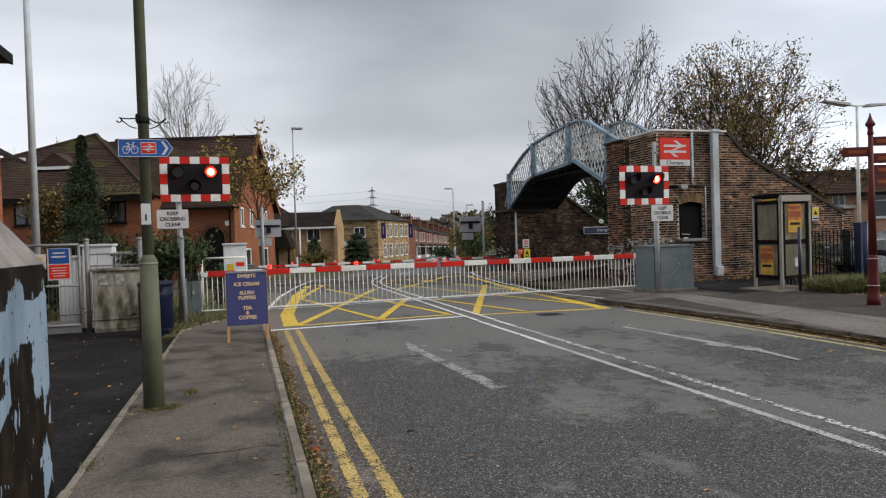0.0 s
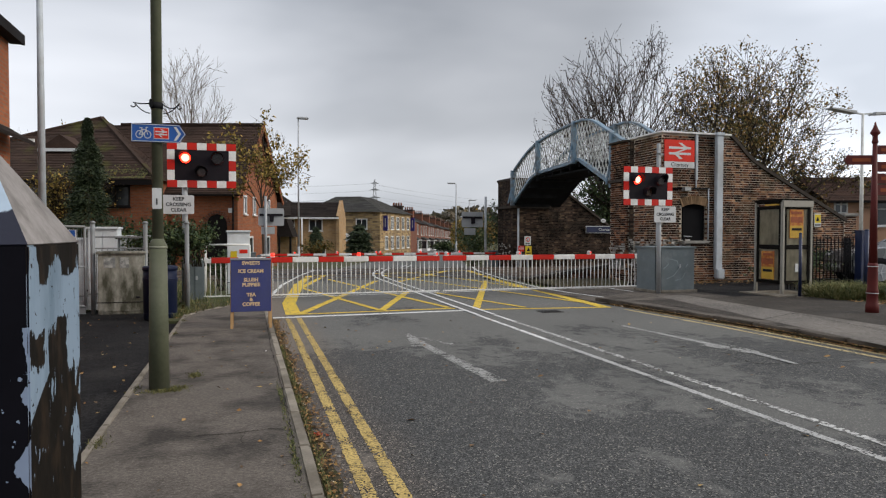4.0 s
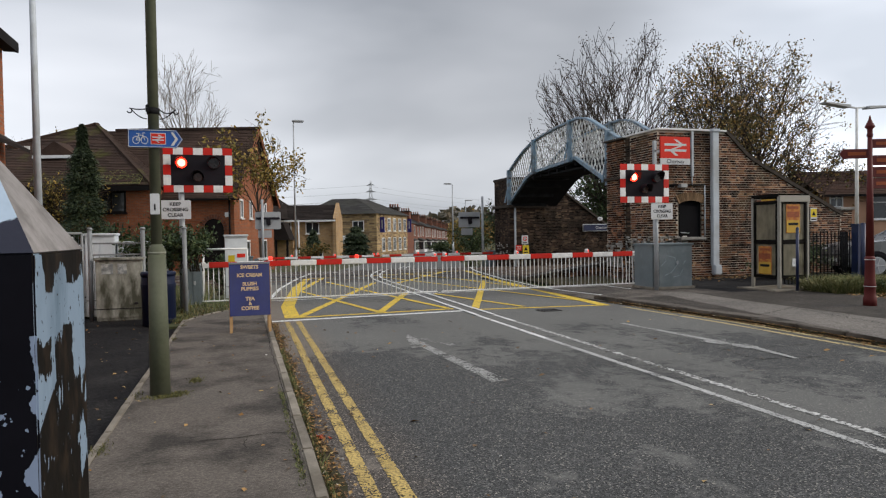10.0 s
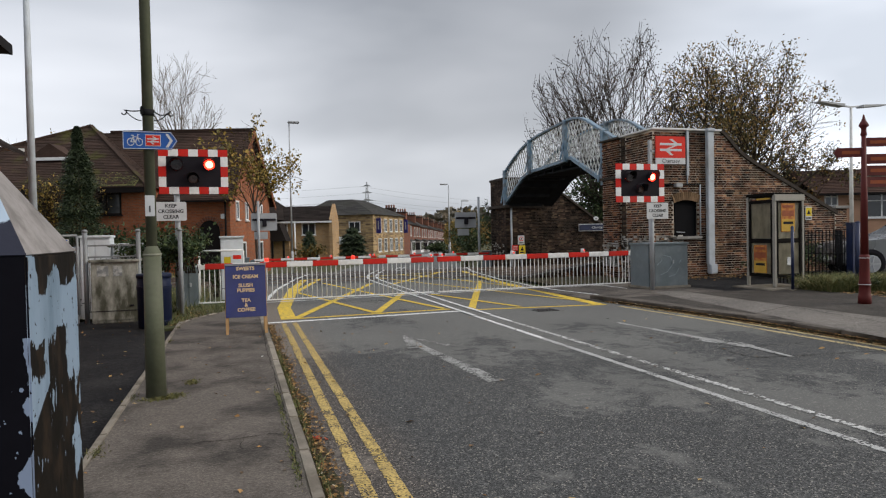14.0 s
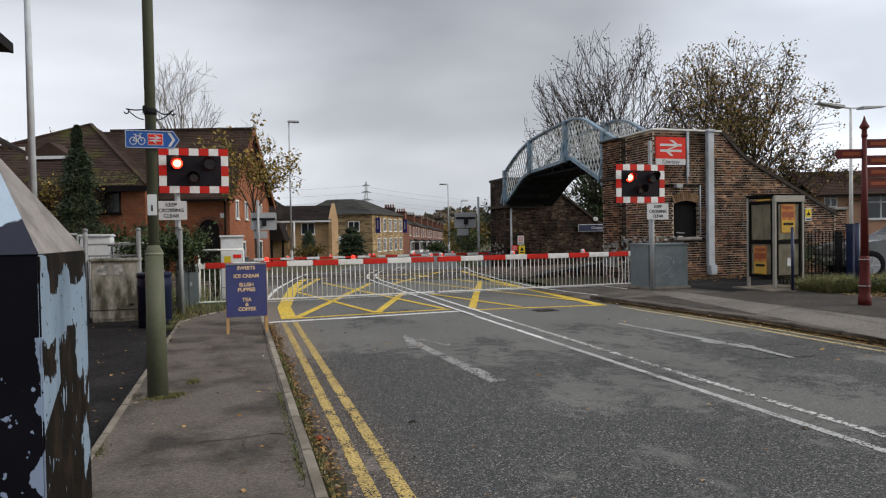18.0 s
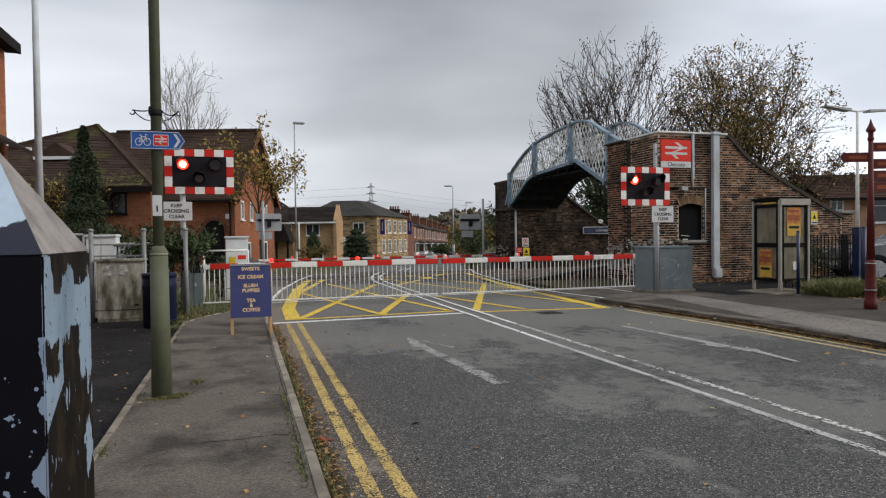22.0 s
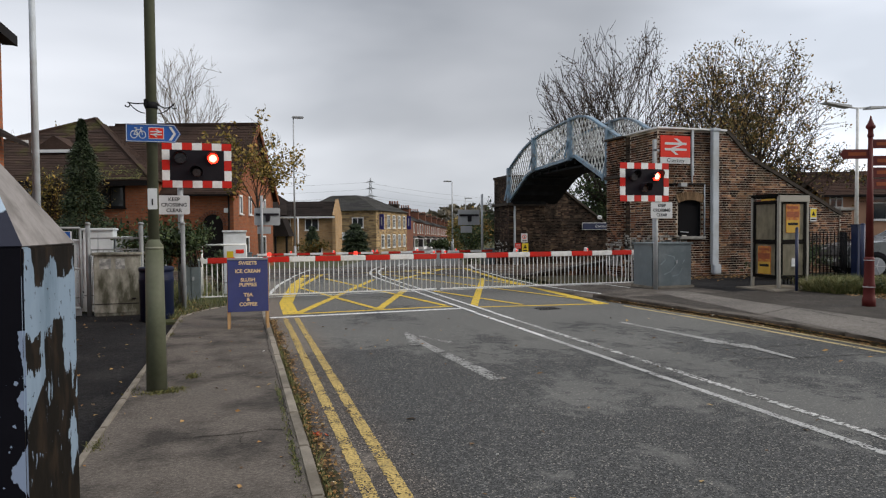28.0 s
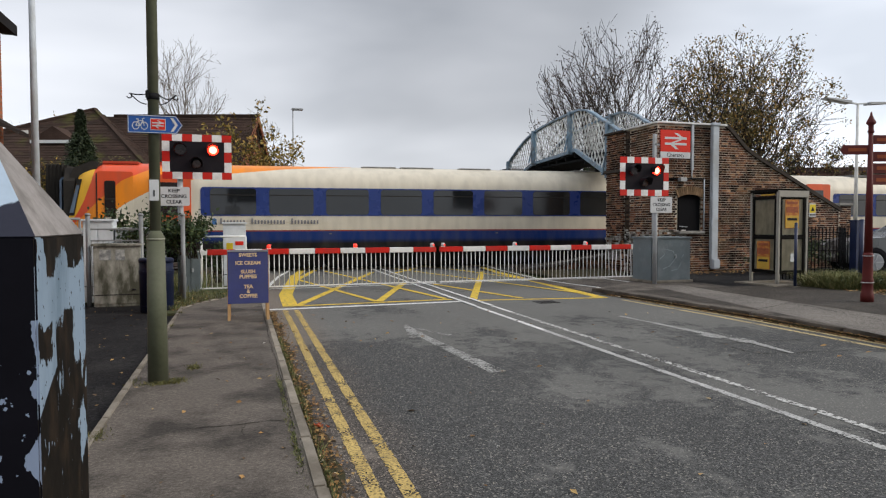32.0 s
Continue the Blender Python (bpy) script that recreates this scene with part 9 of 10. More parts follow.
def pylon():
    ob = thing("pylon", cam_frame(-64.5, 600, 0), "distant lattice steel electricity pylon", "pylon")
    def leg(h):
        return 3.2 * (1 - h / 50) + 0.35
    for sx in (-1, 1):
        for sy in (-1, 1):
            part("leg", bm_bar((sx * leg(0), sy * leg(0), 0), (sx * leg(50), sy * leg(50), 50), 0.35), BACK_GREY, ob)
    for k in range(12):
        h0, h1 = k * 4.1, (k + 1) * 4.1
        for sgn in (-1, 1):
            part("brace", bm_bar((-sgn * leg(h0), -leg(h0), h0), (sgn * leg(h1), -leg(h1), h1), 0.22), BACK_GREY, ob)
    for h, w in ((33, 6.5), (40, 5.2), (46, 4.2)):
        part("cross_arm", bm_prism([(-w, h), (w, h), (0.6, h + 1.6), (-0.6, h + 1.6)], -0.3, 0.3), BACK_GREY, ob)
    wires = thing("power_lines", Matrix(), "thin power lines hung from the pylon", "power line")
    for x, h, off in ((-6, 33, 0), (6, 33, 8), (5, 40, 4), (-4, 46, 2)):
        a = cam_frame(-64.5 + x, 600, h).translation
        for xc, d, z in ((120, 700, h - 16 + off), (-420, 560, h - 6)):
            b = cam_frame(xc, d, z).translation
            bm = bmesh.new()
            prev = a
            for k in range(1, 17):
                t = k / 16
                p = a.lerp(b, t) - Vector((0, 0, 7 * 4 * t * (1 - t) * 0.6))
                tube(bm, prev, p, 0.10, n=4, caps=False)
                prev = p
            part("wire", bm, BACK_GREY, wires)


pylon()


# ---- trees, shrubs, grass, fallen leaves ----
BARK = mat("grey_brown_bark", (0.075, 0.06, 0.048), 0.95, var=0.35, scale=4, fine=30, bump=0.4)
TWIG = mat("twig_brown", (0.052, 0.041, 0.033), 0.95, var=0.3, scale=4, fine=30, bump=0.2)
PALE_BARK = mat("pale_bark", (0.15, 0.125, 0.10), 0.95, var=0.3, scale=4, fine=30, bump=0.3)


class Grower:
    """Grows a tree as tapered segments; tips are where leaves sit."""

    def __init__(self, seed, least=0.012, wiggle=0.10):
        self.least, self.wiggle = least, wiggle
        self.r = random.Random(seed)
        self.segs, self.tips = [], []

    def grow(self, p, d, length, rad, level, levels, spread, up, kids):
        n = 4 if level < 2 else 3
        step = length / n
        for k in range(n):
            d = (d + Vector((self.r.gauss(0, 1), self.r.gauss(0, 1), self.r.gauss(0, 1))) * self.wiggle * (1 + 0.3 * level) + Vector((0, 0, up))).normalized()
            q = p + d * step
            r0, r1 = rad * (1 - 0.42 * k / n), rad * (1 - 0.42 * (k + 1) / n)
            self.segs.append((p, q, r0, r1, level))
            p = q
            if level < levels and (k >= 1 or level > 0):
                for _ in range(kids[level] if k < n - 1 else kids[level] + 1):
                    a = self.r.uniform(0, 2 * math.pi)
                    s = d.orthogonal().normalized()
                    s = (s * math.cos(a) + d.cross(s) * math.sin(a))
                    nd = (d + s * spread * self.r.uniform(0.6, 1.3)).normalized()
                    self.grow(p, nd, length * self.r.uniform(0.5, 0.74), max(self.least, r1 * self.r.uniform(0.45, 0.68)), level + 1, levels, spread, up, kids)
            if level >= levels - 1:
                self.tips.append((p, d))

    def mesh(self, name, material, low, high):
        verts, faces = [], []
        for p, q, r0, r1, lv in self.segs:
            if not low <= lv <= high:
                continue
            n = 7 if lv < 2 else 4 if lv < 3 else 3
            d = (q - p).normalized()
            s = d.orthogonal().normalized()
            u = d.cross(s)
            b = len(verts)
            for c, r in ((p, r0), (q, r1)):
                for k in range(n):
                    a = 2 * math.pi * k / n
                    verts.append(c + (s * math.cos(a) + u * math.sin(a)) * r)
            faces += [(b + k, b + (k + 1) % n, b + n + (k + 1) % n, b + n + k) for k in range(n)]
        me = bpy.data.meshes.new(name)
        me.from_pydata(verts, [], faces)
        me.materials.append(material)
        return me


def leaf_mesh(name, places, size, material, rng, flat=0.0):
    """Many small leaves: bent kites in all directions."""
    verts, faces = [], []
    for p in places:
        s = size * rng.uniform(0.6, 1.35)
        a = Vector((rng.gauss(0, 1), rng.gauss(0, 1), rng.gauss(0, 1) * (1 - flat))).normalized()
        b = a.cross(Vector((rng.gauss(0, 1), rng.gauss(0, 1), rng.gauss(0, 1)))).normalized()
        k = len(verts)
        verts += [p - a * s * 0.5, p + b * s * 0.3, p + a * s * 0.55, p - b * s * 0.3]
        faces.append((k, k + 1, k + 2, k + 3))
    me = bpy.data.meshes.new(name)
    me.from_pydata(verts, [], faces)
    me.materials.append(material)
    return me


def tree(name, m, seed, height, rad, levels, kids, spread, up, label, leaf=None, leaf_n=0, leaf_size=0.1, bark=BARK, twig=TWIG, lean=(0, 0), keep=None, trunk_part=0.42, least=0.012, limbs=None, dome=None, wiggle=0.10, clumps=0):
    ob = thing(name, m, label, "tree", "trees")
    g = Grower(seed, least, wiggle)
    if limbs:
        # a short trunk that parts into limbs fanned out into a dome
        count, tilt, fork, reach = limbs
        top = Vector((g.r.gauss(0, 0.1), g.r.gauss(0, 0.1), height * fork))
        g.segs.append((Vector((0, 0, -0.3)), top, rad, rad * 0.75, 0))
        for k in range(count):
            t = math.radians(tilt * (k + 0.6) / count * g.r.uniform(0.85, 1.15))
            a = k * 2.4 + g.r.uniform(-0.3, 0.3)
            d = Vector((math.sin(t) * math.cos(a), math.sin(t) * math.sin(a), math.cos(t)))
            g.grow(top, d, height * reach * (1 - 0.12 * k / count) * g.r.uniform(0.9, 1.08), rad * 0.5, 1, levels, spread, up, kids)
    else:
        g.grow(Vector((0, 0, -0.3)), Vector((lean[0], lean[1], 1)).normalized(), height * trunk_part, rad, 0, levels, spread, up, kids)
    tops = sorted(p.z for p, _ in g.tips)
    k = height / tops[int(len(tops) * (0.985 if dome else 0.9999))]
    g.segs = [(p * k, q * k, r0, r1, lv) for p, q, r0, r1, lv in g.segs]
    g.tips = [(p * k, d) for p, d in g.tips]
    if dome:
        half, low = dome
        mid, tall = (height + low) / 2, (height - low) / 2

        def within(p):
            return (p.x / half) ** 2 + (p.y / half) ** 2 * 0.6 + ((p.z - mid) / tall) ** 2 < 1.0 + 0.3 * noise.noise(p * 0.6 + Vector((seed, 0, 0))) + g.r.uniform(-0.1, 0.12)
        g.segs = [s for s in g.segs if s[4] < 2 or within(s[1])]
        g.tips = [t for t in g.tips if within(t[0])]
    part("trunk", g.mesh("trunk", bark, 0, 1), bark, ob, "grey-brown trunk and limbs")
    t = part("twig_canopy", g.mesh("twig_canopy", twig, 2, 9), twig, ob, "fine bare branches")
    t["kind"] = "stuff"
    if leaf:
        rng = random.Random(seed + 1)
        tips = [p for p, d in g.tips if keep is None or keep(p, rng)]
        wide = 0.13
        if clumps:
            tips, wide = rng.sample(tips, min(clumps, len(tips))), 0.21
        places = [rng.choice(tips) + Vector((rng.gauss(0, 1), rng.gauss(0, 1), rng.gauss(0, 1))) * wide for _ in range(leaf_n)]
        c = part("crown", leaf_mesh("crown", places, leaf_size, leaf, rng), leaf, ob, "sparse autumn leaves")
        c["kind"] = "stuff"
    return ob


# bare ash behind the footbridge, half-leafed tree beside it, and more behind
tree("bare_tree", cam_frame(11.2, 43, -0.4), 24, 15.1, 0.2, 4, [1, 1, 1, 1], 0.5, 0.04, "tall bare winter tree behind the footbridge", LEAF_HUSK, 4200, 0.12, least=0.02, limbs=(19, 58, 0.10, 0.5), dome=(5.2, 0.5), wiggle=0.05, clumps=420)
tree("autumn_tree", cam_frame(17.35, 39, -0.4), 31, 13.3, 0.2, 4, [1, 1, 2, 1], 0.55, 0.035, "broad tree with sparse brown and green autumn leaves", LEAF_RUSSET, 18000, 0.145, least=0.0155, limbs=(16, 66, 0.10, 0.46), dome=(5.1, 0.5), wiggle=0.065, clumps=950)
tree("bare_tree", cam_frame(15.0, 47, -0.4), 37, 11.0, 0.16, 4, [1, 1, 1, 1], 0.5, 0.05, "bare winter tree behind the footbridge", LEAF_HUSK, 2200, 0.13, least=0.02, limbs=(10, 50, 0.14, 0.44), wiggle=0.05, clumps=300)
tree("autumn_tree", cam_frame(10.0, 40, -0.4), 41, 5.6, 0.14, 4, [2, 2, 2, 1], 0.8, 0.02, "low leafy tree seen under the footbridge", LEAF_GREEN, 6500, 0.22)
tree("bare_tree", cam_frame(-18.9, 50, -0.8), 53, 16.6, 0.11, 4, [1, 1, 1, 1], 0.42, 0.05, "slender bare tree behind the brick house", bark=PALE_BARK, twig=PALE_BARK, limbs=(8, 44, 0.42, 0.26), wiggle=0.09, dome=(3.2, 3.0))
tree("slender_tree", cam_frame(-8.5, 31.0, -0.4), 61, 7.7, 0.07, 4, [1, 1, 1, 1], 0.6, 0.03, "slender young tree with sparse golden leaves", LEAF_GOLD, 2000, 0.17, least=0.008, limbs=(5, 32, 0.35, 0.24), clumps=60, wiggle=0.07)
tree("slender_tree", cam_frame(-18.25, 30.5, -0.3), 67, 5.4, 0.07, 4, [2, 2, 2, 1], 0.4, 0.06, "slender golden autumn tree by the brick house", LEAF_GOLD, 2800, 0.13)
tree("autumn_tree", cam_frame(3.0, 66, -0.8), 71, 4.6, 0.1, 4, [1, 2, 1, 1], 0.6, 0.02, "roadside tree with orange autumn leaves", LEAF_GOLD, 1400, 0.26, limbs=(5, 30, 0.22, 0.3))
tree("autumn_tree", cam_frame(3.6, 58, -0.8), 73, 4.4, 0.1, 4, [2, 2, 2, 1], 0.8, 0.0, "leafy roadside shrub tree", LEAF_GREEN, 2600, 0.28)
tree("autumn_tree", cam_frame(4.6, 44, -0.6), 79, 5.0, 0.1, 4, [2, 2, 2, 1], 0.75, 0.0, "tangled green tree beside the pier", LEAF_GREEN, 2600, 0.22)
tree("bare_tree", cam_frame(-47.2, 78, -1.0), 83, 15.6, 0.2, 4, [2, 2, 2, 1], 0.6, 0.03, "far tree above the house roof", LEAF_GOLD, 2600, 0.3, limbs=(7, 50, 0.4, 0.3))
tree("autumn_tree", cam_frame(24.5, 44, -0.4), 89, 8.2, 0.18, 4, [2, 2, 2, 2], 0.75, 0.0, "bushy green and brown tree behind the stair wall", LEAF_AUTUMN, 3800, 0.2)


def conifer(m, seed, height, width, n, label, size=0.2):
    """A narrow conifer: a trunk and drooping sprays, ragged at the edge."""
    rng = random.Random(seed)
    ob = thing("conifer", m, label, "tree", "trees")
    part("trunk", bm_tube((0, 0, -0.2), (0, 0, height * 0.9), 0.09, 0.015, 8), BARK, ob)
    verts, faces = [], []
    for k in range(n):
        t = rng.random() ** 1.15
        z = height * (0.03 + 0.97 * t)
        lobe = 0.82 + 0.2 * math.sin(13 * t + 2.1 * math.sin(7 * t)) + 0.14 * math.sin(41 * t)
        rmax = width * ((1 - t) ** 0.9 if height > 5 else (1 - t * t) ** 0.6) * lobe + 0.05
        a = rng.uniform(0, 2 * math.pi)
        r = rmax * rng.uniform(0.2, 1.0) ** 0.5 * rng.choice((0.8, 0.9, 1, 1, 1.1, 1.25))
        c = Vector((r * math.cos(a), r * math.sin(a), z - 0.25 * r))
        out = Vector((math.cos(a), math.sin(a), -0.35 + rng.gauss(0, 0.35))).normalized()
        side = out.cross(Vector((rng.gauss(0, 0.5), rng.gauss(0, 0.5), 1))).normalized()
        s = size * rng.uniform(0.6, 1.4)
        b = len(verts)
        verts += [c - out * s * 0.6, c + side * s * 0.3, c + out * s, c - side * s * 0.3]
        faces.append((b, b + 1, b + 2, b + 3))
    me = bpy.data.meshes.new("sprays")
    me.from_pydata(verts, [], faces)
    me.materials.append(LEAF_CONIFER)
    part("sprays", me, LEAF_CONIFER, ob, "dense dark green sprays")["kind"] = "stuff"


conifer(cam_frame(-15.75, 29, -0.3), 5, 6.95, 1.72, 40000, "tall narrow dark green conifer before the brick house", 0.075)
conifer(cam_frame(-7.45, 57, -0.8), 6, 3.15, 1.45, 11000, "rounded dark conifer beside the tan house", 0.15)
conifer(cam_frame(-11.4, 58, -0.8), 7, 2.9, 0.75, 5000, "small dark conifer before the tan house", 0.14)


def shrub(name, m, seed, size, n, leaf, leaf_size, label, stems=14, hang=0.0):
    """A shrub of arching stems with leaves along them, uneven and open."""
    rng = random.Random(seed)
    ob = thing(name, m, label, "shrub", "shrubs")
    verts, faces, spots = [], [], []
    for k in range(stems):
        a = rng.uniform(0, 2 * math.pi)
        p = Vector((rng.gauss(0, 0.12) * size[0], rng.gauss(0, 0.12) * size[1], 0))
        tip = Vector((math.cos(a) * size[0] * rng.uniform(0.3, 1), math.sin(a) * size[1] * rng.uniform(0.3, 1), size[2] * rng.uniform(0.5, 1.05)))
        prev = p
        for j in range(1, 7):
            t = j / 6
            q = p.lerp(tip, t) + Vector((0, 0, size[2] * 0.35 * math.sin(t * math.pi) - hang * t * t))
            d = (q - prev).normalized()
            s = d.orthogonal().normalized()
            u = d.cross(s)
            b = len(verts)
            for c, r in ((prev, 0.012), (q, 0.009)):
                verts += [c + s * r, c - s * r * 0.5 + u * r, c - s * r * 0.5 - u * r]
            faces += [(b + i, b + (i + 1) % 3, b + 3 + (i + 1) % 3, b + 3 + i) for i in range(3)]
            spots += [q] * j
            prev = q
    me = bpy.data.meshes.new("branchwork")
    me.from_pydata(verts, [], faces)
    me.materials.append(TWIG)
    part("branchwork", me, TWIG, ob)
    places = [rng.choice(spots) + Vector((rng.gauss(0, 1) * size[0], rng.gauss(0, 1) * size[1], rng.gauss(0, 1) * size[2])) * 0.12 for _ in range(n)]
    part("leaves", leaf_mesh("leaves", places, leaf_size, leaf, rng), leaf, ob)["kind"] = "stuff"


shrub("climbing_shrub", pose(-1.7, 15.0, 0.6), 1, (0.85, 0.45, 1.02), 1900, LEAF_GREEN, 0.085, "untidy green climber over the fence posts", 26)
shrub("climbing_shrub", pose(-1.0, 15.6, 0.85), 2, (0.55, 0.45, 0.85), 1100, LEAF_GREEN, 0.085, "untidy green climber by the signal post", 18)
shrub("climbing_shrub", pose(-2.3, 16.3, 0.0), 21, (1.1, 0.4, 1.7), 2600, LEAF_GREEN, 0.1, "dark tangled climber behind the white cabinets", 26)
shrub("climbing_shrub", pose(-1.12, 14.9, 0.95), 22, (0.45, 0.3, 0.6), 700, LEAF_GREEN, 0.08, "leafy climber on the fence post", 16)
shrub("ivy_bank", pose(15.6, 15.6, 0.1), 31, (1.5, 0.7, 0.85), 2600, LEAF_GREEN, 0.09, "dark ivy bank behind the railings", 26)
shrub("shrub", pose(-4.3, 17.5, 0.0), 3, (1.2, 0.8, 1.2), 1500, LEAF_GREEN, 0.12, "scrubby green bush by the railway")
shrub("shrub", pose(-0.6, 19.0, 0.0), 4, (0.8, 0.8, 1.0), 800, LEAF_GREEN, 0.1, "scrubby green bush behind the barrier")
shrub("shrub", cam_frame(-11.0, 55, -0.8), 8, (1.6, 1.0, 1.4), 900, LEAF_AUTUMN, 0.2, "autumn shrub before the tan house")
shrub("shrub", cam_frame(2.0, 80, -1.3), 9, (1.3, 1.3, 3.5), 2200, LEAF_GOLD, 0.24, "golden young tree along the far road")
shrub("shrub", cam_frame(1.0, 90, -1.5), 10, (2.8, 2.0, 1.6), 2200, LEAF_GREEN, 0.26, "dark hedge along the far road")
shrub("shrub", pose(11.8, 33.5, -0.4), 12, (1.2, 1.4, 2.0), 1500, LEAF_GREEN, 0.14, "green bush beside the far signal")
shrub("shrub", pose(13.3, 37.5, -0.5), 13, (1.4, 1.6, 2.4), 1900, LEAF_RUSSET, 0.14, "brown and green bush past the far barrier")


def grass_patch(name, n, place, hgt, material, label, seed, droop=0.5):
    rng = random.Random(seed)
    verts, faces = [], []
    for _ in range(n):
        x, y, z = place(rng)
        h = hgt * rng.uniform(0.4, 1.2)
        a = rng.uniform(0, 2 * math.pi)
        s = Vector((math.cos(a), math.sin(a), 0))
        l = Vector((rng.gauss(0, droop), rng.gauss(0, droop), 0)) * h
        w = 0.004 + 0.008 * hgt
        b = len(verts)
        p = Vector((x, y, z))
        verts += [p - s * w, p + s * w, p + s * w * 0.7 + l * 0.45 + Vector((0, 0, h * 0.65)), p - s * w * 0.7 + l * 0.45 + Vector((0, 0, h * 0.65)), p + l + Vector((0, 0, h))]
        faces += [(b, b + 1, b + 2, b + 3), (b + 3, b + 2, b + 4)]
    me = bpy.data.meshes.new(name)
    me.from_pydata(verts, [], faces)
    me.materials.append(material)
    return tagged(part(name, me, material), label, "grass", kind="stuff")


def leaf_litter(name, n, place, size, label, seed):
    rng = random.Random(seed)
    verts, faces = [], []
    for _ in range(n):
        p = Vector(place(rng))
        s = size * rng.uniform(0.5, 1.4)
        a = rng.uniform(0, 2 * math.pi)
        u = Vector((math.cos(a), math.sin(a), rng.gauss(0, 0.2)))
        v = Vector((-math.sin(a), math.cos(a), rng.gauss(0, 0.25)))
        b = len(verts)
        verts += [p - u * s * 0.5, p + v * s * 0.32 + Vector((0, 0, 0.006)), p + u * s * 0.55, p - v * s * 0.32 + Vector((0, 0, 0.004))]
        faces.append((b, b + 1, b + 2, b + 3))
    me = bpy.data.meshes.new(name)
    me.from_pydata(verts, [], faces)
    me.materials.append(FALLEN)
    tagged(part(name, me, FALLEN), label, "leaves", kind="stuff")


def verge_spot(r):
    t = r.random()
    x = 12.9 + 5.2 * t
    return x, 12.1 - 0.28 * (x - 12.9) + r.uniform(-0.75, 0.75) * (0.7 + 0.5 * t), 0.08


EARTH_BED = bm_prism([(12.75, 12.5), (13.1, 11.5), (15.2, 10.5), (18.6, 9.9), (18.6, 13.0), (15.2, 12.9), (14, 13.2)], 0.0, 0.112, "z")
tagged(part("verge_bed", EARTH_BED, EARTH), "earth bed with rough grass beside the kiosk", "verge", kind="structure")
grass_patch("verge_grass", 16000, verge_spot, 0.37, VERGE_GREEN, "long rough grass and weeds beside the finger post", 1, 1.0)
for k in range(7):
    shrub("verge_weed", pose(13.3 + 0.62 * k, 11.75 - 0.19 * k + 0.25 * math.sin(5.0 * k), 0.1), 140 + k, (0.34, 0.3, 0.24 + 0.05 * (k % 3)), 330, LEAF_GREEN, 0.05, "leafy green weeds among the verge grass", 12)


def fence_spot(r):
    y = 12.6 + 3.2 * r.random()
    return -1.22 + (min(0.3, pavement_edge(y)) + 1.15) * r.random() ** 1.6, y, 0.075


leaf_litter("fence_leaves", 260, fence_spot, 0.07, "fallen leaves among the fence weeds", 18)
grass_patch("fence_weeds", 800, fence_spot, 0.11, WEEDS, "weeds along the fence foot", 2)
grass_patch("track_grass", 7000, lambda r: (r.uniform(-9, -0.8), r.uniform(15.6, 21.0), -0.04), 0.35, GRASS, "rough grass beside the railway", 3)
def moss_spot(r):
    x, y, sx, sy = r.choice(((-0.76, 6.7, 0.09, 0.035), (-0.68, 6.72, 0.07, 0.03), (-0.62, 6.8, 0.05, 0.05), (-0.49, 7.38, 0.035, 0.07)))
    return x + r.gauss(0, sx), y + r.gauss(0, sy), 0.1


grass_patch("column_weeds", 900, moss_spot, 0.022, MOSS, "yellow-green moss and weeds round the lamp column foot", 4, 0.9)
grass_patch("edging_weeds", 420, lambda r: (-1.0 + r.gauss(0, 0.03), r.choice((5.15, 5.2, 6.9, 10.5, 12)) + r.gauss(0, 0.08), 0.09), 0.03, MOSS, "weeds along the pavement edging", 5, 0.9)
grass_patch("kerb_joint_weeds", 500, lambda r: (0.335 + r.gauss(0, 0.012), r.choice((5.0, 5.6, 6.2, 6.3, 4.4, 4.5)) + r.gauss(0, 0.22), 0.1), 0.02, WEEDS, "moss in the joint behind the kerb", 19, 0.9)
grass_patch("gutter_weeds", 1300, lambda r: (0.49 + abs(r.gauss(0, 0.03)), r.uniform(2.5, 9.5), 0.0), 0.045, WEEDS, "small weeds and moss along the gutter", 6)
grass_patch("far_verge_grass", 4000, lambda r: (r.uniform(-7, 1.5), r.uniform(29.5, 34), -0.35), 0.4, GRASS, "rough grass across the tracks", 7)


leaf_litter("gutter_leaves", 1700, lambda r: (0.50 + abs(r.gauss(0, 0.075)), r.uniform(2.2, 12.5), 0.012), 0.033, "brown fallen leaves in the gutter", 11)
def far_gutter(r):
    y = r.uniform(4, 13)
    d = abs(r.gauss(0, 0.06))
    return far_edge(y) - d, y, 0.045 if d < 0.045 and y < 12.6 else 0.012


leaf_litter("far_gutter_leaves", 3000, far_gutter, 0.05, "fallen leaves along the far kerb", 12)
leaf_litter("road_leaves", 90, lambda r: (r.uniform(0.6, 7.8), r.uniform(2.5, 12), 0.008), 0.06, "few fallen leaves scattered on the road", 13)
leaf_litter("wall_leaves", 500, lambda r: (r.uniform(11.5, 16.5), 17.3 - abs(r.gauss(0, 0.5)), 0.112), 0.08, "fallen leaves below the brick wall", 14)
leaf_litter("verge_leaves", 1300, lambda r: (12.8 + 4 * r.random(), 11.2 - 0.3 * 4 * r.random() + r.gauss(0, 0.25), 0.115), 0.06, "fallen leaves beside the grass", 15)
leaf_litter("pavement_leaves", 60, lambda r: (r.uniform(-1.0, 0.3), r.uniform(3, 12), 0.106), 0.04, "few leaf scraps on the pavement", 16)
leaf_litter("yard_leaves", 140, lambda r: (r.uniform(-4, -1.1), r.uniform(6, 13.8), 0.036), 0.05, "few fallen leaves on the yard", 17)


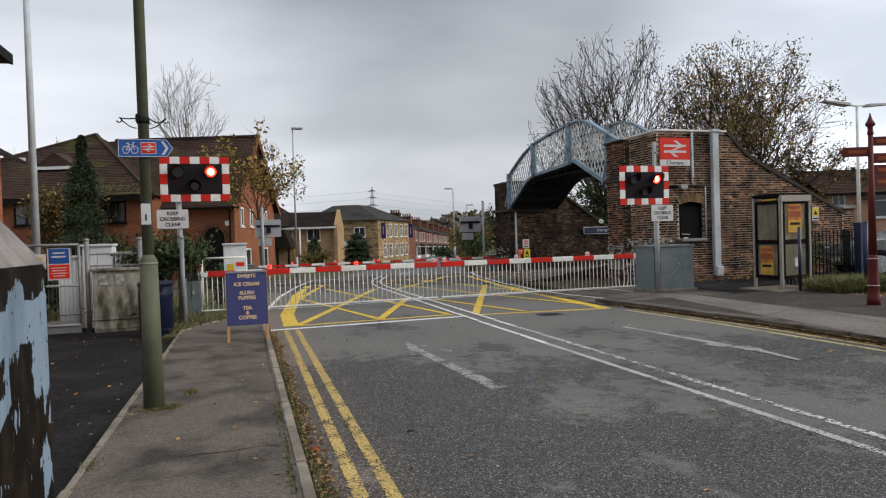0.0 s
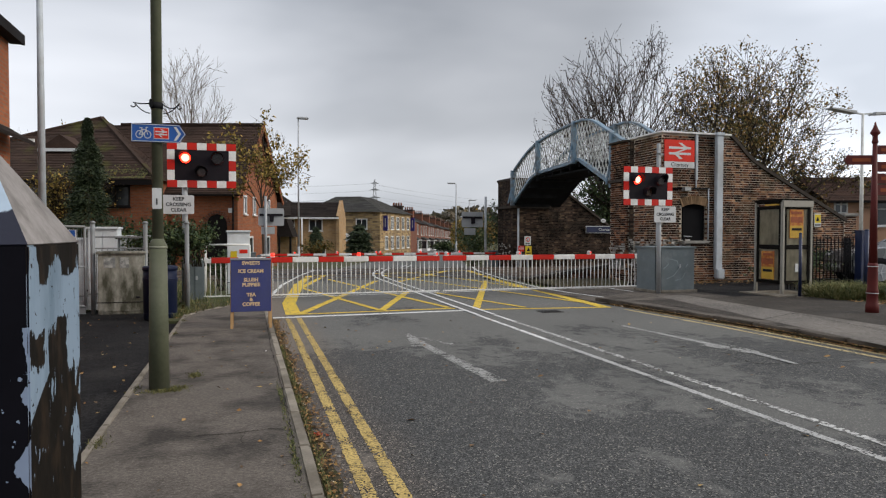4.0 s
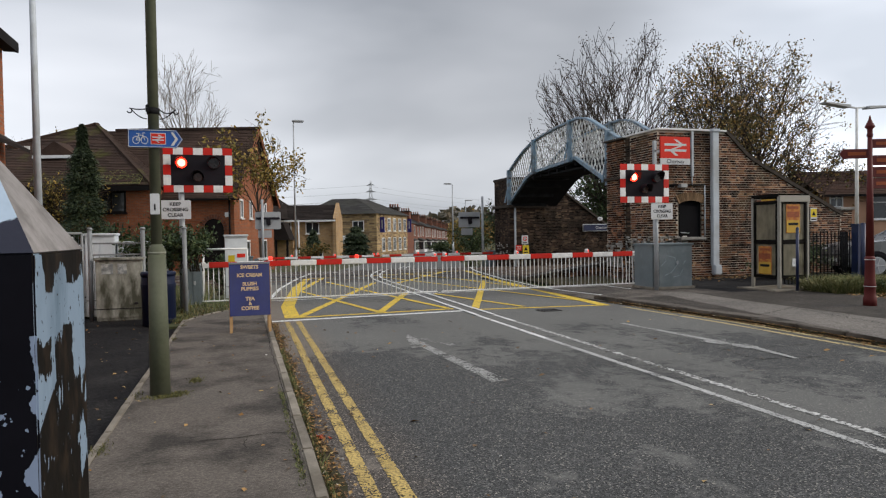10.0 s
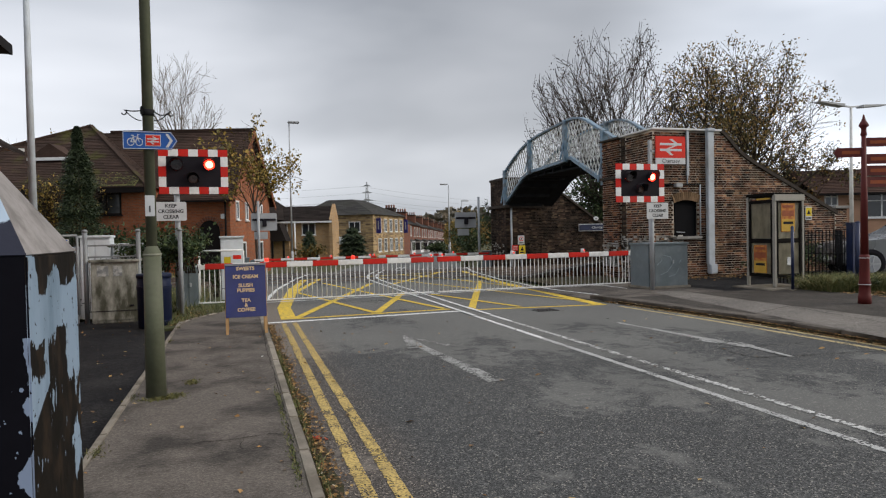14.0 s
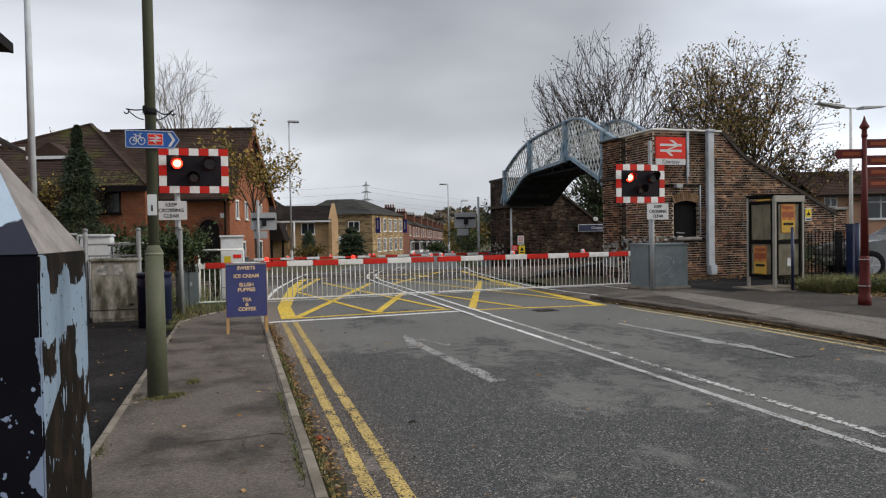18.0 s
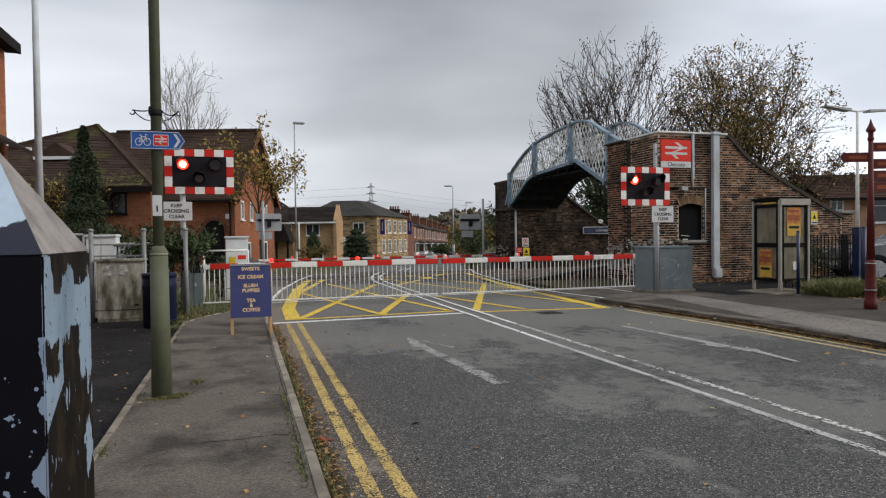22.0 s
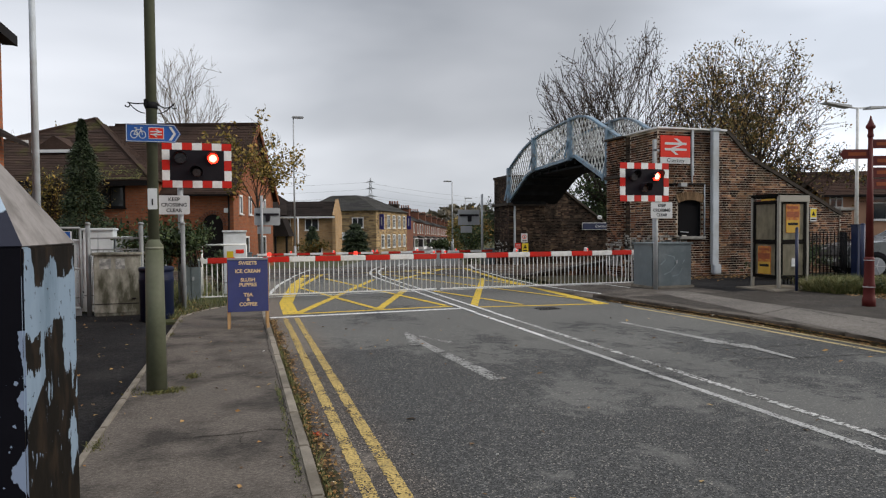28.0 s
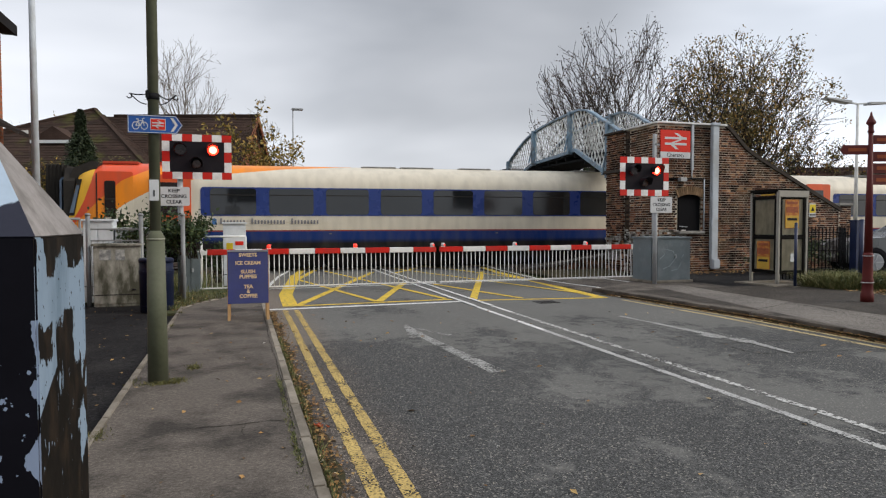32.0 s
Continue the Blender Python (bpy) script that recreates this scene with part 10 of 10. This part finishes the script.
def litter(x, y, z, size, material, label, seed):
    """A crumpled scrap: a bent, pinched sheet with thickness."""
    rng = random.Random(seed)
    bm = bmesh.new()
    n = 5
    g = [[bm.verts.new(((i / (n - 1) - 0.5) * size[0] + rng.gauss(0, size[0] * 0.05), (j / (n - 1) - 0.5) * size[1] + rng.gauss(0, size[1] * 0.07), size[2] * rng.random())) for j in range(n)] for i in range(n)]
    for i in range(n - 1):
        for j in range(n - 1):
            bm.faces.new((g[i][j], g[i + 1][j], g[i + 1][j + 1], g[i][j + 1]))
    bmesh.ops.solidify(bm, geom=bm.faces[:], thickness=0.003)
    ob = tagged(part("litter_scrap", bm, material), label, "litter", "litter scraps")
    ob.matrix_basis = pose(x, y, z, 0, 0, rng.uniform(0, 180))


WRAPPER = mat("orange_wrapper", (0.62, 0.12, 0.03), 0.45, var=0.3, scale=30, fine=90, bump=0.1, dirt=(0.25, 0.02, 0.015), dirt_amt=0.8, dirt_scale=25)
PAPER = mat("white_paper_scrap", (0.66, 0.65, 0.62), 0.8, var=0.15, scale=20, fine=90, bump=0.1)
litter(0.575, 5.23, 0.006, (0.10, 0.045, 0.025), WRAPPER, "crumpled orange wrapper lying in the gutter", 1)
litter(0.64, 5.2, 0.006, (0.05, 0.02, 0.012), WRAPPER, "torn end of an orange wrapper in the gutter", 2)
litter(0.66, 4.67, 0.006, (0.022, 0.016, 0.012), PAPER, "small white paper scrap on the road", 3)
litter(0.59, 6.46, 0.006, (0.03, 0.018, 0.012), PAPER, "small white paper scrap in the gutter", 4)
litter(1.75, 4.35, 0.006, (0.035, 0.02, 0.012), PAPER, "white paper scrap on the road", 5)
litter(0.27, 8.6, 0.104, (0.05, 0.02, 0.008), PAPER, "white paper scrap on the pavement", 6)


def woods():
    """The wooded hill on the skyline, as many small clumps."""
    rng = random.Random(9)
    places = []
    for _ in range(9000):
        xc = rng.uniform(-140, 170)
        d = 330 + rng.uniform(0, 90)
        top = 11.0 + 2.4 * math.sin(xc * 0.035 + 1.0) + 1.8 * math.sin(xc * 0.13) + 1.0 * math.sin(xc * 0.41)
        z = -4 + (top + 4) * rng.random() ** 0.55
        places.append(cam_frame(xc, d, z).translation)
    me = leaf_mesh("far_woods", places, 3.4, LEAF_WOODS, rng)
    tagged(part("far_woods", me, LEAF_WOODS), "autumn woods on the far hill, haze put into their colour", "woods", kind="stuff")


woods()


# ---- what moves ----
FLASH, FLASH_START = 0.742, 0.17


def motions():
    speed, s0, t0 = 9.65, -4.26, 31.3
    walk(TRAIN, [(t, track_pose(s0 - speed * (t - t0), 1.37)) for t in range(0, 35)])
    # added dark discs hide and bare the ever-lit red lenses in turn, as flashing
    for blade, phase, shut, apart in SHUTTERS:
        rows, k, was = [], 0, None
        while k <= 32 * 30 + 15:
            t = k / 30
            left = ((t - FLASH_START) / FLASH) % 1.0 < 0.5
            now = left == (phase > 0)
            if was is None or now != was:
                if was is not None:
                    rows.append(((k - 1) / 30, apart if was else shut))
                rows.append((t, apart if now else shut))
            was = now
            k += 1
        rows.append((33.0, apart if was else shut))
        walk(blade, rows)
    # wheels turn as the train rolls, seen only near the end
    for ws in WHEELSETS:
        rest = ws.matrix_basis.copy()
        rows = [(0.0, rest)]
        k = 0
        while 28.0 + k / 15 < 32.4:
            rows.append((28.0 + k / 15, rest @ pose(0, 0, 0, 0, -math.degrees(speed * k / 15 / 0.42), 0)))
            k += 1
        walk(ws, rows)


motions()
